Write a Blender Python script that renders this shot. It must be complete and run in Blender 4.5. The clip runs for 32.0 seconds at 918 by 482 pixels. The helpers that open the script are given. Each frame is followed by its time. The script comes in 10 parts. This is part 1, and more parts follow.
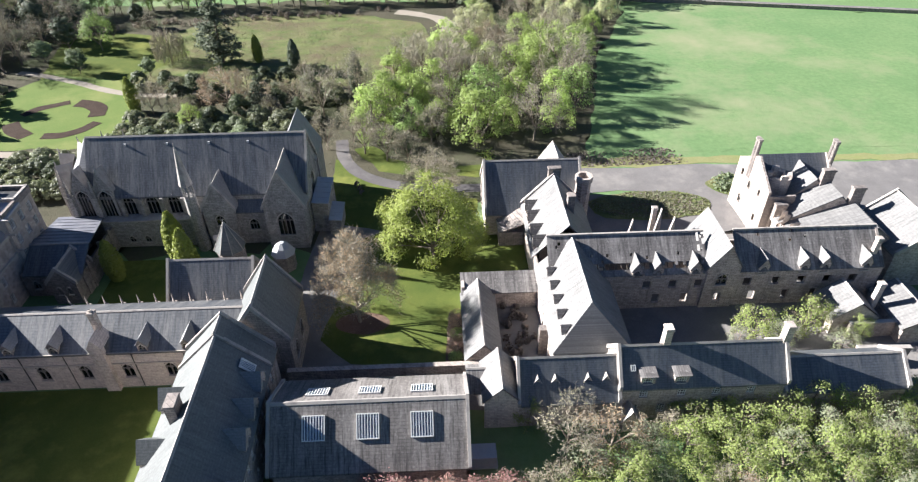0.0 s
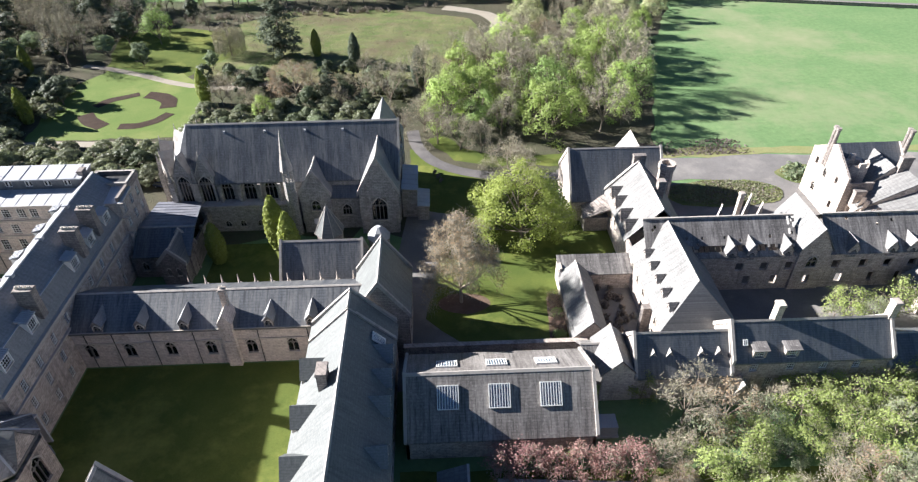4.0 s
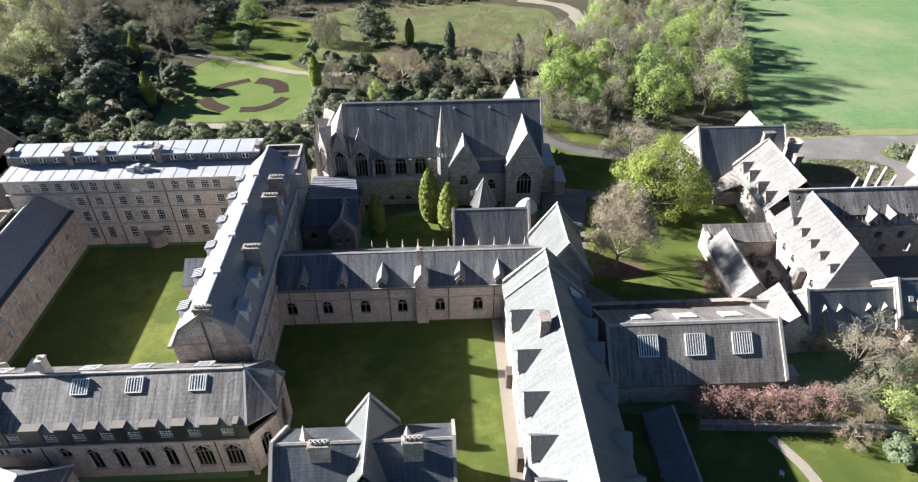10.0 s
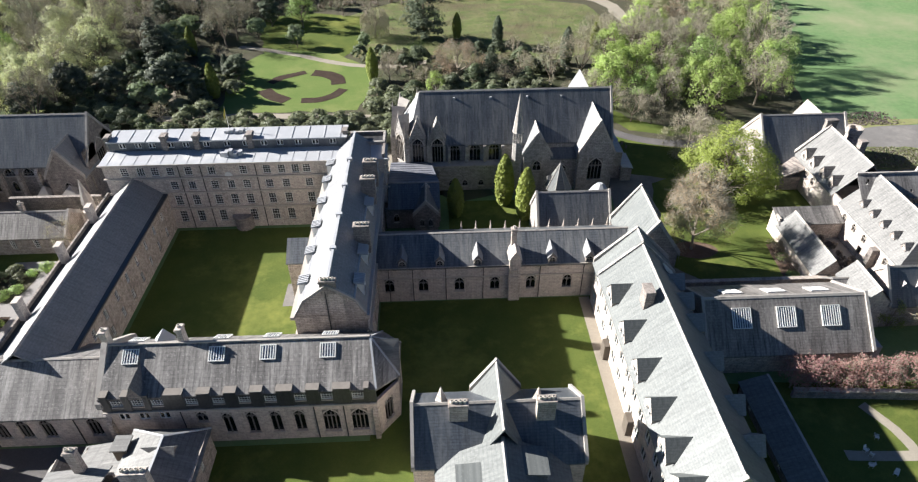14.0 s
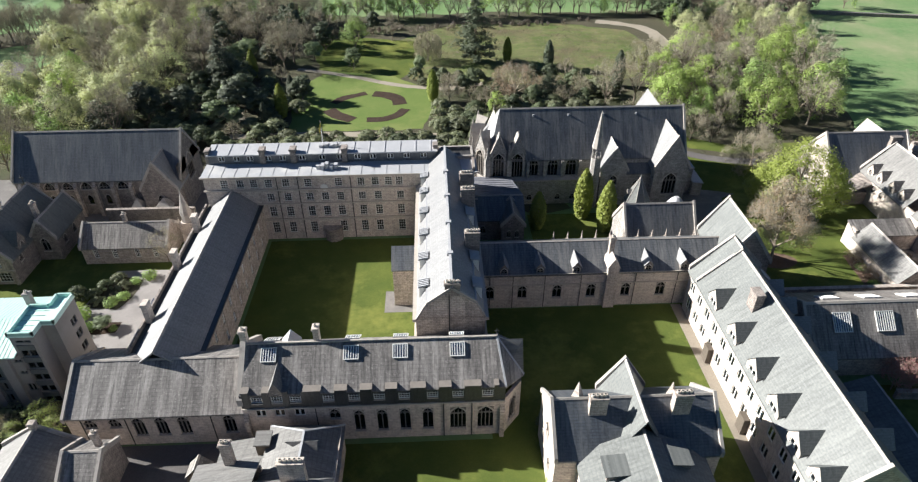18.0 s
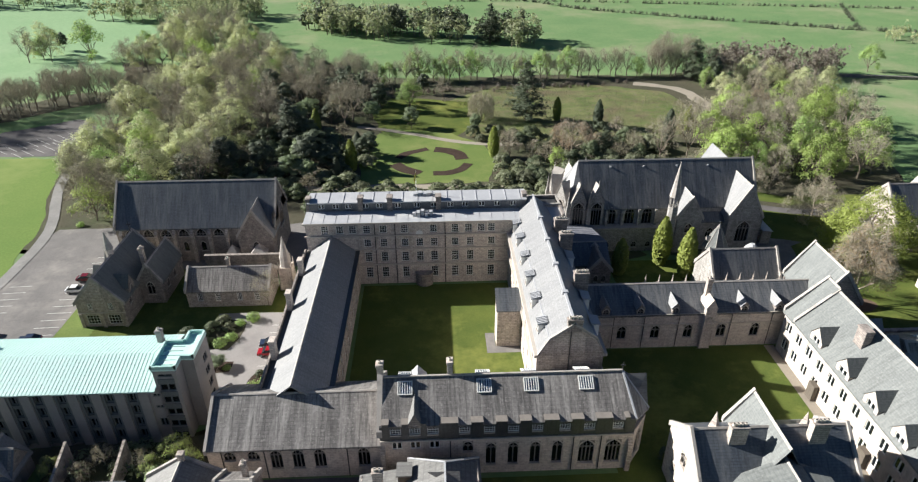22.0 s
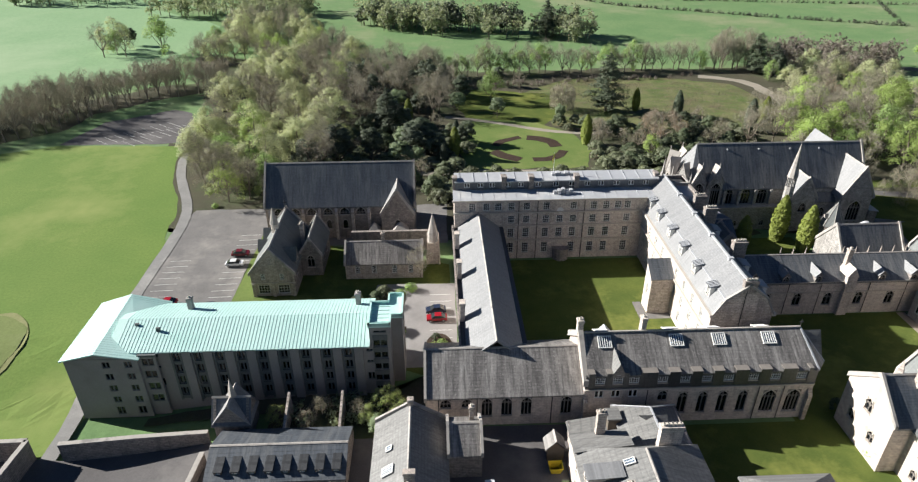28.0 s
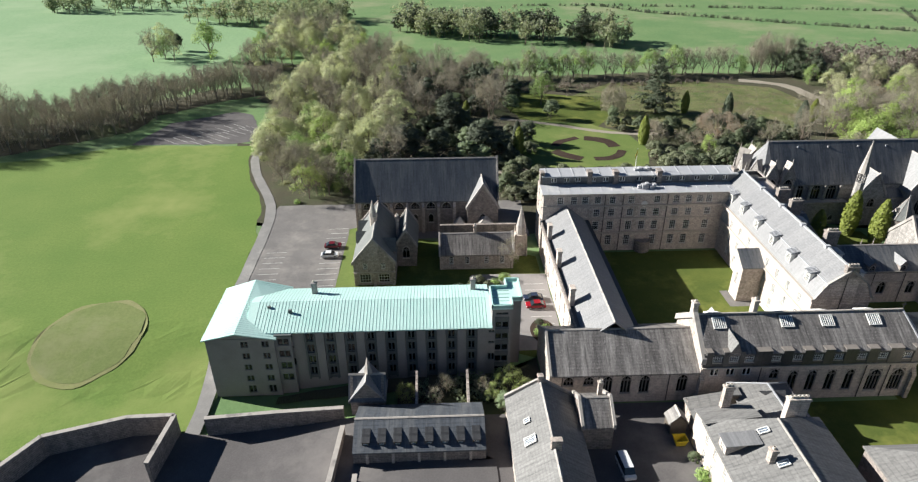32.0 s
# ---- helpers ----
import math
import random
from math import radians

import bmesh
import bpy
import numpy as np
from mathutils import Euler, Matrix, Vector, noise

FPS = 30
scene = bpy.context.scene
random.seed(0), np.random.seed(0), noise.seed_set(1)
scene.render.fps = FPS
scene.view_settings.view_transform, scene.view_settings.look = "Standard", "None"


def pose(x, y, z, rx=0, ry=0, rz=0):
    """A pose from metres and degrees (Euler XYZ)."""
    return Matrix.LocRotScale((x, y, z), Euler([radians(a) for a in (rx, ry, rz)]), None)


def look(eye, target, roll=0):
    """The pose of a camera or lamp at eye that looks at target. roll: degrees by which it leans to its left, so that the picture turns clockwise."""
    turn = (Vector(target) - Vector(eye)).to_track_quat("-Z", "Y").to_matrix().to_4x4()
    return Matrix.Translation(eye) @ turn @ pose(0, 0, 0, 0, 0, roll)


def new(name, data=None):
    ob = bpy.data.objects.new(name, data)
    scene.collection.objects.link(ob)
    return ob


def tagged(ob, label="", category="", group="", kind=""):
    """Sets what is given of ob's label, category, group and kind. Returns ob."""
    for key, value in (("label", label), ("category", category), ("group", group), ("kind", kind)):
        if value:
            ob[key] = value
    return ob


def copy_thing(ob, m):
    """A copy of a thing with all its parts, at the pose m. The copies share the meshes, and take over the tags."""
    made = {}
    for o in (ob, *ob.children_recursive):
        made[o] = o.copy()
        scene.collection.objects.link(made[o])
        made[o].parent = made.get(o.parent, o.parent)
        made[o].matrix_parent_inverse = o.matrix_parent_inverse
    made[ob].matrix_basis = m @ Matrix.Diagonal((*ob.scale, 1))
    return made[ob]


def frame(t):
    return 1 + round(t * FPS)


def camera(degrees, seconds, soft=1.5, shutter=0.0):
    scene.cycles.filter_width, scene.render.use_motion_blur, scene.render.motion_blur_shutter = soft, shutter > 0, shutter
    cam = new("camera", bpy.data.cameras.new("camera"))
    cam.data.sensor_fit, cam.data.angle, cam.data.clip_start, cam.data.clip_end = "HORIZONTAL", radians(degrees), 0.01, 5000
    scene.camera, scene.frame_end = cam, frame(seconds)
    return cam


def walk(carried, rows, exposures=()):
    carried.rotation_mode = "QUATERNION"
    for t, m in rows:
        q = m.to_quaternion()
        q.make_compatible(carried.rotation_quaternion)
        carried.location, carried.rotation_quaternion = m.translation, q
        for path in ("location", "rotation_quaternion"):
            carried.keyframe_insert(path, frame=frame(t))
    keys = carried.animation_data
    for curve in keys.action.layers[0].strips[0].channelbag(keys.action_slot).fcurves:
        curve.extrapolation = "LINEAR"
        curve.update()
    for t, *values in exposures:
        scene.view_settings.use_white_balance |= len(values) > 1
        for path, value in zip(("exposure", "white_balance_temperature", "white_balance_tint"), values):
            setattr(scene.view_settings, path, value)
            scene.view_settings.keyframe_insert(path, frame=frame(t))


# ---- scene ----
cam = camera(71.7, 32.0, soft=1.25)
METRES, EYE, TILT, LEAN, TURN = 160.0, 78.0, -37.417, 0.465, -2.567
ROWS = [
    (0.0, 0.0, 0.0, 0.0, 0.0, 0.0, -0.0),
    (0.5, -0.0119, -0.0028, -0.0023, 0.03, 0.01, -0.04),
    (1.0, -0.0243, -0.0059, -0.0044, 0.07, -0.01, -0.03),
    (1.5, -0.038, -0.0089, -0.0068, 0.06, 0.0, -0.09),
    (2.0, -0.0517, -0.0119, -0.0093, 0.07, 0.0, -0.1),
    (2.5, -0.0657, -0.0151, -0.0114, 0.07, -0.02, -0.1),
    (3.0, -0.0797, -0.0181, -0.0144, 0.08, 0.01, -0.13),
    (3.5, -0.0942, -0.0214, -0.0168, 0.08, 0.01, -0.12),
    (5.5, -0.1546, -0.0351, -0.0274, 0.09, -0.01, -0.21),
    (6.0, -0.1705, -0.0389, -0.0305, 0.07, 0.03, -0.23),
    (6.5, -0.1861, -0.0428, -0.0332, 0.09, -0.0, -0.21),
    (7.0, -0.2023, -0.047, -0.0371, 0.09, 0.03, -0.26),
    (7.5, -0.2187, -0.0512, -0.0394, 0.07, -0.03, -0.23),
    (8.0, -0.2352, -0.0555, -0.0428, 0.06, -0.02, -0.25),
    (8.5, -0.2513, -0.0599, -0.0461, 0.06, -0.03, -0.23),
    (9.0, -0.2659, -0.0638, -0.0495, 0.07, -0.01, -0.25),
    (9.5, -0.2807, -0.0681, -0.0523, 0.06, -0.04, -0.24),
    (10.0, -0.2948, -0.0722, -0.0558, 0.05, -0.04, -0.24),
    (10.5, -0.308, -0.0762, -0.059, 0.01, -0.02, -0.24),
    (11.0, -0.3196, -0.0803, -0.0617, 0.03, -0.03, -0.19),
    (11.5, -0.3319, -0.0842, -0.0649, 0.03, -0.03, -0.2),
    (12.0, -0.3442, -0.0879, -0.0673, 0.03, -0.07, -0.2),
    (12.5, -0.357, -0.0915, -0.0697, -0.01, -0.09, -0.18),
    (13.0, -0.3695, -0.095, -0.0723, -0.0, -0.1, -0.19),
    (13.5, -0.3823, -0.0984, -0.0748, 0.0, -0.11, -0.19),
    (14.0, -0.395, -0.1017, -0.0773, 0.03, -0.11, -0.19),
    (14.5, -0.4086, -0.1048, -0.0799, 0.0, -0.12, -0.2),
    (16.5, -0.4643, -0.1171, -0.0901, -0.04, 0.16, -0.29),
    (17.0, -0.4785, -0.1203, -0.0928, -0.04, 0.79, -0.27),
    (17.5, -0.493, -0.1236, -0.0957, -0.04, 1.53, -0.29),
    (18.0, -0.5079, -0.1267, -0.0991, -0.06, 2.32, -0.32),
    (18.5, -0.5221, -0.1304, -0.1021, -0.05, 3.08, -0.31),
    (19.0, -0.5368, -0.1339, -0.1048, -0.07, 3.82, -0.35),
    (19.5, -0.5514, -0.1374, -0.1084, -0.08, 4.62, -0.35),
    (20.0, -0.5657, -0.141, -0.111, -0.04, 5.36, -0.33),
    (20.5, -0.5809, -0.1446, -0.1142, -0.05, 6.15, -0.36),
    (21.0, -0.5961, -0.1484, -0.1171, -0.04, 6.92, -0.36),
    (21.5, -0.6114, -0.1523, -0.1202, -0.03, 7.68, -0.35),
    (22.0, -0.6272, -0.1561, -0.1237, -0.03, 7.82, -0.37),
    (22.5, -0.6429, -0.16, -0.1268, -0.03, 7.81, -0.36),
    (23.0, -0.6586, -0.1638, -0.1302, -0.01, 7.83, -0.36),
    (23.5, -0.6747, -0.1679, -0.1334, -0.01, 7.82, -0.36),
    (24.0, -0.6906, -0.172, -0.1368, 0.02, 7.81, -0.36),
    (24.5, -0.7068, -0.1762, -0.1403, 0.03, 7.82, -0.36),
    (25.0, -0.7231, -0.1805, -0.1436, 0.05, 7.83, -0.35),
    (25.5, -0.7397, -0.185, -0.1473, 0.06, 7.83, -0.36),
    (27.5, -0.8064, -0.2021, -0.1619, 0.05, 7.82, -0.41),
    (28.0, -0.8226, -0.2066, -0.1657, 0.07, 7.81, -0.4),
    (28.5, -0.8389, -0.211, -0.1694, 0.1, 7.81, -0.42),
    (29.0, -0.8551, -0.2153, -0.1731, 0.12, 7.82, -0.42),
    (29.5, -0.8711, -0.2195, -0.1768, 0.13, 7.9, -0.43),
    (30.0, -0.8869, -0.2237, -0.1806, 0.15, 8.03, -0.45),
    (30.5, -0.9028, -0.2279, -0.1843, 0.16, 8.15, -0.45),
    (31.0, -0.9186, -0.2322, -0.1878, 0.18, 8.28, -0.46),
    (31.5, -0.9344, -0.2362, -0.1914, 0.2, 8.41, -0.48),
    (32.0, -0.9504, -0.2401, -0.195, 0.21, 8.54, -0.49),
]
walk(cam, [(t, pose(0, 0, EYE, TILT, LEAN, TURN) @ pose(METRES * x, METRES * y, METRES * z, 90 + pitch, roll, yaw)) for t, x, y, z, yaw, pitch, roll in ROWS],
     exposures=((0.0, 1.90, 5820, 14), (8.0, 1.81, 5830, 13), (16.0, 1.53, 5960, 11), (23.0, 1.27, 5980, 10), (32.0, 1.18, 5980, 10)))

# ---- light ----
SUN_WAY = Vector((2.0, -0.58, -1.0)).normalized()      # the way the sunlight travels
world = bpy.data.worlds.new("sky")
scene.world = world
world.use_nodes = True
_n, _l = world.node_tree.nodes, world.node_tree.links
_n.clear()
_sky = _n.new("ShaderNodeTexSky")
_sky.sky_type = "NISHITA"
_sky.sun_disc = False
_sky.sun_elevation = math.asin(-SUN_WAY.z)
_sky.sun_rotation = math.atan2(-SUN_WAY.x, -SUN_WAY.y)
_sky.air_density, _sky.dust_density, _sky.ozone_density = 1.0, 0.1, 5.0
_bg = _n.new("ShaderNodeBackground")
_bg.inputs["Strength"].default_value = 0.0215
_out = _n.new("ShaderNodeOutputWorld")
_l.new(_sky.outputs["Color"], _bg.inputs["Color"])
_l.new(_bg.outputs["Background"], _out.inputs["Surface"])
_sun = bpy.data.lights.new("sun", "SUN")
_sun.energy, _sun.angle, _sun.color = 5.0, radians(0.55), (1.0, 0.93, 0.80)
sun = new("sun", _sun)
sun.matrix_world = look((-200, 60, 150), Vector((-200, 60, 150)) + SUN_WAY)


# ---- materials ----
def nodes_of(name):
    m = bpy.data.materials.new(name)
    m.use_nodes = True
    nt = m.node_tree
    return m, nt, nt.nodes, nt.links, nt.nodes["Principled BSDF"]


def coords(nt, scale=(1, 1, 1), kind="Object"):
    tc = nt.nodes.new("ShaderNodeTexCoord")
    mp = nt.nodes.new("ShaderNodeMapping")
    mp.inputs["Scale"].default_value = scale
    nt.links.new(tc.outputs[kind], mp.inputs["Vector"])
    return mp.outputs["Vector"]


def noise_of(nt, vec, scale, detail=5, rough=0.6):
    n = nt.nodes.new("ShaderNodeTexNoise")
    n.inputs["Scale"].default_value = scale
    n.inputs["Detail"].default_value = detail
    n.inputs["Roughness"].default_value = rough
    nt.links.new(vec, n.inputs["Vector"])
    return n.outputs["Fac"]


def ramp(nt, fac, lo, hi):
    r = nt.nodes.new("ShaderNodeMapRange")
    r.inputs["From Min"].default_value, r.inputs["From Max"].default_value = lo, hi
    nt.links.new(fac, r.inputs["Value"])
    return r.outputs["Result"]


def mix(nt, fac, a, b, mode="MIX"):
    m = nt.nodes.new("ShaderNodeMix")
    m.data_type, m.blend_type = "RGBA", mode
    for sock, v in ((m.inputs[0], fac), (m.inputs[6], a), (m.inputs[7], b)):
        if hasattr(v, "is_linked"):
            nt.links.new(v, sock)
        elif isinstance(v, (int, float)):
            sock.default_value = v
        else:
            sock.default_value = (*v, 1)
    return m.outputs[2]


def bump(nt, bsdf, height, strength, dist):
    b = nt.nodes.new("ShaderNodeBump")
    b.inputs["Strength"].default_value, b.inputs["Distance"].default_value = strength, dist
    nt.links.new(height, b.inputs["Height"])
    nt.links.new(b.outputs["Normal"], bsdf.inputs["Normal"])


def plain(name, a, b, scale=1.0, rough=0.85, metal=0.0, bmp=0.3, dist=0.02, fine=8.0, kind="Object", c=None, spec=0.3):
    """Two tones at a coarse and a fine size, with an optional third in patches."""
    m, nt, n, l, p = nodes_of(name)
    v = coords(nt, kind=kind)
    col = mix(nt, ramp(nt, noise_of(nt, v, scale), 0.3, 0.7), a, b)
    f = noise_of(nt, v, scale * fine, 6, 0.7)
    col = mix(nt, 0.35, col, mix(nt, ramp(nt, f, 0.25, 0.75), [x * 0.55 for x in a], [min(1, x * 1.35) for x in b]))
    if c:
        col = mix(nt, ramp(nt, noise_of(nt, v, scale * 0.37, 4), 0.52, 0.68), col, c)
    l.new(col, p.inputs["Base Color"])
    p.inputs["Roughness"].default_value, p.inputs["Metallic"].default_value = rough, metal
    p.inputs["Specular IOR Level"].default_value = spec
    bump(nt, p, f, bmp, dist)
    return m


def masonry(name, a, b, joint, w=0.9, h=0.36, stain=(0.09, 0.085, 0.08), stained=0.6):
    """Coursed stone: blocks that differ, recessed joints, dark weather stains."""
    m, nt, n, l, p = nodes_of(name)
    tc = n.new("ShaderNodeTexCoord")
    sep = n.new("ShaderNodeSeparateXYZ")
    l.new(tc.outputs["Object"], sep.inputs[0])
    add = n.new("ShaderNodeMath")
    l.new(sep.outputs[0], add.inputs[0]), l.new(sep.outputs[1], add.inputs[1])
    cmb = n.new("ShaderNodeCombineXYZ")
    l.new(add.outputs[0], cmb.inputs[0]), l.new(sep.outputs[2], cmb.inputs[1])
    br = n.new("ShaderNodeTexBrick")
    br.inputs["Scale"].default_value = 1.0
    br.inputs["Brick Width"].default_value, br.inputs["Row Height"].default_value = w, h
    br.inputs["Mortar Size"].default_value = 0.045
    br.inputs["Color1"].default_value, br.inputs["Color2"].default_value = (*a, 1), (*b, 1)
    br.inputs["Mortar"].default_value = (*joint, 1)
    l.new(cmb.outputs[0], br.inputs["Vector"])
    v = coords(nt)
    col = mix(nt, 0.42, br.outputs["Color"], mix(nt, ramp(nt, noise_of(nt, v, 1.3, 6, 0.75), 0.36, 0.64), [x * 0.55 for x in b], [min(0.8, x * 1.25) for x in a]))
    vs = coords(nt, (0.55, 0.55, 0.12))
    col = mix(nt, ramp(nt, noise_of(nt, vs, 1.0, 5, 0.65), 0.53, 0.8), col, mix(nt, stained, col, stain))
    l.new(col, p.inputs["Base Color"])
    p.inputs["Roughness"].default_value = 0.9
    p.inputs["Specular IOR Level"].default_value = 0.2
    bump(nt, p, br.outputs["Fac"], -0.5, 0.02)
    return m


def slates(name, axis, a, b, streak, rough=0.42, row=0.27, w=0.34, amount=0.5, joint=0.35, worn=0.7, spec=0.7, blotch=0.45):
    """Slate courses that follow the ridge (axis x or y), uneven in tone, with streaks down the slope."""
    m, nt, n, l, p = nodes_of(name)
    tc = n.new("ShaderNodeTexCoord")
    sep = n.new("ShaderNodeSeparateXYZ")
    l.new(tc.outputs["Object"], sep.inputs[0])
    cmb = n.new("ShaderNodeCombineXYZ")
    l.new(sep.outputs[0 if axis == "x" else 1], cmb.inputs[0]), l.new(sep.outputs[2], cmb.inputs[1])
    br = n.new("ShaderNodeTexBrick")
    br.inputs["Scale"].default_value = 1.0
    br.inputs["Brick Width"].default_value, br.inputs["Row Height"].default_value = w * 60, row * 0.72
    br.inputs["Mortar Size"].default_value = 0.035
    br.inputs["Bias"].default_value = 0.0
    mean = [(x + y) / 2 for x, y in zip(a, b)]
    br.inputs["Color1"].default_value, br.inputs["Color2"].default_value = (*mean, 1), (*[x * 0.9 for x in mean], 1)
    br.inputs["Mortar"].default_value = (*[x * joint for x in mean], 1)
    l.new(cmb.outputs[0], br.inputs["Vector"])
    st = n.new("ShaderNodeMapping")
    st.inputs["Scale"].default_value = (0.5, 0.09, 1)
    l.new(cmb.outputs[0], st.inputs["Vector"])
    s1 = noise_of(nt, st.outputs["Vector"], 1.0, 6, 0.65)
    v = coords(nt)
    col = mix(nt, mix(nt, 1.0, ramp(nt, s1, 0.44, 0.62), (amount, amount, amount), "MULTIPLY"), br.outputs["Color"], streak)
    col = mix(nt, ramp(nt, noise_of(nt, v, 0.16, 4), 0.4, 0.75), col, mix(nt, blotch, col, [x * 0.5 for x in a]))
    col = mix(nt, ramp(nt, noise_of(nt, v, 3.0, 3), 0.56, 0.7), col, mix(nt, 0.6, col, streak))
    col = mix(nt, ramp(nt, noise_of(nt, v, 2.2, 4, 0.7), 0.56, 0.72), col, mix(nt, 0.5, col, [x * 0.4 for x in a]))
    sl_ = n.new("ShaderNodeMapping")
    sl_.inputs["Scale"].default_value = (2.4, 1 / (row * 0.72), 1)
    l.new(cmb.outputs[0], sl_.inputs["Vector"])
    col = mix(nt, ramp(nt, noise_of(nt, sl_.outputs["Vector"], 1.0, 2, 0.5), 0.35, 0.65), mix(nt, 0.3, col, [x * 0.7 for x in a]), mix(nt, 0.22, col, [x * 1.3 for x in b]))
    s2 = n.new("ShaderNodeMapping")
    s2.inputs["Scale"].default_value = (2.6, 0.3, 1)
    l.new(cmb.outputs[0], s2.inputs["Vector"])
    col = mix(nt, ramp(nt, noise_of(nt, s2.outputs["Vector"], 1.0, 4, 0.7), 0.47, 0.68), col, mix(nt, worn, col, [x * 0.35 for x in a]))
    l.new(col, p.inputs["Base Color"])
    p.inputs["Roughness"].default_value = rough
    p.inputs["Specular IOR Level"].default_value = spec
    bump(nt, p, br.outputs["Fac"], -0.6, 0.02)
    return m


def foliage(name, a, b, through_=0.35, rough=0.6):
    """Leaves: a tone per clump and per tree, and some light through them."""
    m, nt, n, l, p = nodes_of(name)
    g = n.new("ShaderNodeNewGeometry")
    oi = n.new("ShaderNodeObjectInfo")
    col = mix(nt, ramp(nt, g.outputs["Random Per Island"], -0.3, 1.3), a, b)
    col = mix(nt, mix(nt, 1.0, oi.outputs["Random"], (0.75, 0.75, 0.75), "MULTIPLY"), col, (a[0] * 0.74, a[1] * 0.68, a[2] * 0.8))
    l.new(col, p.inputs["Base Color"])
    p.inputs["Roughness"].default_value = rough
    p.inputs["Specular IOR Level"].default_value = 0.25
    tr = n.new("ShaderNodeBsdfTranslucent")
    l.new(mix(nt, 1.0, col, (1.0, 1.0, 0.8), "MULTIPLY"), tr.inputs["Color"])
    ms = n.new("ShaderNodeMixShader")
    ms.inputs[0].default_value = through_
    l.new(p.outputs[0], ms.inputs[1]), l.new(tr.outputs[0], ms.inputs[2])
    l.new(ms.outputs[0], n["Material Output"].inputs["Surface"])
    return m


def ground_mat(name, a, b, c, scale, fine, rough=0.95, bmp=0.6, dist=0.1, stripes=None):
    m, nt, n, l, p = nodes_of(name)
    v = coords(nt)
    col = mix(nt, ramp(nt, noise_of(nt, v, scale, 6, 0.6), 0.32, 0.68), a, b)
    f = noise_of(nt, v, fine, 6, 0.75)
    col = mix(nt, ramp(nt, f, 0.35, 0.7), mix(nt, 0.5, col, [x * 0.6 for x in a]), col)
    col = mix(nt, ramp(nt, noise_of(nt, v, scale * 0.3, 5, 0.7), 0.5, 0.7), col, c)
    if stripes:
        vs = coords(nt, stripes)
        col = mix(nt, ramp(nt, noise_of(nt, vs, 1.0, 3, 0.6), 0.4, 0.65), col, mix(nt, 0.4, col, c))
    l.new(col, p.inputs["Base Color"])
    p.inputs["Roughness"].default_value = rough
    p.inputs["Specular IOR Level"].default_value = 0.1
    bump(nt, p, f, bmp, dist)
    return m


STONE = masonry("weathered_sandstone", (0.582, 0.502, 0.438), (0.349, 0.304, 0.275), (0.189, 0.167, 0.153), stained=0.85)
# On west walls, this paler stone puts the sunlight into the colour.
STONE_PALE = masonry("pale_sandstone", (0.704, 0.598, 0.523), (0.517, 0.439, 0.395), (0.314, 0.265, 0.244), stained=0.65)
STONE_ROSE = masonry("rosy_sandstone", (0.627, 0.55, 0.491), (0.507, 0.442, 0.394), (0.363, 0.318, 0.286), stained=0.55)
# Dark for soot, and on shaded walls its colour carries the shade.
STONE_DARK = masonry("sooty_shaded_sandstone", (0.355, 0.309, 0.278), (0.213, 0.189, 0.177), (0.113, 0.102, 0.0974), stained=0.8)
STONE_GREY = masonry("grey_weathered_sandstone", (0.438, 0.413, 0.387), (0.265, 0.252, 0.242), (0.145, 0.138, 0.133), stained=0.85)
COPING = plain("stone_coping", (0.456, 0.42, 0.382), (0.348, 0.322, 0.298), 1.2, 0.85, c=(0.228, 0.212, 0.202))
TRACERY = plain("sooty_tracery", (0.23, 0.205, 0.185), (0.16, 0.145, 0.132), 1.5, 0.85)
TRIM = plain("dressed_stone_trim", (0.546, 0.488, 0.429), (0.416, 0.377, 0.338), 1.5, 0.85)
# Slates along x are darker, with the shade of south slopes in their tone.
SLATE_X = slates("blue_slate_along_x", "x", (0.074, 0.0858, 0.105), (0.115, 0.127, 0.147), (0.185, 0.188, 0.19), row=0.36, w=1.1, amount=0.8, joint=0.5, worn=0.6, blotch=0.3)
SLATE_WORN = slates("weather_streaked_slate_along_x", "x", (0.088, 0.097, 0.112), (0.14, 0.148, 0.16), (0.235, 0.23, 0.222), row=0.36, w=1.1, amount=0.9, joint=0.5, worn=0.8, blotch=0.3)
# Slates along y are paler, to colour in the sun on west slopes.
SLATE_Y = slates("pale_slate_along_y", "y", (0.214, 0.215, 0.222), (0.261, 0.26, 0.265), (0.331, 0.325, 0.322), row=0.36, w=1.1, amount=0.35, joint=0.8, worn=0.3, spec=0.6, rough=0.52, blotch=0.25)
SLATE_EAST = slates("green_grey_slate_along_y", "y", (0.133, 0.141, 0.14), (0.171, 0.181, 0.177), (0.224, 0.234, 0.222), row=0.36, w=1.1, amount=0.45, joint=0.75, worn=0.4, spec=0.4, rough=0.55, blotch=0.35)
SLATE_OLD = slates("old_stone_slate_along_x", "x", (0.146, 0.136, 0.131), (0.215, 0.201, 0.194), (0.499, 0.473, 0.447), row=0.42, w=1.3, amount=0.75, joint=0.55, worn=0.75, blotch=0.7, spec=0.4, rough=0.55)
SLATE_DARK = slates("dark_slate_hanging", "x", (0.036, 0.0368, 0.04), (0.068, 0.0688, 0.072), (0.104, 0.102, 0.1), row=0.36, w=1.1, amount=0.3)
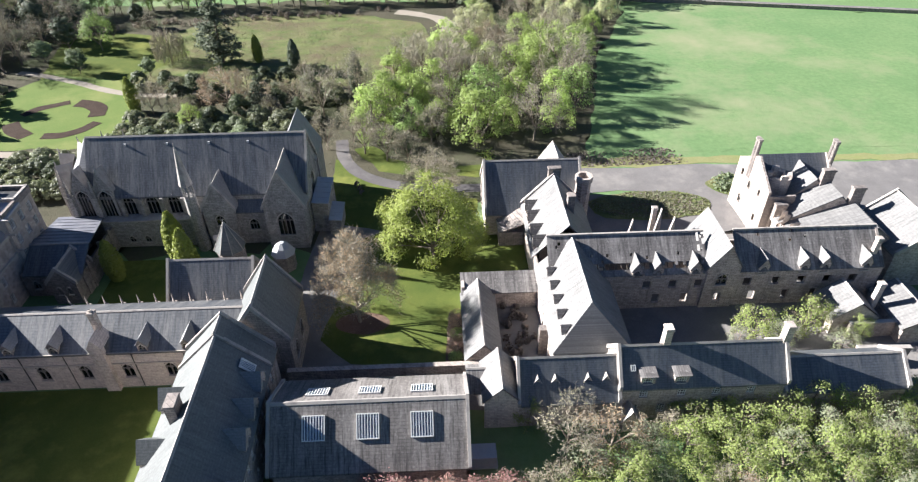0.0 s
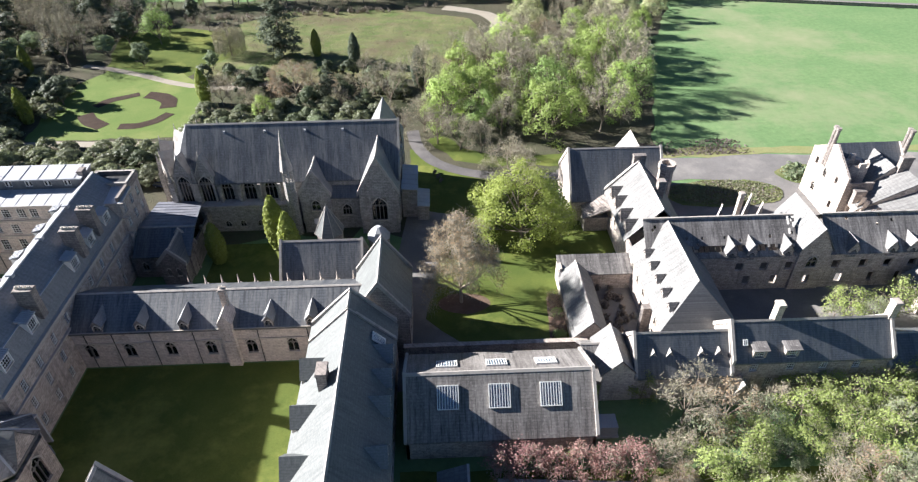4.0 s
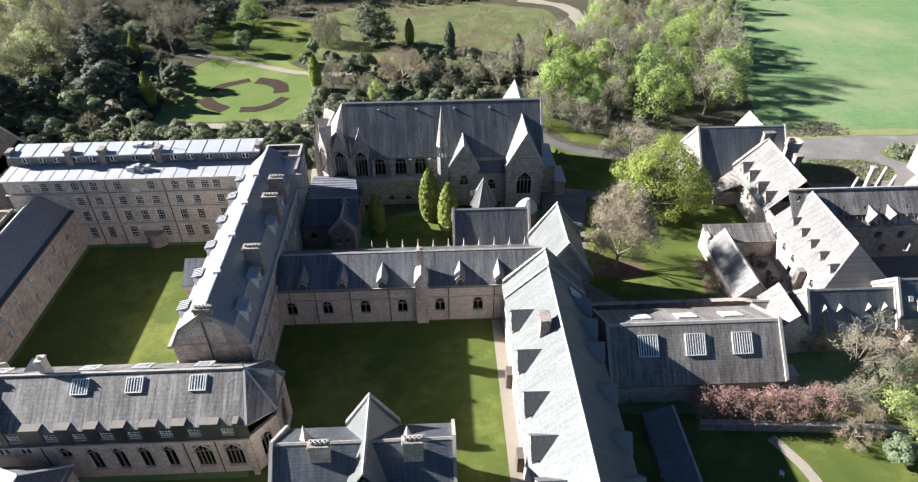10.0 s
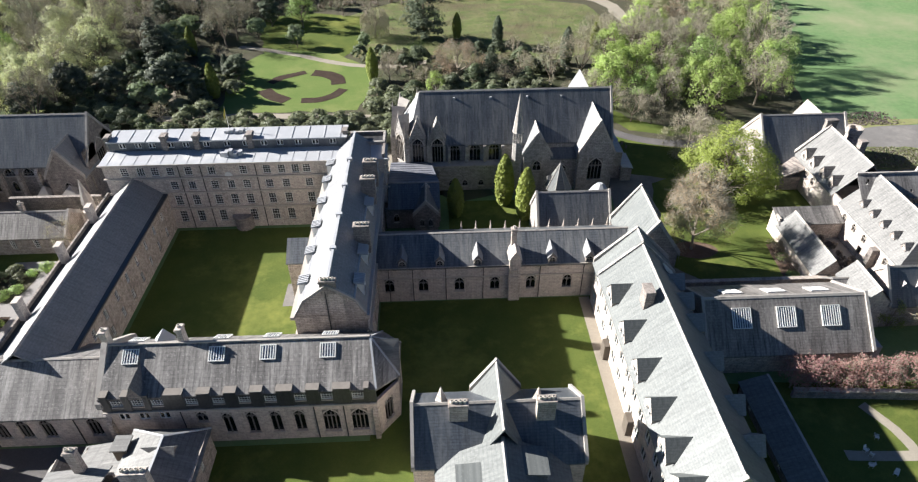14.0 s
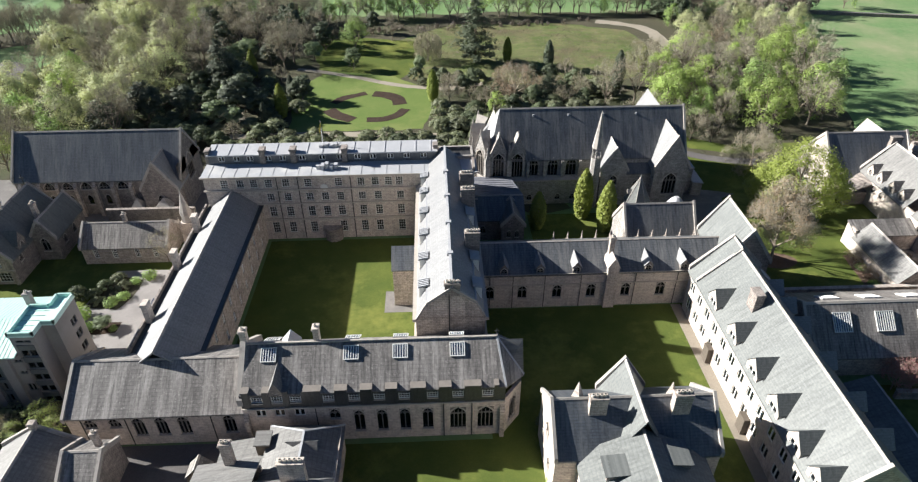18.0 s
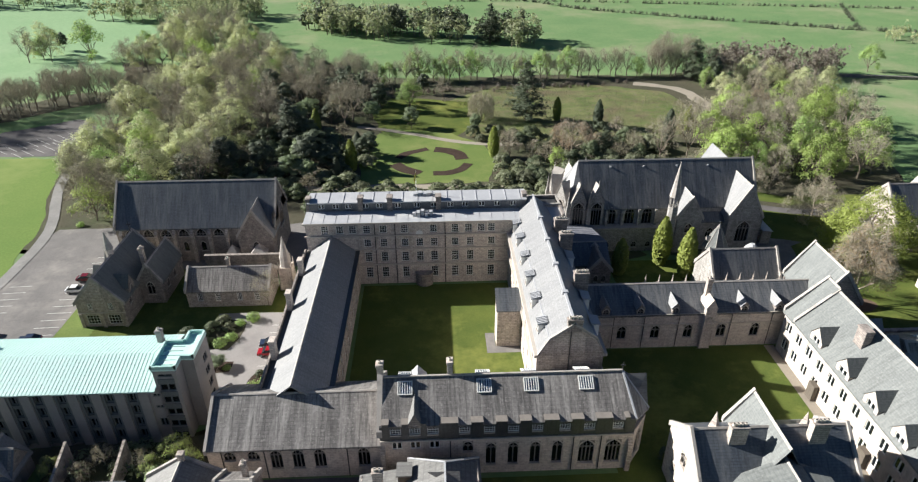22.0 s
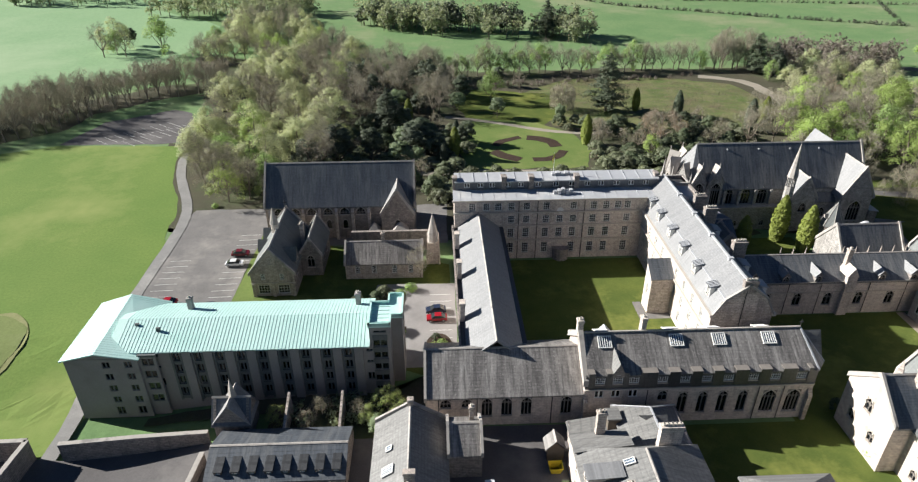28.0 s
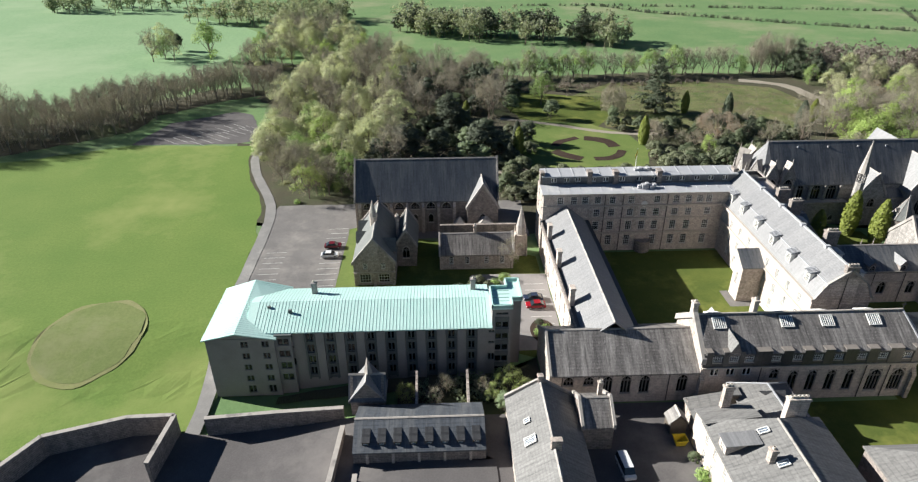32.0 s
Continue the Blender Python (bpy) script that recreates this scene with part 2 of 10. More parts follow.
SLATE_BROWN = slates("brown_stone_slate", "x", (0.17, 0.155, 0.145), (0.245, 0.224, 0.21), (0.42, 0.395, 0.37), row=0.42, w=1.3, amount=0.6, joint=0.5, worn=0.9, blotch=0.6, spec=0.4, rough=0.55)
SLATE_OLD_Y = slates("old_stone_slate_along_y", "y", (0.175, 0.172, 0.168), (0.225, 0.22, 0.214), (0.29, 0.284, 0.274), row=0.42, w=1.3, joint=0.7, worn=0.5, spec=0.3, rough=0.6)
# Darker and bluer than the other lead.
LEAD_DULL = plain("dull_lead_sheet", (0.20, 0.205, 0.235), (0.14, 0.145, 0.17), 0.7, 0.45, 0.0, 0.15, c=(0.26, 0.26, 0.28), spec=0.5)
LEAD = plain("lead_sheet", (0.46, 0.465, 0.485), (0.38, 0.385, 0.405), 0.5, 0.5, 0.0, 0.15, c=(0.52, 0.515, 0.51), spec=0.5)
COPPER = plain("verdigris_copper_sheet", (0.47, 0.69, 0.64), (0.55, 0.75, 0.70), 0.25, 0.6, 0.0, 0.1, fine=20, c=(0.42, 0.65, 0.60), spec=0.4)
CONCRETE = plain("buff_concrete", (0.305, 0.285, 0.275), (0.256, 0.241, 0.235), 0.3, 0.9, fine=14, c=(0.215, 0.201, 0.197))
CONCRETE_DARK = plain("dark_panel", (0.10, 0.11, 0.115), (0.13, 0.14, 0.14), 0.5, 0.7)
WHITE = plain("white_paint", (0.78, 0.77, 0.74), (0.70, 0.69, 0.66), 3.0, 0.5, bmp=0.05)
WOOD_DARK = plain("dark_timber", (0.09, 0.075, 0.06), (0.13, 0.11, 0.09), 2.0, 0.8)
POT = plain("pale_clay_pot", (0.52, 0.47, 0.41), (0.60, 0.55, 0.48), 4.0, 0.8)
IRON = plain("black_iron", (0.03, 0.03, 0.033), (0.05, 0.05, 0.05), 4.0, 0.5)
BARK = plain("bark", (0.16, 0.13, 0.10), (0.24, 0.20, 0.16), 2.0, 0.95, bmp=0.6)
BARK_PALE = plain("grey_twigs", (0.27, 0.225, 0.175), (0.36, 0.305, 0.245), 2.0, 0.95, bmp=0.3)


def glass_mat(name, tint, rough):
    m, nt, n, l, p = nodes_of(name)
    p.inputs["Base Color"].default_value = (*tint, 1)
    p.inputs["Roughness"].default_value = rough
    p.inputs["Transmission Weight"].default_value = 0.7
    p.inputs["IOR"].default_value = 1.45
    return m


GLASS = glass_mat("window_glass", (0.035, 0.042, 0.05), 0.05)
SKYGLASS = glass_mat("skylight_glass", (0.5, 0.6, 0.75), 0.12)

# Most leaf blues are raised, and dark evergreens lightened, to colour in distance haze.
LEAF_LIME = foliage("lime_spring_leaves", (0.35, 0.48, 0.125), (0.47, 0.585, 0.20), 0.4)
LEAF_LAWN_TREE = foliage("yellow_green_young_leaves", (0.335, 0.425, 0.085), (0.45, 0.51, 0.145), 0.4)
LEAF_GREEN = foliage("fresh_green_leaves", (0.30, 0.44, 0.13), (0.41, 0.54, 0.21), 0.4)
LEAF_OLIVE = foliage("olive_spring_leaves", (0.473, 0.517, 0.27), (0.605, 0.632, 0.38), 0.35)
LEAF_THICKET = foliage("mixed_thicket_leaves", (0.32, 0.415, 0.12), (0.45, 0.51, 0.195), 0.4)
LEAF_SALLOW = foliage("grey_green_sallow_leaves", (0.33, 0.385, 0.22), (0.43, 0.48, 0.31), 0.4)
LEAF_FAR = foliage("far_wood_leaves", (0.247, 0.284, 0.171), (0.39, 0.419, 0.265), 0.45)
LEAF_DARK = foliage("dark_evergreen_leaves", (0.0864, 0.11, 0.067), (0.157, 0.186, 0.119), 0.2)
LEAF_GREYGREEN = foliage("grey_green_evergreen_leaves", (0.248, 0.318, 0.174), (0.367, 0.434, 0.278), 0.45)
LEAF_RHODO = foliage("rhododendron_leaves", (0.189, 0.216, 0.124), (0.324, 0.351, 0.221), 0.35, 0.45)
LEAF_BUSH = foliage("glossy_evergreen_leaves", (0.103, 0.135, 0.0734), (0.2, 0.232, 0.135), 0.3, 0.5)
LEAF_CYPRESS = foliage("golden_cypress_leaves", (0.2, 0.25, 0.044), (0.33, 0.37, 0.0935), 0.35)
LEAF_BUD = foliage("brown_buds", (0.319, 0.303, 0.187), (0.44, 0.418, 0.275), 0.35)
LEAF_COPPER = foliage("copper_buds", (0.37, 0.27, 0.175), (0.48, 0.365, 0.245), 0.4)
LEAF_PINK = foliage("pink_blossom", (0.36, 0.20, 0.18), (0.47, 0.30, 0.27), 0.4)
LEAF_HEATHER = foliage("withered_undergrowth", (0.204, 0.174, 0.145), (0.281, 0.246, 0.215), 0.4)
LEAF_SEDGE = foliage("sedge_blades", (0.17, 0.191, 0.106), (0.246, 0.255, 0.158), 0.4)
TWIG = plain("fine_twigs", (0.248, 0.223, 0.167), (0.358, 0.327, 0.259), 2.0, 0.95, bmp=0.0)

# Grass blues are raised too, as haze put into the colour.
PASTURE = ground_mat("pasture_grass", (0.143, 0.239, 0.101), (0.193, 0.281, 0.124), (0.262, 0.276, 0.161), 0.05, 0.7, bmp=0.6, dist=0.15)
FAR_GRASS = ground_mat("pale_young_crop", (0.228, 0.36, 0.184), (0.275, 0.398, 0.219), (0.313, 0.398, 0.241), 0.02, 0.5, bmp=0.4, dist=0.15)
PLAYING = ground_mat("playing_field_grass", (0.144, 0.224, 0.0546), (0.182, 0.254, 0.0655), (0.242, 0.28, 0.0929), 0.06, 1.6, bmp=0.5, dist=0.08)
OVAL = ground_mat("oval_turf_grass", (0.17, 0.216, 0.0747), (0.207, 0.239, 0.092), (0.239, 0.248, 0.126), 0.12, 1.6, bmp=0.4, dist=0.06)
# Darker than LAWN_SUN: the courts' shade is partly in this grass colour.
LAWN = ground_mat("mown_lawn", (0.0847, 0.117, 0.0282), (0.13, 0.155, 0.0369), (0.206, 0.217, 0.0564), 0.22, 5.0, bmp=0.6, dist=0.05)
DRY = ground_mat("dry_turf", (0.239, 0.248, 0.11), (0.285, 0.285, 0.138), (0.221, 0.248, 0.092), 0.3, 2.0, bmp=0.4, dist=0.05)
# Brighter grass colour for lawns that lie in the sun.
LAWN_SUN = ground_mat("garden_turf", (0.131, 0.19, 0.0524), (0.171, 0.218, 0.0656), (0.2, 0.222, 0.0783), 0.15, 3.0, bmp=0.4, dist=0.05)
ROUGH = ground_mat("rough_grass_and_reeds", (0.105, 0.165, 0.045), (0.265, 0.25, 0.125), (0.14, 0.105, 0.075), 0.16, 1.3, bmp=1.0, dist=0.3, stripes=(0.05, 0.32, 0.3))
LITTER = ground_mat("woodland_floor", (0.085, 0.085, 0.0562), (0.12, 0.105, 0.075), (0.085, 0.115, 0.0475), 0.08, 1.6, bmp=1.0, dist=0.3)
# Darker than TARMAC; the tone partly stands for shade on the ground.
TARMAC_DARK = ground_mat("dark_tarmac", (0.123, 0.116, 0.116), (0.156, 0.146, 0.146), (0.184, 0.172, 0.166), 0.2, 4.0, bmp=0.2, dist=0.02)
BED_LITTER = ground_mat("reddish_leaf_mould", (0.15, 0.10, 0.078), (0.20, 0.135, 0.105), (0.12, 0.095, 0.065), 0.5, 3.0, bmp=1.0, dist=0.12)
SOIL = ground_mat("bare_soil", (0.0488, 0.0338, 0.026), (0.0748, 0.052, 0.0403), (0.065, 0.0488, 0.0377), 0.5, 3.0, bmp=1.0, dist=0.12)
TARMAC_PALE = ground_mat("pale_gritty_tarmac", (0.25, 0.243, 0.235), (0.31, 0.30, 0.29), (0.36, 0.345, 0.325), 0.25, 5.0, bmp=0.2, dist=0.02)
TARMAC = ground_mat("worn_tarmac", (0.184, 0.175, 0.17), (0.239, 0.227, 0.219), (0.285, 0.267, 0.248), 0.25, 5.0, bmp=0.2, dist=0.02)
GRAVEL = ground_mat("pale_gravel", (0.331, 0.294, 0.239), (0.396, 0.354, 0.294), (0.285, 0.258, 0.212), 0.3, 6.0, bmp=0.3, dist=0.02)
PAVING = ground_mat("paving_slabs", (0.296, 0.259, 0.211), (0.34, 0.303, 0.252), (0.252, 0.222, 0.185), 0.6, 5.0, bmp=0.2, dist=0.02)


# ---- building tools ----
def mesh_of(name, bm, mats):
    bmesh.ops.recalc_face_normals(bm, faces=bm.faces)
    me = bpy.data.meshes.new(name)
    bm.to_mesh(me)
    bm.free()
    for m in mats if isinstance(mats, (list, tuple)) else [mats]:
        me.materials.append(m)
    return me


def part(name, bm, material, parent, label=""):
    ob = new(name, bm if isinstance(bm, bpy.types.Mesh) else mesh_of(name, bm, material))
    ob.parent = parent
    return tagged(ob, label)


def thing(name, x, y, z, label, category, group="", kind=""):
    ob = new(name)
    ob.location = (x, y, z)
    ob.empty_display_size = 0.5
    return tagged(ob, label, category, group, kind)


def box(bm, x0, x1, y0, y1, z0, z1, mi=0):
    v = [bm.verts.new(p) for p in ((x0, y0, z0), (x1, y0, z0), (x1, y1, z0), (x0, y1, z0), (x0, y0, z1), (x1, y0, z1), (x1, y1, z1), (x0, y1, z1))]
    for q in ((3, 2, 1, 0), (4, 5, 6, 7), (0, 1, 5, 4), (1, 2, 6, 5), (2, 3, 7, 6), (3, 0, 4, 7)):
        bm.faces.new([v[i] for i in q]).material_index = mi
    return v


def solid(bm, pts, down, mi=0):
    """A slab: the polygon pts, and the same moved by down, joined at the rim."""
    d = Vector(down)
    a = [bm.verts.new(p) for p in pts]
    b = [bm.verts.new(Vector(p) + d) for p in pts]
    bm.faces.new(a).material_index = mi
    bm.faces.new(b[::-1]).material_index = mi
    for i in range(len(a)):
        j = (i + 1) % len(a)
        bm.faces.new((a[i], b[i], b[j], a[j])).material_index = mi


def cone(bm, x, y, z0, z1, r0, r1, n=8, mi=0, turn=0.0):
    lo = [bm.verts.new((x + r0 * math.cos(turn + 2 * math.pi * i / n), y + r0 * math.sin(turn + 2 * math.pi * i / n), z0)) for i in range(n)]
    if r1 < 1e-3:
        tip = bm.verts.new((x, y, z1))
        for i in range(n):
            bm.faces.new((lo[i], lo[(i + 1) % n], tip)).material_index = mi
    else:
        hi = [bm.verts.new((x + r1 * math.cos(turn + 2 * math.pi * i / n), y + r1 * math.sin(turn + 2 * math.pi * i / n), z1)) for i in range(n)]
        for i in range(n):
            bm.faces.new((lo[i], lo[(i + 1) % n], hi[(i + 1) % n], hi[i])).material_index = mi
        bm.faces.new(hi).material_index = mi
    bm.faces.new(lo[::-1]).material_index = mi


_cache = {}


def arch_pts(w, h, n=5):
    """A pointed arch's outline, from the left springing over the apex to the right one; centre at the opening's middle."""
    spring = h / 2 - w * 0.8
    out = []
    for i in range(n + 1):
        a = math.pi - (math.pi / 2.6) * i / n
        out.append((w / 2 + w * math.cos(a) * 1.0, spring + w * math.sin(a) * 0.865))
    s = out[-1][0]
    out = [(x * (w / 2) / (w / 2 - 0) if False else min(x, 0), z) for x, z in out]
    out[-1] = (0, h / 2 - 0.02)
    return out + [(-x, z) for x, z in out[-2::-1]]


def window_meshes(kind, w, h):
    key = (kind, round(w, 2), round(h, 2))
    if key in _cache:
        return _cache[key]
    f, g = bmesh.new(), bmesh.new()
    if kind in ("sash", "grid", "casement", "metal"):
        t = 0.12
        box(f, -w / 2, w / 2, 0.10, 0.2, -h / 2, -h / 2 + t), box(f, -w / 2, w / 2, 0.10, 0.2, h / 2 - t, h / 2)
        box(f, -w / 2, -w / 2 + t, 0.10, 0.2, -h / 2 + t, h / 2 - t), box(f, w / 2 - t, w / 2, 0.10, 0.2, -h / 2 + t, h / 2 - t)
        if kind in ("casement", "metal"):
            f.clear()
            for x0, x1 in ((-w / 2, 0.0), (0.0, w / 2)):
                o_ = [(x0, -h / 2), (x1, -h / 2), (x1, h / 2), (x0, h / 2)]
                i_ = [(x0 + t, -h / 2 + t), (x1 - t, -h / 2 + t), (x1 - t, h / 2 - t), (x0 + t, h / 2 - t)]
                for k in range(4):
                    j = (k + 1) % 4
                    solid(f, [(q[0], 0.1, q[1]) for q in (o_[k], o_[j], i_[j], i_[k])], (0, 0.1, 0))
        nx, nz = {"sash": (3, 4), "grid": (4, 3), "casement": (1, 1), "metal": (1, 1)}[kind]
        for i in range(1, nx):
            x = -w / 2 + w * i / nx
            box(f, x - 0.036, x + 0.036, 0.12, 0.17, -h / 2 + t, h / 2 - t)
        for i in range(1, nz):
            z = -h / 2 + h * i / nz
            q = 0.055 if i * 2 == nz else 0.03
            box(f, -w / 2 + t, w / 2 - t, 0.115, 0.175, z - q, z + q)
        if kind not in ("casement", "metal"):
            box(f, -w / 2, w / 2, -0.12, 0.10, -h / 2 - 0.14, -h / 2, 1)
        bmesh.ops.remove_doubles(f, verts=f.verts, dist=1e-4)
        mats = [CONCRETE_DARK if kind == "metal" else WHITE, TRIM]
    else:
        arch = arch_pts(w, h)
        n = len(arch)
        rect = []
        for x, z in arch:
            rect.append((x, h / 2) if abs(x) < w * 0.33 else ((-w / 2 if x < 0 else w / 2), z))
        for y0, y1 in ((0.03, 0.28),):
            for i in range(n - 1):
                a, b, c, d = arch[i], arch[i + 1], rect[i + 1], rect[i]
                ring = [a, b, c, d]
                if d[1] < h / 2 <= c[1]:
                    ring = [a, b, c, (-w / 2, h / 2), d]
                if c[1] < h / 2 <= d[1]:
                    ring = [a, b, c, (w / 2, h / 2), d]
                pts = []
                for x, z in ring:
                    if not pts or (abs(pts[-1][0] - x) + abs(pts[-1][1] - z)) > 1e-4:
                        pts.append((x, z))
                if len(pts) > 2 and (abs(pts[0][0] - pts[-1][0]) + abs(pts[0][1] - pts[-1][1])) < 1e-4:
                    pts.pop()
                if len(pts) > 2:
                    solid(f, [(x, y0, z) for x, z in pts], (0, y1 - y0, 0))
        lights = {"gothic": 3, "gothic2": 2, "lancet": 1, "gothic4": 4}[kind]
        top = h / 2 - w * 0.35
        for i in range(1, lights):
            x = -w / 2 + w * i / lights
            box(f, x - 0.07, x + 0.07, 0.10, 0.26, -h / 2, top if lights > 2 else h / 2 - w * 0.2)
        if lights > 1:
            box(f, -w / 2, w / 2, 0.12, 0.24, top - w * 0.28, top - w * 0.28 + 0.09)
            for i in range(lights):
                x0 = -w / 2 + w * i / lights
                q = w / lights
                solid(f, [(x0, 0.12, top - w * 0.28), (x0, 0.12, top - w * 0.28 - q * 0.6), (x0 + q * 0.5, 0.12, top - w * 0.28)], (0, 0.12, 0))
                solid(f, [(x0 + q, 0.12, top - w * 0.28), (x0 + q * 0.5, 0.12, top - w * 0.28), (x0 + q, 0.12, top - w * 0.28 - q * 0.6)], (0, 0.12, 0))
        # hood mould and sill
        for i in range(n - 1):
            a, b = Vector((arch[i][0] * 1.1, 0, arch[i][1] + 0.1)), Vector((arch[i + 1][0] * 1.1, 0, arch[i + 1][1] + 0.1))
            solid(f, [(a.x, -0.1, a.z), (b.x, -0.1, b.z), (b.x * 1.1, -0.1, b.z + 0.16), (a.x * 1.1, -0.1, a.z + 0.16)], (0, 0.12, 0), 1)
        box(f, -w / 2 - 0.15, w / 2 + 0.15, -0.14, 0.12, -h / 2 - 0.18, -h / 2 - 0.003, 1)
        mats = [TRACERY, TRIM]
    solid(g, [(-w / 2, 0.21 if kind in ("sash", "grid", "casement", "metal") else 0.29, -h / 2), (w / 2, 0.21 if kind in ("sash", "grid", "casement", "metal") else 0.29, -h / 2),
              (w / 2, 0.21 if kind in ("sash", "grid", "casement", "metal") else 0.29, h / 2), (-w / 2, 0.21 if kind in ("sash", "grid", "casement", "metal") else 0.29, h / 2)], (0, 0.012, 0))
    _cache[key] = mesh_of("window", f, mats), mesh_of("pane", g, GLASS)
    return _cache[key]


def put_window(parent, kind, w, h, m, label=""):
    f, g = window_meshes(kind, w, h)
    ob = part("window", f, None, parent, label)
    ob.matrix_local = m
    part("pane", g, None, ob)
    return ob


def wall(house, p0, p1, z0, z1, mat, opens=(), thick=0.45, gable=None, name="wall", label=""):
    """A wall from p0 to p1 (outside on the right hand of the way), with openings (u, z, w, h, kind) through it; gable: the apex's height above z1."""
    o = house.location
    a, b = Vector((p0[0] - o.x, p0[1] - o.y, 0)), Vector((p1[0] - o.x, p1[1] - o.y, 0))
    length = (b - a).length
    d = (b - a) / length
    a, length = a + d * 0.005, length - 0.01
    nrm = Vector((d.y, -d.x, 0))
    bm = bmesh.new()

    def P(u, z, depth=0.0):
        return a + d * u - nrm * depth + Vector((0, 0, z - o.z))
    rects = [(u - w / 2, u + w / 2, z - h / 2, z + h / 2) for u, z, w, h, k in opens]
    us = sorted({0.0, length, *[v for r in rects for v in r[:2]]})
    zs = sorted({z0, z1, *[v for r in rects for v in r[2:]]})
    for i in range(len(us) - 1):
        for j in range(len(zs) - 1):
            cu, cz = (us[i] + us[i + 1]) / 2, (zs[j] + zs[j + 1]) / 2
            if any(r[0] < cu < r[1] and r[2] < cz < r[3] for r in rects):
                continue
            for dep in (0.0, thick):
                bm.faces.new([bm.verts.new(P(u, z, dep)) for u, z in ((us[i], zs[j]), (us[i + 1], zs[j]), (us[i + 1], zs[j + 1]), (us[i], zs[j + 1]))])
    bmesh.ops.remove_doubles(bm, verts=bm.verts, dist=1e-4)
    for r in [(0.0, length, z0, z1)] + rects:
        c = [(r[0], r[2]), (r[1], r[2]), (r[1], r[3]), (r[0], r[3])]
        for k in range(4):
            q, s = c[k], c[(k + 1) % 4]
            bm.faces.new([bm.verts.new(P(*q)), bm.verts.new(P(*s)), bm.verts.new(P(*s, thick)), bm.verts.new(P(*q, thick))])
    if gable:
        solid(bm, [P(0, z1), P(length, z1), P(length / 2, z1 + gable)], -nrm * thick)
    ob = part(name, bm, mat, house, label)
    rot = Matrix((d, -nrm, Vector((0, 0, 1)))).transposed().to_4x4()
    for u, z, w, h, k in opens:
        if k != "hole":
            put_window(house, k, w, h, Matrix.Translation(P(u, z)) @ rot)
    return ob


def roof(house, x0, x1, y0, y1, ze, zr, axis, mat, over=0.35, hip0=0.0, hip1=0.0, thick=0.28, ridge=COPING, name="roof", shift=0.0):
    """A pitched roof over the plan; axis: the ridge's way; hip0, hip1: how far the ridge stops short of each end."""
    o = house.location
    x0, x1, y0, y1, ze, zr = x0 - o.x, x1 - o.x, y0 - o.y, y1 - o.y, ze - o.z, zr - o.z
    swap = axis == "y"
    if swap:
        x0, x1, y0, y1 = y0, y1, x0, x1
    ym = (y0 + y1) / 2 + shift
    k = (zr - ze) / ((y1 - y0) / 2)
    y0, y1, zd = y0 - over, y1 + over, ze - over * k
    X0, X1 = (x0 if hip0 <= 0 else x0 - over), (x1 if hip1 <= 0 else x1 + over)

    def P(x, y, z):
        return (y, x, z) if swap else (x, y, z)
    bm = bmesh.new()
    r0, r1 = (X0 + (hip0 + over if hip0 else 0), X1 - (hip1 + over if hip1 else 0))
    dn = (0, 0, -thick)
    for pts in ([P(X0, y0, zd), P(X1, y0, zd), P(r1, ym, zr), P(r0, ym, zr)], [P(X1, y1, zd), P(X0, y1, zd), P(r0, ym, zr), P(r1, ym, zr)]):
        solid(bm, pts, dn)
    if hip0:
        solid(bm, [P(X0, y0, zd), P(r0, ym, zr), P(X0, y1, zd)], dn)
    if hip1:
        solid(bm, [P(X1, y0, zd), P(X1, y1, zd), P(r1, ym, zr)], dn)
    bmesh.ops.remove_doubles(bm, verts=bm.verts, dist=1e-4)
    ob = part(name, bm, mat, house)
    if ridge:
        rb = bmesh.new()
        for s in (-1, 1):
            solid(rb, [P(r0, ym, zr + 0.1), P(r1, ym, zr + 0.1), P(r1, ym + s * 0.22, zr + 0.1 - 0.22 * min(k, 1.2)), P(r0, ym + s * 0.22, zr + 0.1 - 0.22 * min(k, 1.2))], (0, 0, -0.08))
        part("ridge", rb, ridge, ob)
    return ob


def parapet_gable(house, axis, at, c, half, ze, zr, mat=COPING, wide=0.42, rise=0.4, name="gable_coping"):
    """A coped gable that stands above the roof's end: the slope at the end of a roof along axis, at the place 'at'."""
    o = house.location
    bm = bmesh.new()

    def P(a_, b_, z):
        return (a_ - o.x, b_ - o.y, z - o.z) if axis == "x" else (b_ - o.x, a_ - o.y, z - o.z)
    for s in (-1, 1):
        solid(bm, [P(at - wide / 2, c + s * half, ze + rise), P(at + wide / 2, c + s * half, ze + rise), P(at + wide / 2, c, zr + rise), P(at - wide / 2, c, zr + rise)], (0, 0, -rise - 0.5))
    return part(name, bm, mat, house)


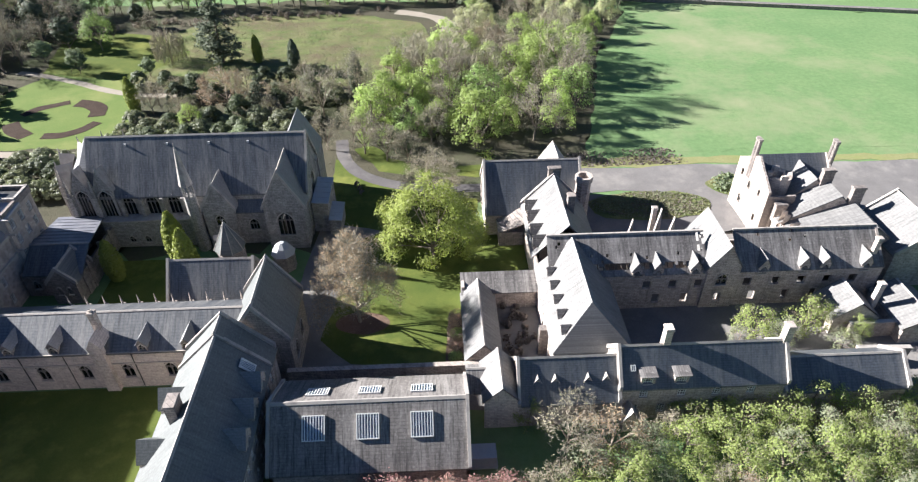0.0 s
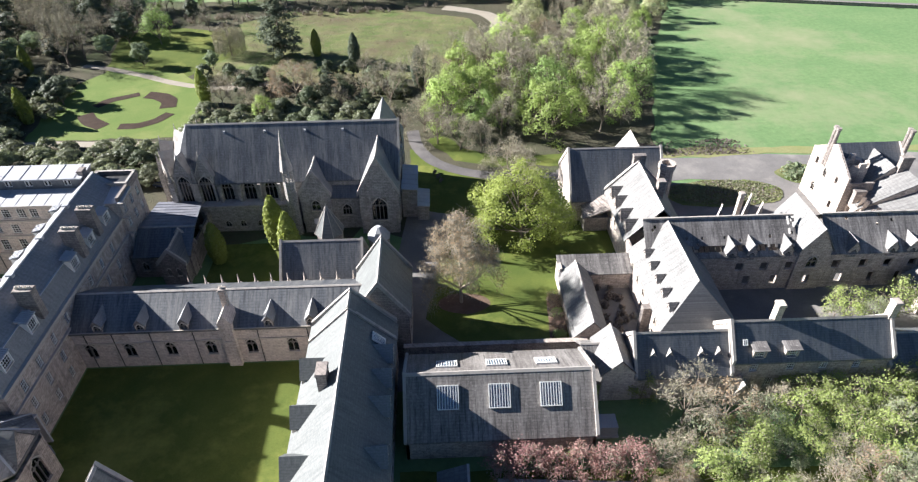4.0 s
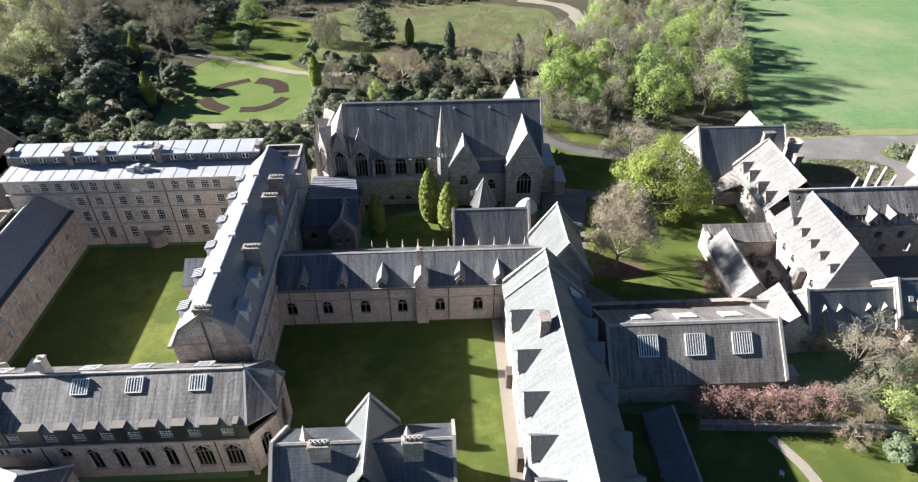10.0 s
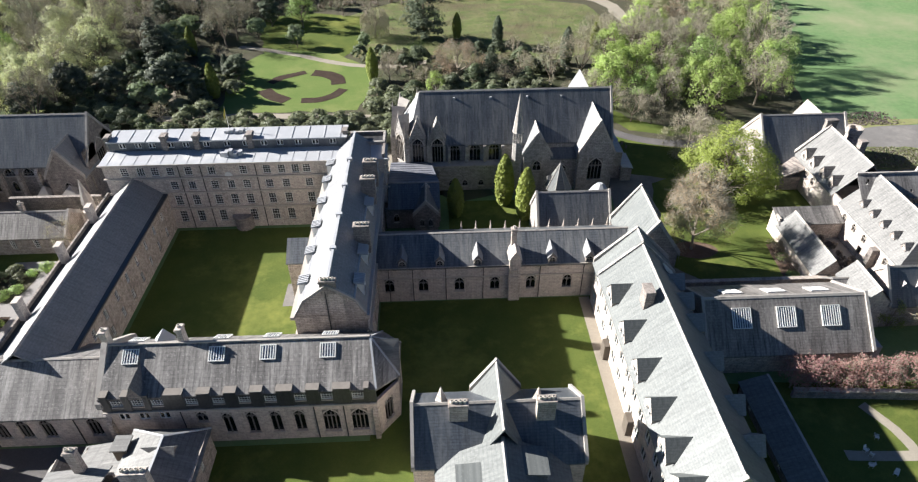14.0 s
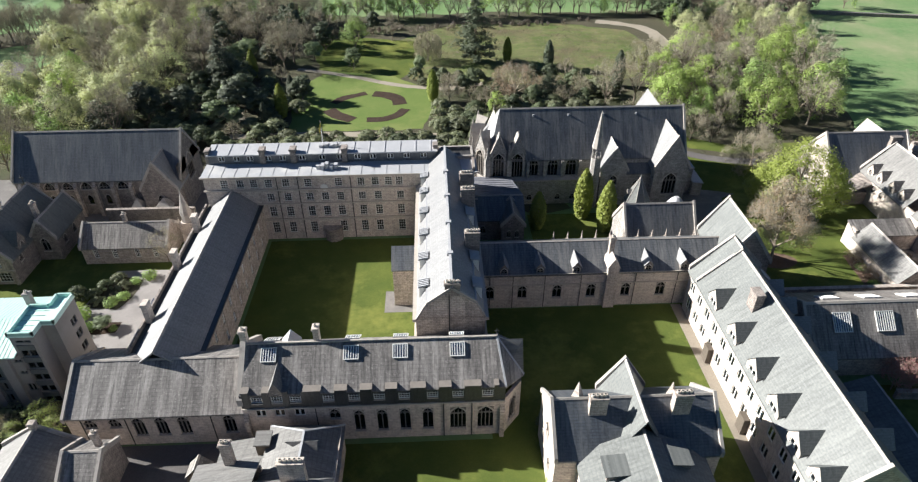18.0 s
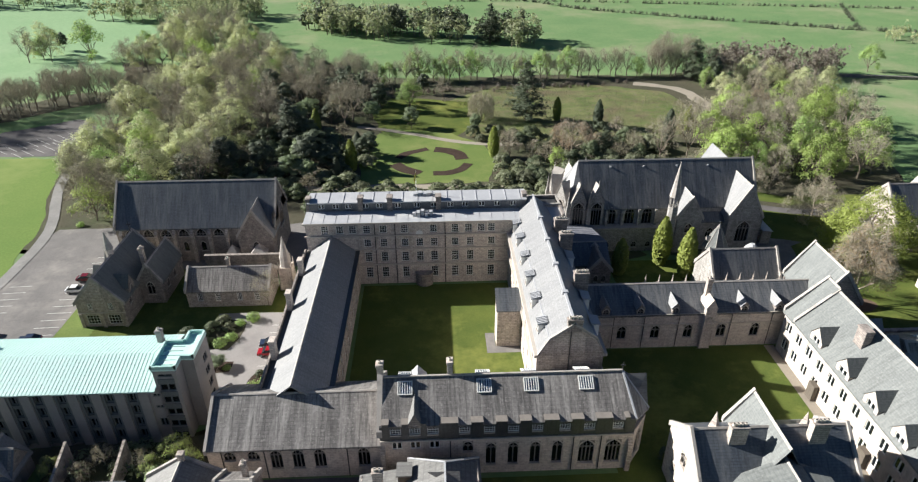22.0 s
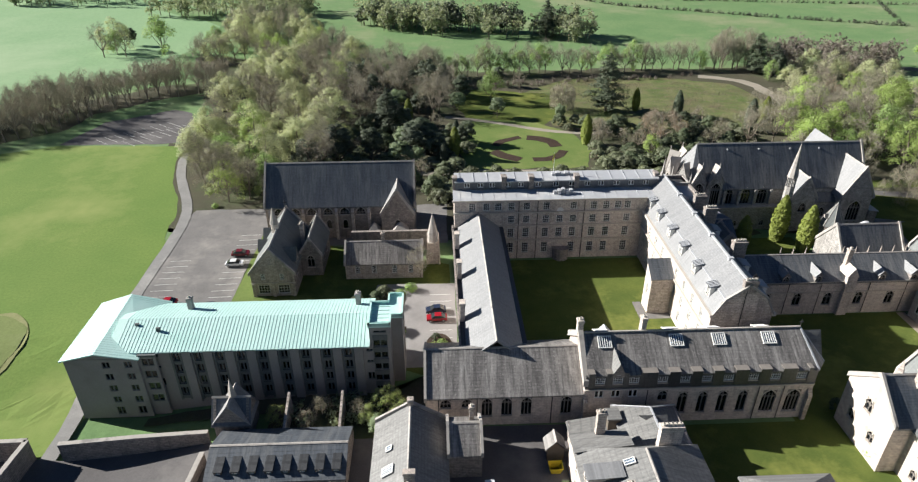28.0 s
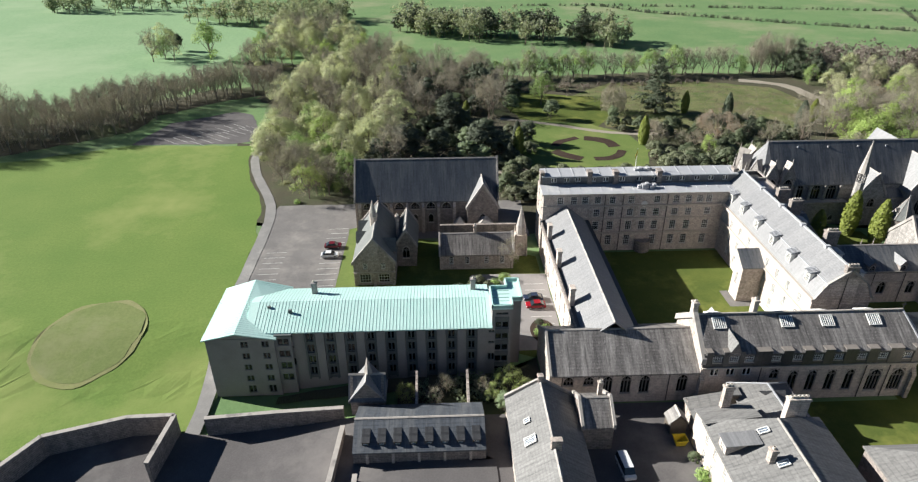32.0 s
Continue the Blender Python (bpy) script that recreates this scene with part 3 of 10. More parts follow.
def chimney(house, x, y, z0, z1, w, d, pots=0, mat=STONE_DARK):
    o = house.location
    x, y, z0, z1 = x - o.x, y - o.y, z0 - o.z, z1 - o.z
    bm = bmesh.new()
    box(bm, x - w / 2, x + w / 2, y - d / 2, y + d / 2, z0, z1 - 0.35)
    box(bm, x - w / 2 - 0.12, x + w / 2 + 0.12, y - d / 2 - 0.12, y + d / 2 + 0.12, z1 - 0.35, z1 - 0.12)
    box(bm, x - w / 2 - 0.05, x + w / 2 + 0.05, y - d / 2 - 0.05, y + d / 2 + 0.05, z1 - 0.12, z1)
    ch = part("chimney", bm, mat, house)
    for i in range(pots):
        f = (i + 0.5) / pots - 0.5
        px, py = (x + f * w * 0.92, y) if w >= d else (x, y + f * d * 0.92)
        b = bmesh.new()
        cone(b, px, py, z1, z1 + 0.42, 0.25, 0.22, 8)
        pot = part("chimney_pot", b, POT, ch)
        # The pot is solid; a black disc paints the dark of its hole.
        b = bmesh.new()
        cone(b, px, py, z1 + 0.42, z1 + 0.425, 0.15, 0.15, 8)
        part("flue", b, IRON, pot, "black disc for the dark flue hole")
    return ch


FACE = {"S": 0, "E": 90, "N": 180, "W": 270}


def dormer(house, x, y, z, face, w, h, peak, deep, slope, roofmat, wallmat=STONE_DARK, kind="gothic2", win=(0.8, 1.3), flat=False, hang=0.25, rolls=False, tail=1.2):
    """A dormer whose front foot is at (x, y, z) and which runs back into a roof; flat: a lead box with a slightly sloped top."""
    o = house.location
    m = Matrix.Translation((x - o.x, y - o.y, z - o.z)) @ Matrix.Rotation(radians(FACE[face]), 4, "Z")
    key = ("dormer", w, h, peak, deep, slope, flat, rolls, face if rolls else "", roofmat.name, wallmat.name, win, tail)
    if key not in _cache:
        b, r = bmesh.new(), bmesh.new()
        ww, wh = win
        zc = h * 0.52
        for u0, u1, v0, v1 in ((-w / 2, -ww / 2, 0, h), (ww / 2, w / 2, 0, h), (-ww / 2, ww / 2, 0, zc - wh / 2), (-ww / 2, ww / 2, zc + wh / 2, h)):
            if v1 - v0 > 0.02 and u1 - u0 > 0.01:
                box(b, u0, u1, 0, 0.3, v0, v1)
        for s in (-1, 1):
            run = min(deep, h / slope)
            solid(b, [(s * w / 2, 0.3, 0), (s * w / 2, 0.3, h), (s * w / 2, max(run, 0.35), h), (s * w / 2, 0.32, 0)], (-s * 0.2, 0, 0))
        if flat:
            solid(r, [(-w / 2 - hang, -hang, h + 0.05), (w / 2 + hang, -hang, h + 0.05), (w / 2 + hang, h / slope + tail, h + 0.45), (-w / 2 - hang, h / slope + tail, h + 0.45)], (0, 0, 0.1))
        else:
            solid(b, [(-w / 2, 0, h), (w / 2, 0, h), (0, 0, peak)], (0, 0.3, 0))
            kd = (peak - h) / (w / 2)
            e = w / 2 + hang
            ze = h - hang * kd
            for s in (-1, 1):
                pts = [(0, -0.15, peak + 0.06), (s * e, -0.15, ze + 0.06), (s * e, max(ze / slope, 0.2), ze + 0.06), (0, peak / slope, peak + 0.06)]
                solid(r, pts, (0, 0, -0.12))
        for q in (b, r):
            bmesh.ops.remove_doubles(q, verts=q.verts, dist=1e-4)
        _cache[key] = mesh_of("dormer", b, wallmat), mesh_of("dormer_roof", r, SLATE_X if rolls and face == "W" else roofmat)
    b, r = _cache[key]
    ob = part("dormer", b, None, house)
    ob.matrix_local = m
    part("dormer_roof", r, None, ob)
    if rolls:
        if key + ("roll",) not in _cache:
            q, y1 = bmesh.new(), h / slope + tail
            solid(q, [(0, -hang, h + 0.17), (0.2, -hang, h + 0.17), (0.2, y1, h + 0.57), (0, y1, h + 0.57)], (0, 0, 0.11))
            _cache[key + ("roll",)] = mesh_of("lead_roll", q, roofmat)
        k = int((w + 2 * hang) / 0.36)
        for i in range(k):
            part("lead_roll", _cache[key + ("roll",)], None, ob).location.x = -w / 2 - hang + (w + 2 * hang) * (i + 0.15) / k
    f, g = window_meshes(kind, *win)
    wo = part("window", f, None, ob)
    wo.location = (0, 0, h * 0.52)
    go = part("pane", g, None, ob)
    go.location = (0, 0, h * 0.52)
    return ob


def skylight(house, m, w, h, bars=8):
    key = ("skylight", w, h, bars)
    if key not in _cache:
        b, g, r = bmesh.new(), bmesh.new(), bmesh.new()
        o_ = [(-w / 2, -h / 2), (w / 2, -h / 2), (w / 2, h / 2), (-w / 2, h / 2)]
        i_ = [(x * (1 - 0.26 / w), y * (1 - 0.26 / h)) for x, y in o_]
        for k in range(4):
            j = (k + 1) % 4
            solid(b, [(*o_[k], 0.2), (*o_[j], 0.2), (*i_[j], 0.2), (*i_[k], 0.2)], (0, 0, -0.2))
        bmesh.ops.remove_doubles(b, verts=b.verts, dist=1e-4)
        box(r, -0.045, 0.045, -h / 2 + 0.12, h / 2 - 0.12, 0.08, 0.19)
        solid(g, [(-w / 2, -h / 2, 0.1), (w / 2, -h / 2, 0.1), (w / 2, h / 2, 0.1), (-w / 2, h / 2, 0.1)], (0, 0, -0.02))
        _cache[key] = mesh_of("skylight", b, WHITE), mesh_of("skylight_glass", g, SKYGLASS), mesh_of("glazing_bar", r, WHITE)
    b, g, r = _cache[key]
    ob = part("skylight", b, None, house, "white-barred rooflight")
    ob.matrix_local = m
    part("skylight_glass", g, None, ob)
    for i in range(1, bars):
        part("glazing_bar", r, None, ob).location.x = -w / 2 + w * i / bars


def on_slope(house, x, y, z, nx, ny, slope):
    """The pose on a roof slope that falls towards (nx, ny) with rise/run slope: x along the eaves, y up the slope."""
    o = house.location
    up = Vector((-nx, -ny, slope)).normalized()
    side = Vector((-ny, nx, 0))
    nrm = side.cross(up)
    m = Matrix((side, up, nrm)).transposed().to_4x4()
    return Matrix.Translation((x - o.x, y - o.y, z - o.z)) @ m


def smooth(t):
    t = max(0.0, min(1.0, t))
    return t * t * (3 - 2 * t)


def fall(x, y):
    """The ground's height: level, but for a gentle fall to the south-west."""
    return -2.6 * smooth((-158 - x) / 30) * smooth((66 - y) / 20)


def under(x, y):
    """How far the base sheet lies under the yards and fields there."""
    return -0.35 * smooth((-150 - x) / 8) * smooth((74 - y) / 8)


def patch(name, pts, mat, z, label, category, jitter=0.0, cells=3.0, group=""):
    """A flat piece of ground over the base sheet, its edge uneven by jitter."""
    ring = []
    for i, p in enumerate(pts):
        q = pts[(i + 1) % len(pts)]
        n = max(1, int(math.hypot(q[0] - p[0], q[1] - p[1]) / cells)) if jitter else 1
        for k in range(n):
            f = k / n
            x, y = p[0] + (q[0] - p[0]) * f, p[1] + (q[1] - p[1]) * f
            if jitter:
                v = noise.noise_vector((x * 0.21, y * 0.21, z * 40))
                x, y = x + v.x * jitter * 2, y + v.y * jitter * 2
            ring.append((x, y, z))
    bm = bmesh.new()
    bm.faces.new([bm.verts.new(p) for p in ring])
    bmesh.ops.triangulate(bm, faces=bm.faces[:])
    if min(p[0] for p in ring) < -158 and min(p[1] for p in ring) < 66:
        for _ in range(8):
            long_ = [e for e in bm.edges if e.calc_length() > 9 and min(v.co.x for v in e.verts) < -150 and max(v.co.x for v in e.verts) > -300]
            if not long_:
                break
            bmesh.ops.subdivide_edges(bm, edges=long_, cuts=1)
            bmesh.ops.triangulate(bm, faces=bm.faces[:])
        for v in bm.verts:
            v.co.z += fall(v.co.x, v.co.y)
    bm.normal_update()
    for f in bm.faces:
        if f.normal.z < 0:
            f.normal_flip()
    me = bpy.data.meshes.new(name)
    bm.to_mesh(me)
    bm.free()
    me.materials.append(mat)
    return tagged(new(name, me), label, category, group, "structure")


def oval(cx, cy, rx, ry, n=28, a0=0.0, a1=2 * math.pi):
    return [(cx + rx * math.cos(a0 + (a1 - a0) * i / n), cy + ry * math.sin(a0 + (a1 - a0) * i / n)) for i in range(n)]


def strip(line, w):
    """The outline of a way of width w along a line, its bends rounded."""
    left, right = [], []
    fine = []
    for i in range(len(line) - 1):
        p0, p1, p2, p3 = line[max(0, i - 1)], line[i], line[i + 1], line[min(len(line) - 1, i + 2)]
        for k in range(4):
            t = k / 4
            fine.append(tuple(0.5 * (2 * p1[c] + (p2[c] - p0[c]) * t + (2 * p0[c] - 5 * p1[c] + 4 * p2[c] - p3[c]) * t * t + (3 * p1[c] - p0[c] - 3 * p2[c] + p3[c]) * t ** 3) for c in (0, 1)))
    line = fine + [line[-1]]
    for i, p in enumerate(line):
        a, b = line[max(0, i - 1)], line[min(len(line) - 1, i + 1)]
        d = Vector((b[0] - a[0], b[1] - a[1])).normalized()
        left.append((p[0] - d.y * w / 2, p[1] + d.x * w / 2)), right.append((p[0] + d.y * w / 2, p[1] - d.x * w / 2))
    return left + right[::-1]


# ---- the ground ----
xs = sorted({-3000 + 250 * i for i in range(25)} | {-330 + 6 * i for i in range(33)})
ys = sorted({-2400 + 250 * i for i in range(25)} | {-60 + 6 * i for i in range(24)})
bm = bmesh.new()
grid = [[bm.verts.new((x, y, fall(x, y) + under(x, y))) for y in ys] for x in xs]
for i in range(len(xs) - 1):
    for j in range(len(ys) - 1):
        bm.faces.new((grid[i][j], grid[i + 1][j], grid[i + 1][j + 1], grid[i][j + 1]))
me = mesh_of("ground", bm, PASTURE)
tagged(new("ground", me), "green pasture that reaches the horizon", "ground", kind="structure")

patch("woodland_floor", [(-225, 112), (-140, 101), (-20, 101), (12, 116), (36, 130), (45, 165), (53, 197), (72, 240), (60, 252), (20, 262), (-60, 262), (-150, 262), (-205, 285), (-255, 300), (-235, 240), (-215, 205), (-207, 170)],
      LITTER, 0.02, "woodland floor with grass, leaf litter and moss", "ground", 3.0)
patch("chapel_grass", [(-24, 100), (-6, 104), (8, 108), (9, 117), (-6, 120.5), (-16, 125), (-21, 134), (-24.5, 136)], LAWN, 0.032, "grass beside the chapel", "grass", 0.5)
patch("drive_grass", [(-20, 141), (-14, 130), (-4, 126.5), (12, 126), (30, 129), (30, 133), (10, 131.5), (-4, 132), (-12, 137), (-16, 143)], LAWN, 0.034, "grass edge between drive and wood", "grass", 0.7)
# The drive's dark tarmac colour covers both shadow and dirt.
patch("chapel_drive", strip([(-24, 146), (-22.5, 137), (-18, 129), (-10, 124), (0, 121.8), (12, 121.5)], 3.2), TARMAC_DARK, 0.055, "worn grey drive beside the chapel", "road", 0.1)
patch("far_field", [(-1200, 250), (-420, 196), (-330, 210), (-262, 262), (-262, 376), (-330, 440), (-330, 900), (-1200, 900)], FAR_GRASS, 0.03, "pale green field of young crop", "field", 2.0, 12)
patch("rough_meadow", [(-90, 185), (-72, 178), (-20, 180), (2, 196), (-4, 234), (-30, 246), (-75, 246), (-96, 226)], ROUGH, 0.04, "rough meadow of reeds and brown grass", "meadow", 0.6)
patch("wood_edge_grass", [(-120, 188), (-95, 183), (-80, 208), (-88, 224), (-116, 232), (-128, 222)], LAWN, 0.044, "bright grass among the trees", "grass", 0.5)
patch("garden_lawn", [(-124, 145.5), (-86, 145.5), (-82, 160), (-85, 176), (-96, 188), (-118, 194), (-126, 180), (-126, 164)], LAWN_SUN, 0.05, "mown lawn of the sunken garden", "lawn", 0.6)
patch("garden_path", strip([(-130, 196), (-120.8, 193), (-108, 187), (-98, 181.5), (-88, 177.5), (-76, 176), (-66, 180)], 2.6), GRAVEL, 0.07, "pale gravel garden path", "path", 0.2)
patch("garden_path", strip([(-140, 143), (-118, 143.5), (-95, 142.5), (-82, 141)], 3.2), GRAVEL, 0.07, "pale gravel walk before the shrubs", "path", 0.3)
patch("garden_path", strip([(-143, 165), (-138, 152), (-130, 145)], 2.0), GRAVEL, 0.07, "pale gravel garden path", "path", 0.2)
for line, w in (([(-101.8, 172.4), (-97.5, 171.2), (-94.0, 168.0), (-92.8, 163.6)], 4.6), ([(-102.4, 152.4), (-97, 153.2), (-93.4, 156.0), (-91.2, 160.0)], 3.2), ([(-114.6, 160.6), (-111.6, 156.6), (-106.6, 152.6)], 4.2), ([(-113.6, 165.4), (-110.6, 169.6), (-104.0, 173.0)], 3.2)):
    patch("flower_bed", strip(line, w), SOIL, 0.10, "curved bed of bare brown soil in the lawn", "flower bed", 0.25, 1.0, "garden beds")
patch("meadow_track", strip([(-14, 247), (-3, 242.4), (4, 235.3), (6.5, 222), (6.7, 205), (3, 190)], 5.0), GRAVEL, 0.07, "pale dirt track beside the meadow", "track", 0.8)
patch("east_field", [(36, 133), (60, 135), (110, 134), (260, 128), (300, 215), (178, 231), (80, 253), (72, 240), (53, 197), (45, 165)], PASTURE, 0.03, "grazed pasture field", "field", 1.0)
patch("field_verge", [(30, 128), (60, 129), (110, 128.5), (260, 121), (260, 128), (110, 131), (60, 132.5), (30, 133.5)], DRY, 0.05, "rough grass verge along the drive", "verge", 0.7)
patch("east_drive", [(10, 119.5), (14, 117), (40, 118.5), (58, 116), (62, 90), (85, 84), (260, 84), (260, 121), (110, 128), (60, 128.5), (30, 128), (10, 124)],
      TARMAC, 0.06, "worn grey tarmac drive and yard", "road", 0.4)
patch("ruin_yard", [(28.6, 90), (66, 88), (66, 117), (28.6, 117)], TARMAC, 0.045, "weedy tarmac behind the ruined house", "yard", 0.2)
patch("rough_mound", oval(46, 112.5, 14, 5.6), ROUGH, 0.16, "island of rough brown grass in the drive", "grass", 0.8)
patch("rough_mound", oval(67, 119, 6, 4.5), ROUGH, 0.16, "weedy island of rough grass", "grass", 0.6)
patch("house_yard", [(-30, 60), (12, 60), (80, 50), (80, 88), (10, 100), (-24, 110)], TARMAC, 0.05, "dark tarmac round the old house", "road", 0.3)
patch("east_lawn", [(-20.5, 75.5), (-15, 70), (-6, 68.5), (4, 68), (4, 82), (17.5, 84), (17.5, 104), (6, 107), (-8, 108), (-15, 104), (-18, 92)], LAWN, 0.08, "mown lawn under spreading trees", "lawn", 0.3)
patch("tree_bed", oval(-13.6, 79.2, 4.6, 2.6), BED_LITTER, 0.11, "bare brown soil under the tree", "flower bed", 0.3, 1.0)
patch("shrub_bed", [(0.5, 69.5), (3.4, 69.5), (3.6, 81), (1.0, 80)], BED_LITTER, 0.11, "bed of reddish soil at the wall", "flower bed", 0.3, 1.0)
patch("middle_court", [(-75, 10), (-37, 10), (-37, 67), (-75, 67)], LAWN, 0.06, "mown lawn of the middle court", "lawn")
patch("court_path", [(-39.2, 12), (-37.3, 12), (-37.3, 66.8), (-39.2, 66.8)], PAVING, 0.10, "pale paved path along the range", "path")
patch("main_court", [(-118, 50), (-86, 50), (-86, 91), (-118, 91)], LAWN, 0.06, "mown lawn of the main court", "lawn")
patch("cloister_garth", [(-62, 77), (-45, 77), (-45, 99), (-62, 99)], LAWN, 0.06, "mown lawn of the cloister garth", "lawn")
patch("chapel_yard", [(-76, 99), (-70, 99), (-69, 135), (-79, 135)], GRAVEL, 0.08, "pale gravel yard beside the chapel", "yard", 0.2)
patch("west_field", [(-600, 33), (-221, 33), (-197, 38), (-199, 68), (-201, 100), (-204, 121), (-213, 143), (-217.5, 160), (-214, 170), (-262, 172), (-300, 156), (-600, 60)], PLAYING, 0.04, "bright mown playing field", "field", 0.5)
patch("west_drive", strip([(-196.5, 34), (-197, 48), (-199, 72), (-199.5, 100), (-201.5, 121), (-210.5, 143), (-215, 160), (-213, 172)], 2.7), TARMAC_PALE, 0.15, "grey tarmac drive beside the field", "road", 0.15)
patch("belt_floor", [(-335, 150), (-300, 164), (-268, 186), (-264, 206), (-244, 226), (-224, 234), (-222, 246), (-250, 246), (-296, 206), (-340, 180)], LITTER, 0.05, "dark leafy floor under the shelter belt", "ground", 1.5)
patch("drive_verge", [(-222, 108), (-196, 112), (-170, 119), (-163, 122), (-176, 130), (-196, 143), (-206, 152), (-211, 172), (-224, 173)], LITTER, 0.03, "mossy leaf litter at the edge of the wood", "ground", 0.5)
patch("car_park", [(-199.5, 66), (-200.5, 112), (-199, 121), (-170, 121), (-163, 117), (-163, 104), (-173, 108), (-177.5, 106), (-178, 70)], TARMAC, 0.08, "worn tarmac car park with white bays", "car park", 0.3)
patch("car_park_grass", [(-178, 70), (-177.5, 106), (-173, 108), (-170, 104), (-171, 70)], LAWN_SUN, 0.07, "strip of grass beside the car park", "grass", 0.2)
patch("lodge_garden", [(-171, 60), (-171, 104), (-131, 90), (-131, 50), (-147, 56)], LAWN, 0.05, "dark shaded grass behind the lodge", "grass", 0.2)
patch("west_yard", [(-148, 54), (-130, 54), (-130, 82), (-147, 82), (-149, 70)], CONCRETE, 0.09, "pale worn paving of the yard", "yard", 0.2)
patch("hall_yard", [(-163, 100), (-131, 100), (-131, 122), (-163, 120)], TARMAC, 0.06, "grey yard beside the hall", "yard", 0.3)
# Tree shadows here are partly in the dark tarmac colour.
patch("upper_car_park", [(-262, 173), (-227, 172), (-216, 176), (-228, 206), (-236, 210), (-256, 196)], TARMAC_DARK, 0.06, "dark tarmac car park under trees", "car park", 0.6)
patch("dry_oval", oval(-224.5, 62, 10.5, 12.5, 40), DRY, 0.16, "oval of yellowed grass in the field", "grass", 0.4, 1.5)
patch("oval_turf", oval(-224.5, 62, 9.6, 11.6, 40), OVAL, 0.2, "mown oval green", "grass", 0.4, 1.5)
# Yard shade is deepened by the dark tarmac colour.
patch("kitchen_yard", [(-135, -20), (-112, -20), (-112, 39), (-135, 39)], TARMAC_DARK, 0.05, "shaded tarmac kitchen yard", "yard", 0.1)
patch("south_yard", [(-260, -20), (-146, -20), (-146, 27.5), (-168.4, 27.5), (-168.4, 38.3), (-182, 37.8), (-194, 36.9), (-198.6, 37.4), (-206.4, 37.2), (-218.3, 33.4), (-222.3, 26), (-260, 10)], TARMAC_DARK, 0.2, "worn grey tarmac yard behind the walls", "yard", 0.2)
# Dark floor sheet that stands for soil and shade together.
patch("kitchen_garden", [(-162, 37), (-136.2, 37), (-136.2, 52), (-140, 48.4), (-184, 46.0), (-184, 44), (-162, 43.5)], LITTER, 0.04, "overgrown dark garden behind the hall", "garden", 0.2)
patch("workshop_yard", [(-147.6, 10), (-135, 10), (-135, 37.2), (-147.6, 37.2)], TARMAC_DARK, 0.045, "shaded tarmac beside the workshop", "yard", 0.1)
patch("south_lawn", [(-112, -20), (-75, -20), (-75, 38), (-112, 38)], LAWN, 0.05, "grass behind the kitchens", "lawn")
patch("south_garden", [(-24, -20), (60, -20), (60, 43.5), (-24, 46)], LAWN, 0.05, "grass garden below the old house", "lawn", 0.3)
patch("garden_walk", strip([(3, 20), (2, 34), (-1, 41)], 1.6), GRAVEL, 0.08, "pale garden path", "path", 0.1)
patch("garden_walk", strip([(-8, 32.5), (2, 32), (14, 32)], 1.6), GRAVEL, 0.084, "pale garden path", "path", 0.1)


# ---- the main block and its wings ----
def rows_of(xs, z, w, h, kind, x0):
    return [(abs(x - x0), z, w, h, kind) for x in xs]


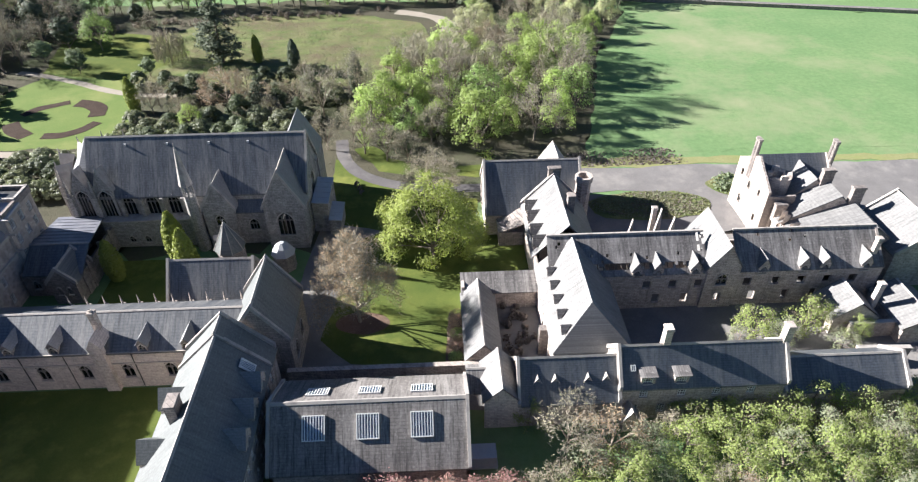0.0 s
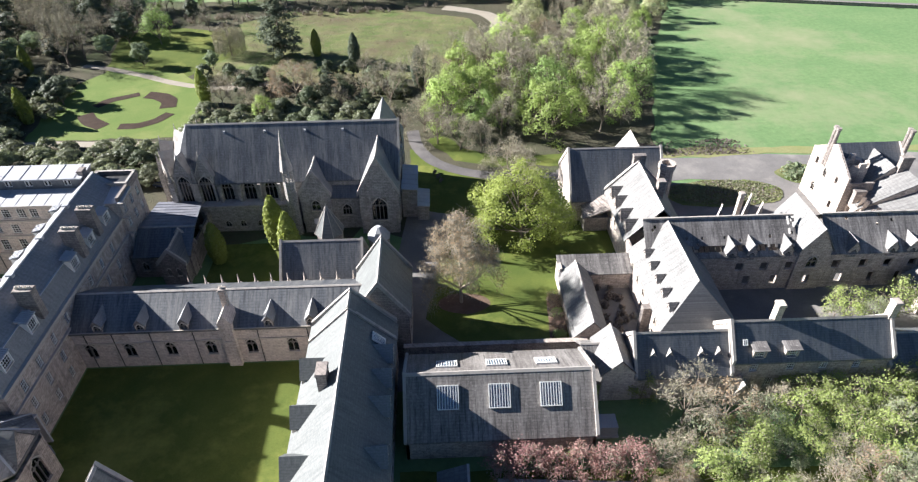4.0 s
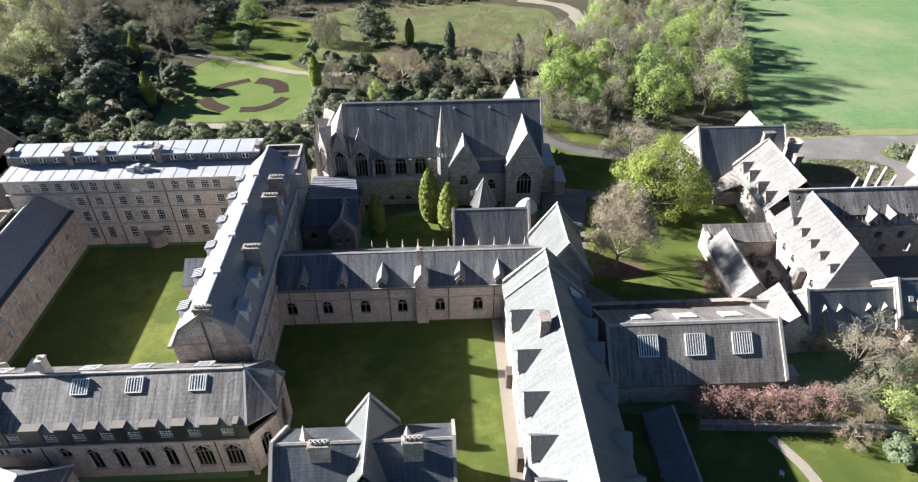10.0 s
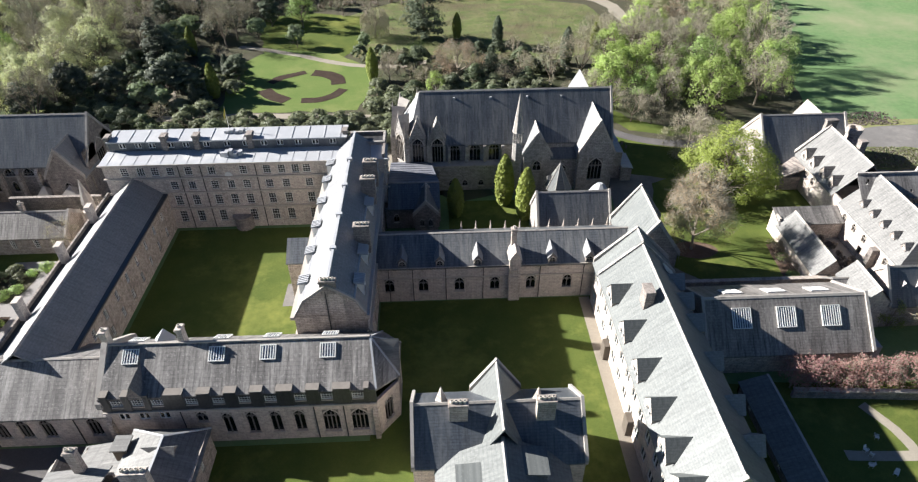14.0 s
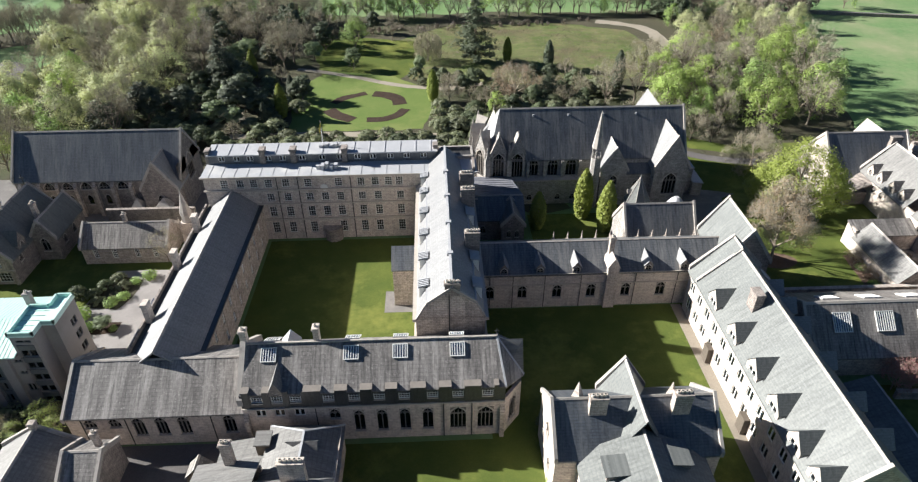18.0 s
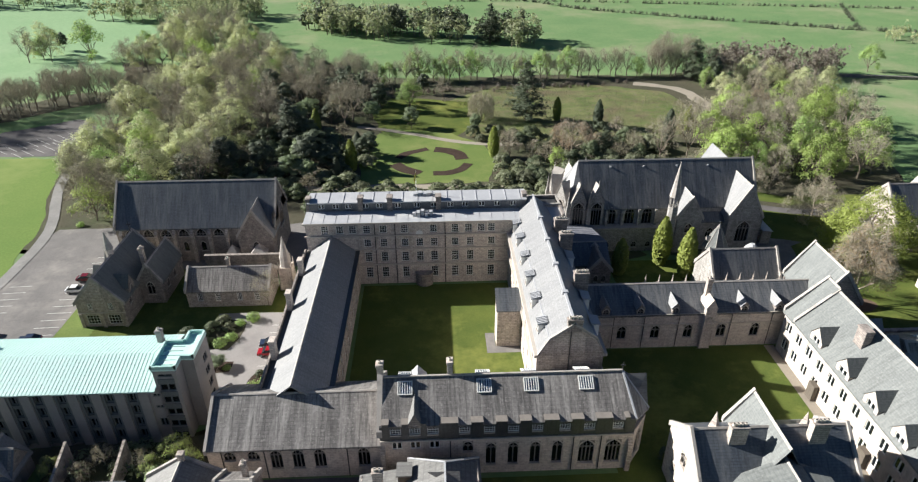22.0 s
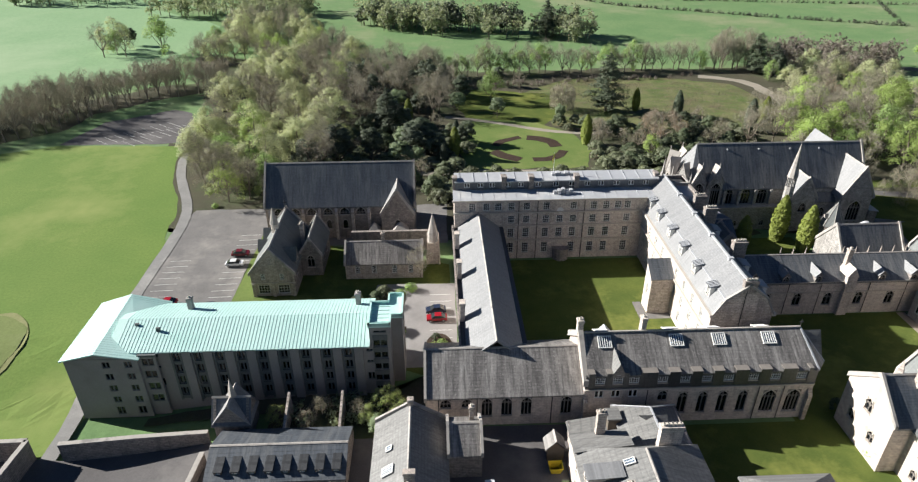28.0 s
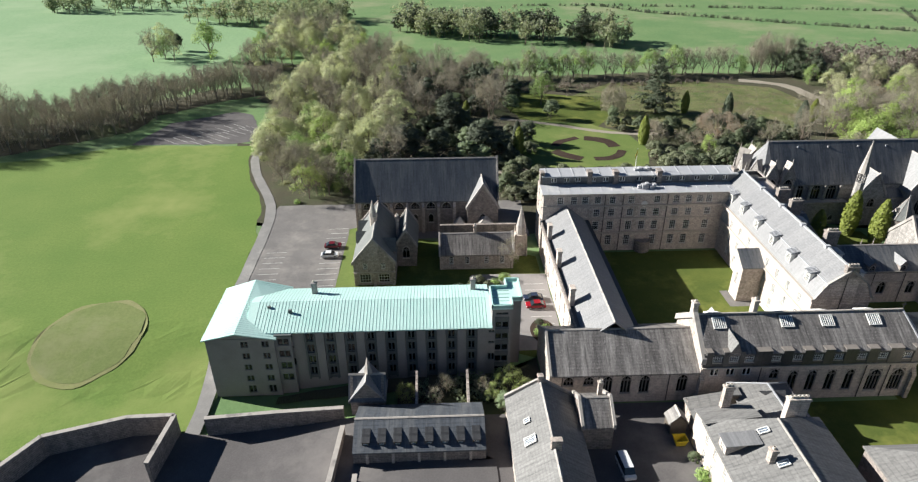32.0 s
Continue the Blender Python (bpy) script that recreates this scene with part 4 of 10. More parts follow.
def main_block():
    h = thing("main_block", -102, 98, 0, "four-storey weathered sandstone college block with lead roofs", "college building")
    xw = -129.5
    top = (-125.5, -122.3, -119.6, -116.6, -113.1, -108.6, -102.4, -97.8, -94.9, -92.2, -90.0)
    mid = (-116.6, -113.1, -108.6, -105.4, -102.3, -97.8, -94.5, -89.9)
    low = (-116.6, -113.1, -108.6, -102.3, -97.8, -94.6, -89.9)
    op = rows_of(top, 13.7, 1.55, 1.9, "sash", xw) + rows_of(mid, 10.4, 1.55, 1.9, "sash", xw) + rows_of(mid, 6.9, 1.55, 2.4, "sash", xw) + rows_of(low, 2.95, 1.55, 2.65, "sash", xw)
    wall(h, (xw, 92), (-74.6, 92), 0, 15.2, STONE_PALE, op)
    wall(h, (-74.6, 92), (-74.6, 101.2), 0, 15.2, STONE, [(u, z, 1.3, 1.8, "sash") for u in (1.6, 4.6, 7.5) for z in (13.4, 10.3, 7.0)])
    wall(h, (-74.6, 101.2), (xw, 101.2), 0, 15.2, STONE)
    wall(h, (xw, 101.2), (xw, 92), 0, 15.2, STONE, [(3, 13.5, 1.2, 1.6, "sash"), (7, 13.5, 1.2, 1.6, "sash"), (3, 10.5, 1.2, 1.8, "sash"), (7, 10.5, 1.2, 1.8, "sash"), (7, 7, 1.2, 2, "sash")])
    o = h.location
    for z, d, t in ((15.2, 0.5, 0.35), (12.1, 0.3, 0.3), (8.75, 0.2, 0.26), (4.9, 0.26, 0.34)):
        b = bmesh.new()
        box(b, xw - o.x - d, -74 - o.x + d, 92 - o.y - d, 92 - o.y + 0.1, z, z + t)
        part("cornice" if z > 15 else "string_course", b, TRIM, h)
    for x, z, hh in ((-116.6, 10.4, 1.6), (-116.6, 6.9, 2.1), (-113.1, 7.3, 1.3), (-108.6, 10.6, 1.2), (-105.4, 10.6, 1.2), (-102.3, 10.75, 0.9), (-97.8, 10.7, 1.0), (-119.6, 13.9, 1.2)):
        b = bmesh.new()
        box(b, x - 0.62 - o.x, x + 0.62 - o.x, 92.23 - o.y, 92.25 - o.y, z - hh / 2 + 0.1, z + hh / 2 + 0.1)
        part("blind", b, WHITE, h, "pale drawn window blind")
    for x in (-113.0 - 1.9, -99.9, -110.6):
        b = bmesh.new()
        cone(b, x - o.x, 91.88 - o.y, 0.1, 15.1, 0.09, 0.09, 6)
        part("drainpipe", b, IRON, h)
    b = bmesh.new()
    solid(b, [(xw - o.x - 0.3, 91.6 - o.y, 15.56), (-74 - o.x, 91.6 - o.y, 15.56), (-74 - o.x, 96.7 - o.y, 15.9), (xw - o.x - 0.3, 96.7 - o.y, 15.9)], (0, 0, -0.3))
    lead = part("lead_roof", b, LEAD, h, "pale grey lead sheet roof")
    for i in range(18):
        x = xw - o.x + 1.2 + i * 2.55
        s = bmesh.new()
        solid(s, [(x, 91.7 - o.y, 15.62), (x + 0.12, 91.7 - o.y, 15.62), (x + 0.12, 96.6 - o.y, 15.96), (x, 96.6 - o.y, 15.96)], (0, 0, -0.1))
        part("lead_roll", s, LEAD, lead)
    dor = [(x - (-129.2), 17.0, 1.3, 1.15, "casement") for x in (-126.5, -123.4, -120.7, -117.0, -114.0, -110.0, -105.9, -102.2, -98.6, -95.4, -91.8, -88.4, -84.9)]
    wall(h, (-129.2, 96.6), (-82.2, 96.6), 15.8, 18.0, SLATE_X, dor, name="attic_wall", label="slate-hung attic wall with small windows")
    b = bmesh.new()
    solid(b, [(-129.4 - o.x, 96.3 - o.y, 18.05), (-82 - o.x, 96.3 - o.y, 18.05), (-82 - o.x, 100.9 - o.y, 18.4), (-129.4 - o.x, 100.9 - o.y, 18.4)], (0, 0, -0.25))
    lead2 = part("lead_roof", b, LEAD, h, "pale grey lead sheet roof")
    for i in range(15):
        x = -128.2 - o.x + i * 3.2
        s = bmesh.new()
        solid(s, [(x, 96.4 - o.y, 18.15), (x + 0.12, 96.4 - o.y, 18.15), (x + 0.12, 100.8 - o.y, 18.49), (x, 100.8 - o.y, 18.49)], (0, 0, -0.1))
        part("lead_roll", s, LEAD, lead2)
    b = bmesh.new()
    solid(b, [(-129.2 - o.x, 100.4 - o.y, 15.2), (-82.2 - o.x, 100.4 - o.y, 15.2), (-82.2 - o.x, 100.4 - o.y, 18.1), (-129.2 - o.x, 100.4 - o.y, 18.1)], (0, 0.3, 0))
    for x in (-129.2, -82.5):
        box(b, x - o.x, x - o.x + 0.3, 97.1 - o.y, 100.4 - o.y, 15.2, 18.1)
    part("attic_back", b, SLATE_X, h)
    b = bmesh.new()
    solid(b, [(-82 - o.x, 93 - o.y, 15.36), (-74.8 - o.x, 93 - o.y, 15.36), (-74.8 - o.x, 101.0 - o.y, 15.36), (-82 - o.x, 101.0 - o.y, 15.36)], (0, 0, -0.2))
    part("flat_roof", b, LEAD, h)
    b = bmesh.new()
    box(b, -82 - o.x, -74.4 - o.x, 100.9 - o.y, 101.4 - o.y, 15.2, 16.6), box(b, -74.9 - o.x, -74.4 - o.x, 92 - o.y, 100.9 - o.y, 15.2, 16.4)
    part("parapet", b, STONE_DARK, h)
    for x in (-118.0, -111.7, -101.2):
        chimney(h, x, 97.0, 16, 19.2, 1.1, 1.8)
    chimney(h, -82.4, 98.0, 16, 19.0, 0.9, 1.6), chimney(h, -129.3, 97.6, 15.6, 18.9, 0.9, 1.8)
    b = bmesh.new()
    cone(b, -105.4 - o.x, 91.95 - o.y, 12.0, 12.01, 0.01, 0.01, 4)
    b.clear()
    for i in range(24):
        a0, a1 = 2 * math.pi * i / 24, 2 * math.pi * (i + 1) / 24
        solid(b, [(-105.4 - o.x, 91.84 - o.y, 12.6), (-105.4 - o.x + 0.75 * math.cos(a0), 91.84 - o.y, 12.6 + 0.75 * math.sin(a0)), (-105.4 - o.x + 0.75 * math.cos(a1), 91.84 - o.y, 12.6 + 0.75 * math.sin(a1))], (0, 0.15, 0))
    bmesh.ops.remove_doubles(b, verts=b.verts, dist=1e-4)
    part("clock_face", b, WHITE, h, "round pale clock face")
    b = bmesh.new()
    cone(b, -104.6 - o.x, 92.0 - o.y, 0.0, 2.9, 1.9, 1.9, 14), cone(b, -104.6 - o.x, 92.0 - o.y, 2.9, 3.15, 2.1, 2.1, 14)
    part("porch", b, STONE_DARK, h, "low rounded stone porch")
    b = bmesh.new()
    for i in range(5):
        x = -106.8 - o.x + i * 0.9
        box(b, x, x + 0.7, 93.8 - o.y - (i % 2) * 0.4, 94.8 - o.y, 15.7, 16.5 + (i % 3) * 0.25)
    part("roof_plant", b, LEAD, h, "grey metal plant boxes on the roof")
    b = bmesh.new()
    for i in range(5):
        x = -106.6 - o.x + i * 1.0
        box(b, x, x + 0.8, 98.6 - o.y, 99.6 - o.y + (i % 2) * 0.3, 18.2, 18.75 + (i % 2) * 0.2)
    part("roof_plant", b, LEAD, h)
    b = bmesh.new()
    cone(b, -106.0 - o.x, 100.3 - o.y, 18.2, 23.5, 0.07, 0.04, 6)
    pole = part("flagpole", b, WHITE, h)
    b = bmesh.new()
    solid(b, [(-106.0 - o.x, 100.3 - o.y, 23.3), (-106.5 - o.x, 100.1 - o.y, 21.4), (-106.3 - o.x, 100.0 - o.y, 20.6), (-105.9 - o.x, 100.2 - o.y, 22.4)], (0, 0.03, 0))
    part("flag", b, plain("yellow_flag", (0.6, 0.5, 0.1), (0.5, 0.42, 0.1)), pole)
    # flat-roofed corner behind its own parapet
    b = bmesh.new()
    box(b, -81.4 - o.x, -75.0 - o.x, 97.0 - o.y, 101.0 - o.y, 15.2, 15.9)
    part("flat_roof", b, SLATE_DARK, h)
    for x0, x1, y0, y1 in ((-81.6, -74.6, 96.7, 97.0), (-81.6, -74.6, 101.0, 101.3), (-81.6, -81.3, 97.0, 101.0), (-74.9, -74.6, 97.0, 101.0)):
        b = bmesh.new()
        box(b, x0 - o.x, x1 - o.x, y0 - o.y, y1 - o.y, 15.2, 16.5)
        pp = part("parapet", b, STONE, h)
        b = bmesh.new()
        box(b, x0 - 0.08 - o.x, x1 + 0.08 - o.x, y0 - 0.08 - o.y, y1 + 0.08 - o.y, 16.5, 16.66)
        part("parapet_coping", b, COPING, pp)


def west_wing():
    h = thing("west_wing", -124.3, 70, 0, "long two-storey stone wing with a dark slate roof", "college building")
    ys = [50.5 + 4.6 * i for i in range(9)]
    e = [(y - 47, z, 1.1, 1.9, "sash") for y in ys for z in (6.3, 2.6)]
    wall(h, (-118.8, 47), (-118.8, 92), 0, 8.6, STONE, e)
    # Paler stone than the east wall: sunlight held in the colour.
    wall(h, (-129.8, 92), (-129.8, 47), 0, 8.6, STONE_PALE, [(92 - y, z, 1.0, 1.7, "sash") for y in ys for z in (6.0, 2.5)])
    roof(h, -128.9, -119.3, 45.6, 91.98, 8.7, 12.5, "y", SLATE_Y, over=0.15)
    b = bmesh.new()
    box(b, -130.2 + 124.3, -129.85 + 124.3, 45.6 - 70, 91.9 - 70, 8.4, 9.3)
    part("eaves_parapet", b, STONE_DARK, h)
    b = bmesh.new()
    box(b, -129.82 + 124.3, -128.8 + 124.3, 45.6 - 70, 91.9 - 70, 8.3, 8.62)
    part("gutter", b, SLATE_DARK, h)
    b = bmesh.new()
    box(b, -119.4 + 124.3, -118.4 + 124.3, 45.6 - 70, 91.9 - 70, 8.3, 8.66)
    part("gutter", b, SLATE_DARK, h)
    for y, z in ((83, 11.4), (71, 11.6), (57, 11.6)):
        chimney(h, -129.3, y, 7.5, z + 0.9, 0.9, 1.5, mat=STONE_PALE)


def mid_wing():
    h = thing("middle_wing", -80.8, 72, 0, "tall three-storey stone wing with hipped slate roof and dormers", "college building")
    ys = [55.5 + 4.4 * i for i in range(8)]
    # The west wall's sunlight is in its paler stone; the other sides stay darker.
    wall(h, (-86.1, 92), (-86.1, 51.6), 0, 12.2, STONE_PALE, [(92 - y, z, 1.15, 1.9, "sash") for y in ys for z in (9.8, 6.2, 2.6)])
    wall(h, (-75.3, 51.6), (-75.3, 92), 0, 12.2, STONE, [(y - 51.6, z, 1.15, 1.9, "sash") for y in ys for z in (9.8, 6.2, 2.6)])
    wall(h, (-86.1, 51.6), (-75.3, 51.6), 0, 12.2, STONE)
    o = h.location
    # a mansard: a steep lower slope that holds the dormers, a kink, and a flatter upper slope
    ze, zk, zr, xr, y0, y1 = 12.3, 15.4, 18.3, -80.5, 51.2, 98.0
    b = bmesh.new()
    for xe, xk in ((-86.0, -84.3), (-75.3, -76.8)):
        solid(b, [(xe - o.x, y0 - o.y, ze), (xe - o.x, 91.9 - o.y, ze), (xk - o.x, 91.9 - o.y, zk), (xk - o.x, y0 - o.y, zk)], (0, 0, -0.3))
        solid(b, [(xk - o.x, y0 - o.y, zk), (xk - o.x, y1 - o.y, zk), (xr - o.x, y1 - o.y, zr), (xr - o.x, y0 - o.y, zr)], (0, 0, -0.3))
    bmesh.ops.remove_doubles(b, verts=b.verts, dist=1e-4)
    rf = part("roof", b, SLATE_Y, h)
    b = bmesh.new()
    box(b, xr - 0.2 - o.x, xr + 0.2 - o.x, y0 - o.y, y1 - o.y, zr - 0.1, zr + 0.14)
    part("ridge", b, LEAD, rf)
    for s_, xk in ((-1, -84.3), (1, -76.8)):
        b = bmesh.new()
        box(b, xk - 0.12 - o.x, xk + 0.12 - o.x, y0 - o.y, y1 - o.y, zk - 0.06, zk + 0.07)
        part("kink_roll", b, LEAD, rf)
    b = bmesh.new()
    solid(b, [(-86.0 - o.x, 51.6 - o.y, 12.1), (-75.4 - o.x, 51.6 - o.y, 12.1), (-76.95 - o.x, 51.6 - o.y, 15.2), (xr - o.x, 51.6 - o.y, 18.1), (-84.15 - o.x, 51.6 - o.y, 15.2)], (0, 0.4, 0))
    gw = part("gable_wall", b, STONE, h)
    b = bmesh.new()
    edge = [(-86.2, 12.1), (-84.35, 15.55), (xr, 18.5), (-76.75, 15.55), (-75.1, 12.1)]
    for (xa, za), (xb, zb) in zip(edge, edge[1:]):
        solid(b, [(xa - o.x, 51.2 - o.y, za), (xb - o.x, 51.2 - o.y, zb), (xb - o.x, 51.65 - o.y, zb), (xa - o.x, 51.65 - o.y, za)], (0, 0, -0.3))
    part("gable_coping", b, COPING, gw)
    b = bmesh.new()
    cone(b, -80.9 - o.x, 51.5 - o.y, 0.2, 17.0, 0.08, 0.08, 6)
    part("drainpipe", b, IRON, h)
    for x in (-86.3, -75.1):
        b = bmesh.new()
        box(b, x - 0.3 - o.x, x + 0.3 - o.x, 51.2 - o.y, 92 - o.y, 11.75, 12.3)
        part("cornice", b, TRIM, h)
        b = bmesh.new()
        box(b, x - 0.2 - o.x, x + 0.2 - o.x, 51.3 - o.y, 92 - o.y, 8.2, 8.45)
        part("string_course", b, TRIM, h)
    for y in (56.0, 63.2, 70.3, 77.4, 84.6, 90.6):
        dormer(h, -85.5, y, 13.3, "W", 1.7, 2.0, 2.4, 2.0, 1.75, LEAD, WHITE, "grid", (1.35, 1.5), flat=True, rolls=True, hang=0.18, tail=0.35)
    for y in (55.6, 62.7, 76.4, 82.6, 88.9):
        dormer(h, -75.7, y, 13.4, "E", 2.2, 2.1, 2.4, 2.0, 1.75, LEAD, WHITE, "grid", (1.8, 1.6), flat=True, rolls=True, hang=0.18, tail=0.25)
    for y in (65.3, 79.5, 85.4):
        chimney(h, -76.6, y, 13.5, 18.9, 2.5, 1.3, 4)
    chimney(h, -80.4, 51.9, 16.5, 18.9, 2.3, 0.9, 4)
    for y in (60, 69.0, 78, 87):
        b = bmesh.new()
        box(b, xr - 0.5 - o.x, xr + 0.5 - o.x, y - 0.35 - o.y, y + 0.35 - o.y, 18.0, 18.62)
        part("ridge_vent", b, LEAD, h)
    s = thing("stair_block", -88.4, 70.5, 0, "tall plain stone stair block with a slate lean-to roof", "annexe")
    wall(s, (-90.7, 68.9), (-86.12, 68.9), 0, 8.4, STONE, thick=0.3), wall(s, (-90.7, 72.6), (-90.7, 68.9), 0, 8.4, STONE_PALE, [(1.85, 5, 0.9, 2.4, "sash")], thick=0.3)
    wall(s, (-86.12, 72.6), (-90.7, 72.6), 0, 10.6, STONE, thick=0.3)
    b = bmesh.new()
    solid(b, [(-90.9 + 88.4, -1.8, 8.4), (-86.12 + 88.4, -1.8, 8.4), (-86.12 + 88.4, 2.2, 11.0), (-90.9 + 88.4, 2.2, 11.0)], (0, 0, -0.22))
    part("roof", b, SLATE_X, s)
    b = bmesh.new()
    solid(b, [(-90.7 + 88.4, -1.55, 8.35), (-90.7 + 88.4, 2.05, 8.35), (-90.7 + 88.4, 2.05, 10.75)], (0.3, 0, 0))
    part("cheek_wall", b, STONE_PALE, s)
    patch("court_walk", [(-92.6, 66.9), (-86.2, 66.9), (-86.2, 68.85), (-90.8, 68.85), (-90.8, 73.0), (-92.6, 73.0)], TARMAC, 0.09, "paved corner in the court", "path")


def refectory():
    h = thing("refectory", -104, 45, 0, "long gothic stone refectory with old slate roofs and rooflights", "college building")
    W0, M, E0 = -136.0, -110.6, -74.2
    # lower west part
    wall(h, (W0, 39.4), (M, 39.4), 0, 6.6, STONE_ROSE, [(u, 4.9, 1.7, 2.0, "gothic") for u in (3.2, 6.65)] + [(u, 3.9, 1.7, 3.9, "gothic") for u in (9.9, 13.1, 16.3, 22.8)])
    wall(h, (M, 52.8), (W0, 52.8), 0, 6.6, STONE)
    wall(h, (W0, 52.8), (W0, 39.4), 0, 6.6, STONE, gable=4.1)
    roof(h, W0, M, 39.4, 52.8, 6.6, 10.8, "x", SLATE_OLD, over=0.4)
    parapet_gable(h, "x", W0, 46.1, 7.2, 6.2, 10.7)
    # tall east part
    wall(h, (M, 39.0), (E0 + 0.8, 39.0), 0, 7.6, STONE_ROSE, [(u, 6.35, 1.5, 1.6, "casement") for u in (2.4, 5.1, 7.9)] + [(12.8, 5.7, 1.5, 2.2, "gothic2")] + [(u, 4.05, 1.5, 4.5, "gothic2") for u in (16.2, 19.5, 22.8, 26.1)] + [(u, 3.85, 2.3, 4.7, "gothic4") for u in (30.5, 34.5)])
    wall(h, (E0 + 0.8, 39.0), (-70.6, 42.4), 0, 7.6, STONE_ROSE, [(2.2, 3.9, 1.7, 4.6, "gothic")])
    wall(h, (-70.6, 42.4), (-70.6, 48.6), 0, 7.6, STONE, [(3.1, 4.5, 2.4, 5.2, "gothic")])
    wall(h, (-70.6, 48.6), (E0 + 0.8, 51.6), 0, 7.6, STONE, [(2.6, 4.5, 1.7, 5.0, "gothic")])
    wall(h, (E0, 51.6), (M, 51.6), 0, 7.6, STONE)
    wall(h, (M, 51.6), (M, 39.0), 0, 8.2, STONE, gable=6.0)
    o = h.location
    # attic frieze between roof and wall, dark, with dormer lights
    wall(h, (M, 38.84), (E0 + 0.8, 38.84), 7.6, 10.15, SLATE_DARK, [(u, 9.25, 1.6, 1.25, "grid") for u in (2.3, 5.1, 7.7, 12.3, 15.9, 19.4, 22.9, 26.9, 30.5, 34.7)], name="attic_wall")
    b = bmesh.new()
    box(b, M - o.x, E0 + 0.8 - o.x, 38.6 - o.y, 39.05 - o.y, 7.4, 7.62)
    part("string_course", b, TRIM, h)
    ridge = [(M + 0.3 - o.x, 45.2 - o.y, 14.0), (E0 - o.x, 45.2 - o.y, 14.0)]
    b = bmesh.new()
    dn = (0, 0, -0.3)
    S0, S1 = (M + 0.3 - o.x, 38.86 - o.y, 10.25), (E0 + 0.9 - o.x, 38.86 - o.y, 10.25)
    C1, C2, N1 = (-70.3 - o.x, 42.3 - o.y, 9.0), (-70.3 - o.x, 48.7 - o.y, 9.0), (E0 + 0.9 - o.x, 51.9 - o.y, 8.2)
    solid(b, [S0, S1, ridge[1], ridge[0]], dn)
    solid(b, [S1, C1, ridge[1]], dn), solid(b, [C1, C2, ridge[1]], dn), solid(b, [C2, N1, ridge[1]], dn)
    solid(b, [N1, (M + 0.3 - o.x, 51.9 - o.y, 8.2), ridge[0], ridge[1]], dn)
    bmesh.ops.remove_doubles(b, verts=b.verts, dist=1e-4)
    rf = part("roof", b, SLATE_OLD, h)
    b = bmesh.new()
    box(b, ridge[0][0], ridge[1][0], 45.05 - o.y, 45.35 - o.y, 13.95, 14.2)
    part("ridge", b, COPING, rf)
    for p, q in ((ridge[1], S1), (ridge[1], C1), (ridge[1], C2), (ridge[1], N1)):
        b = bmesh.new()
        p, q = Vector(p), Vector(q)
        s = (q - p).cross(Vector((0, 0, 1))).normalized() * 0.14
        solid(b, [p + s + Vector((0, 0, 0.1)), q + s + Vector((0, 0, 0.1)), q - s + Vector((0, 0, 0.1)), p - s + Vector((0, 0, 0.1))], (0, 0, -0.12))
        part("hip_roll", b, LEAD, rf)
    # small gable over the canted end, and the slate skirts between the lights
    g = bmesh.new()
    solid(g, [(-70.9 - o.x, 43.2 - o.y, 8.8), (-70.9 - o.x, 47.8 - o.y, 8.8), (-70.9 - o.x, 45.5 - o.y, 12.9)], (0.5, 0, 0))
    gb = part("end_gable", g, STONE, h)
    g = bmesh.new()
    for s in (-1, 1):
        solid(g, [(-70.3 - o.x, 45.5 - o.y, 13.1), (-70.3 - o.x, 45.5 + s * 2.6 - o.y, 8.9), (-72.6 - o.x, 45.5 + s * 2.6 - o.y, 9.6), (-74.8 - o.x, 45.5 - o.y, 13.1)], (0, 0, -0.15))
    part("gable_roof", g, SLATE_OLD_Y, gb)
    lights = (2.3, 5.1, 7.7, 12.3, 15.9, 19.4, 22.9, 26.9, 30.5, 34.7)
    for a_, c_ in zip((0.4,) + lights, lights + (37.2,)):
        p0, p1 = M + a_ + (0.95 if a_ > 0.5 else 0.0) - o.x, M + c_ - 0.95 - o.x
        if p1 - p0 > 0.35:
            b = bmesh.new()
            box(b, p0, p1, 38.74 - o.y, 40.0 - o.y, 7.66, 10.75)
            pr = part("attic_pier", b, SLATE_DARK, h, "dark slate-hung pier between attic lights")
            b = bmesh.new()
            box(b, p0 - 0.05, p1 + 0.05, 38.7 - o.y, 40.1 - o.y, 10.75, 10.87)
            part("pier_cap", b, TRACERY, pr)
    sl = (14.0 - 10.2) / (45.2 - 38.86)
    for x in (-106.9, -95.2, -88.2, -80.0):
        y = 43.7
        skylight(h, on_slope(h, x, y, 14.0 - (45.2 - y) * sl + 0.05, 0, -1, sl), 2.2, 2.1, 6)
        skylight(h, on_slope(h, x, 46.9, 14.0 - 1.7 * sl + 0.05, 0, 1, sl), 2.2, 2.1, 6)
    parapet_gable(h, "x", M, 45.2, 6.6, 8.9, 13.9, wide=0.8, rise=0.7)
    chimney(h, M, 45.9, 13.5, 16.2, 0.9, 1.1, 1, mat=STONE_PALE), chimney(h, -100.2, 45.9, 13.2, 16.4, 0.8, 1.2, 1, mat=STONE_PALE)
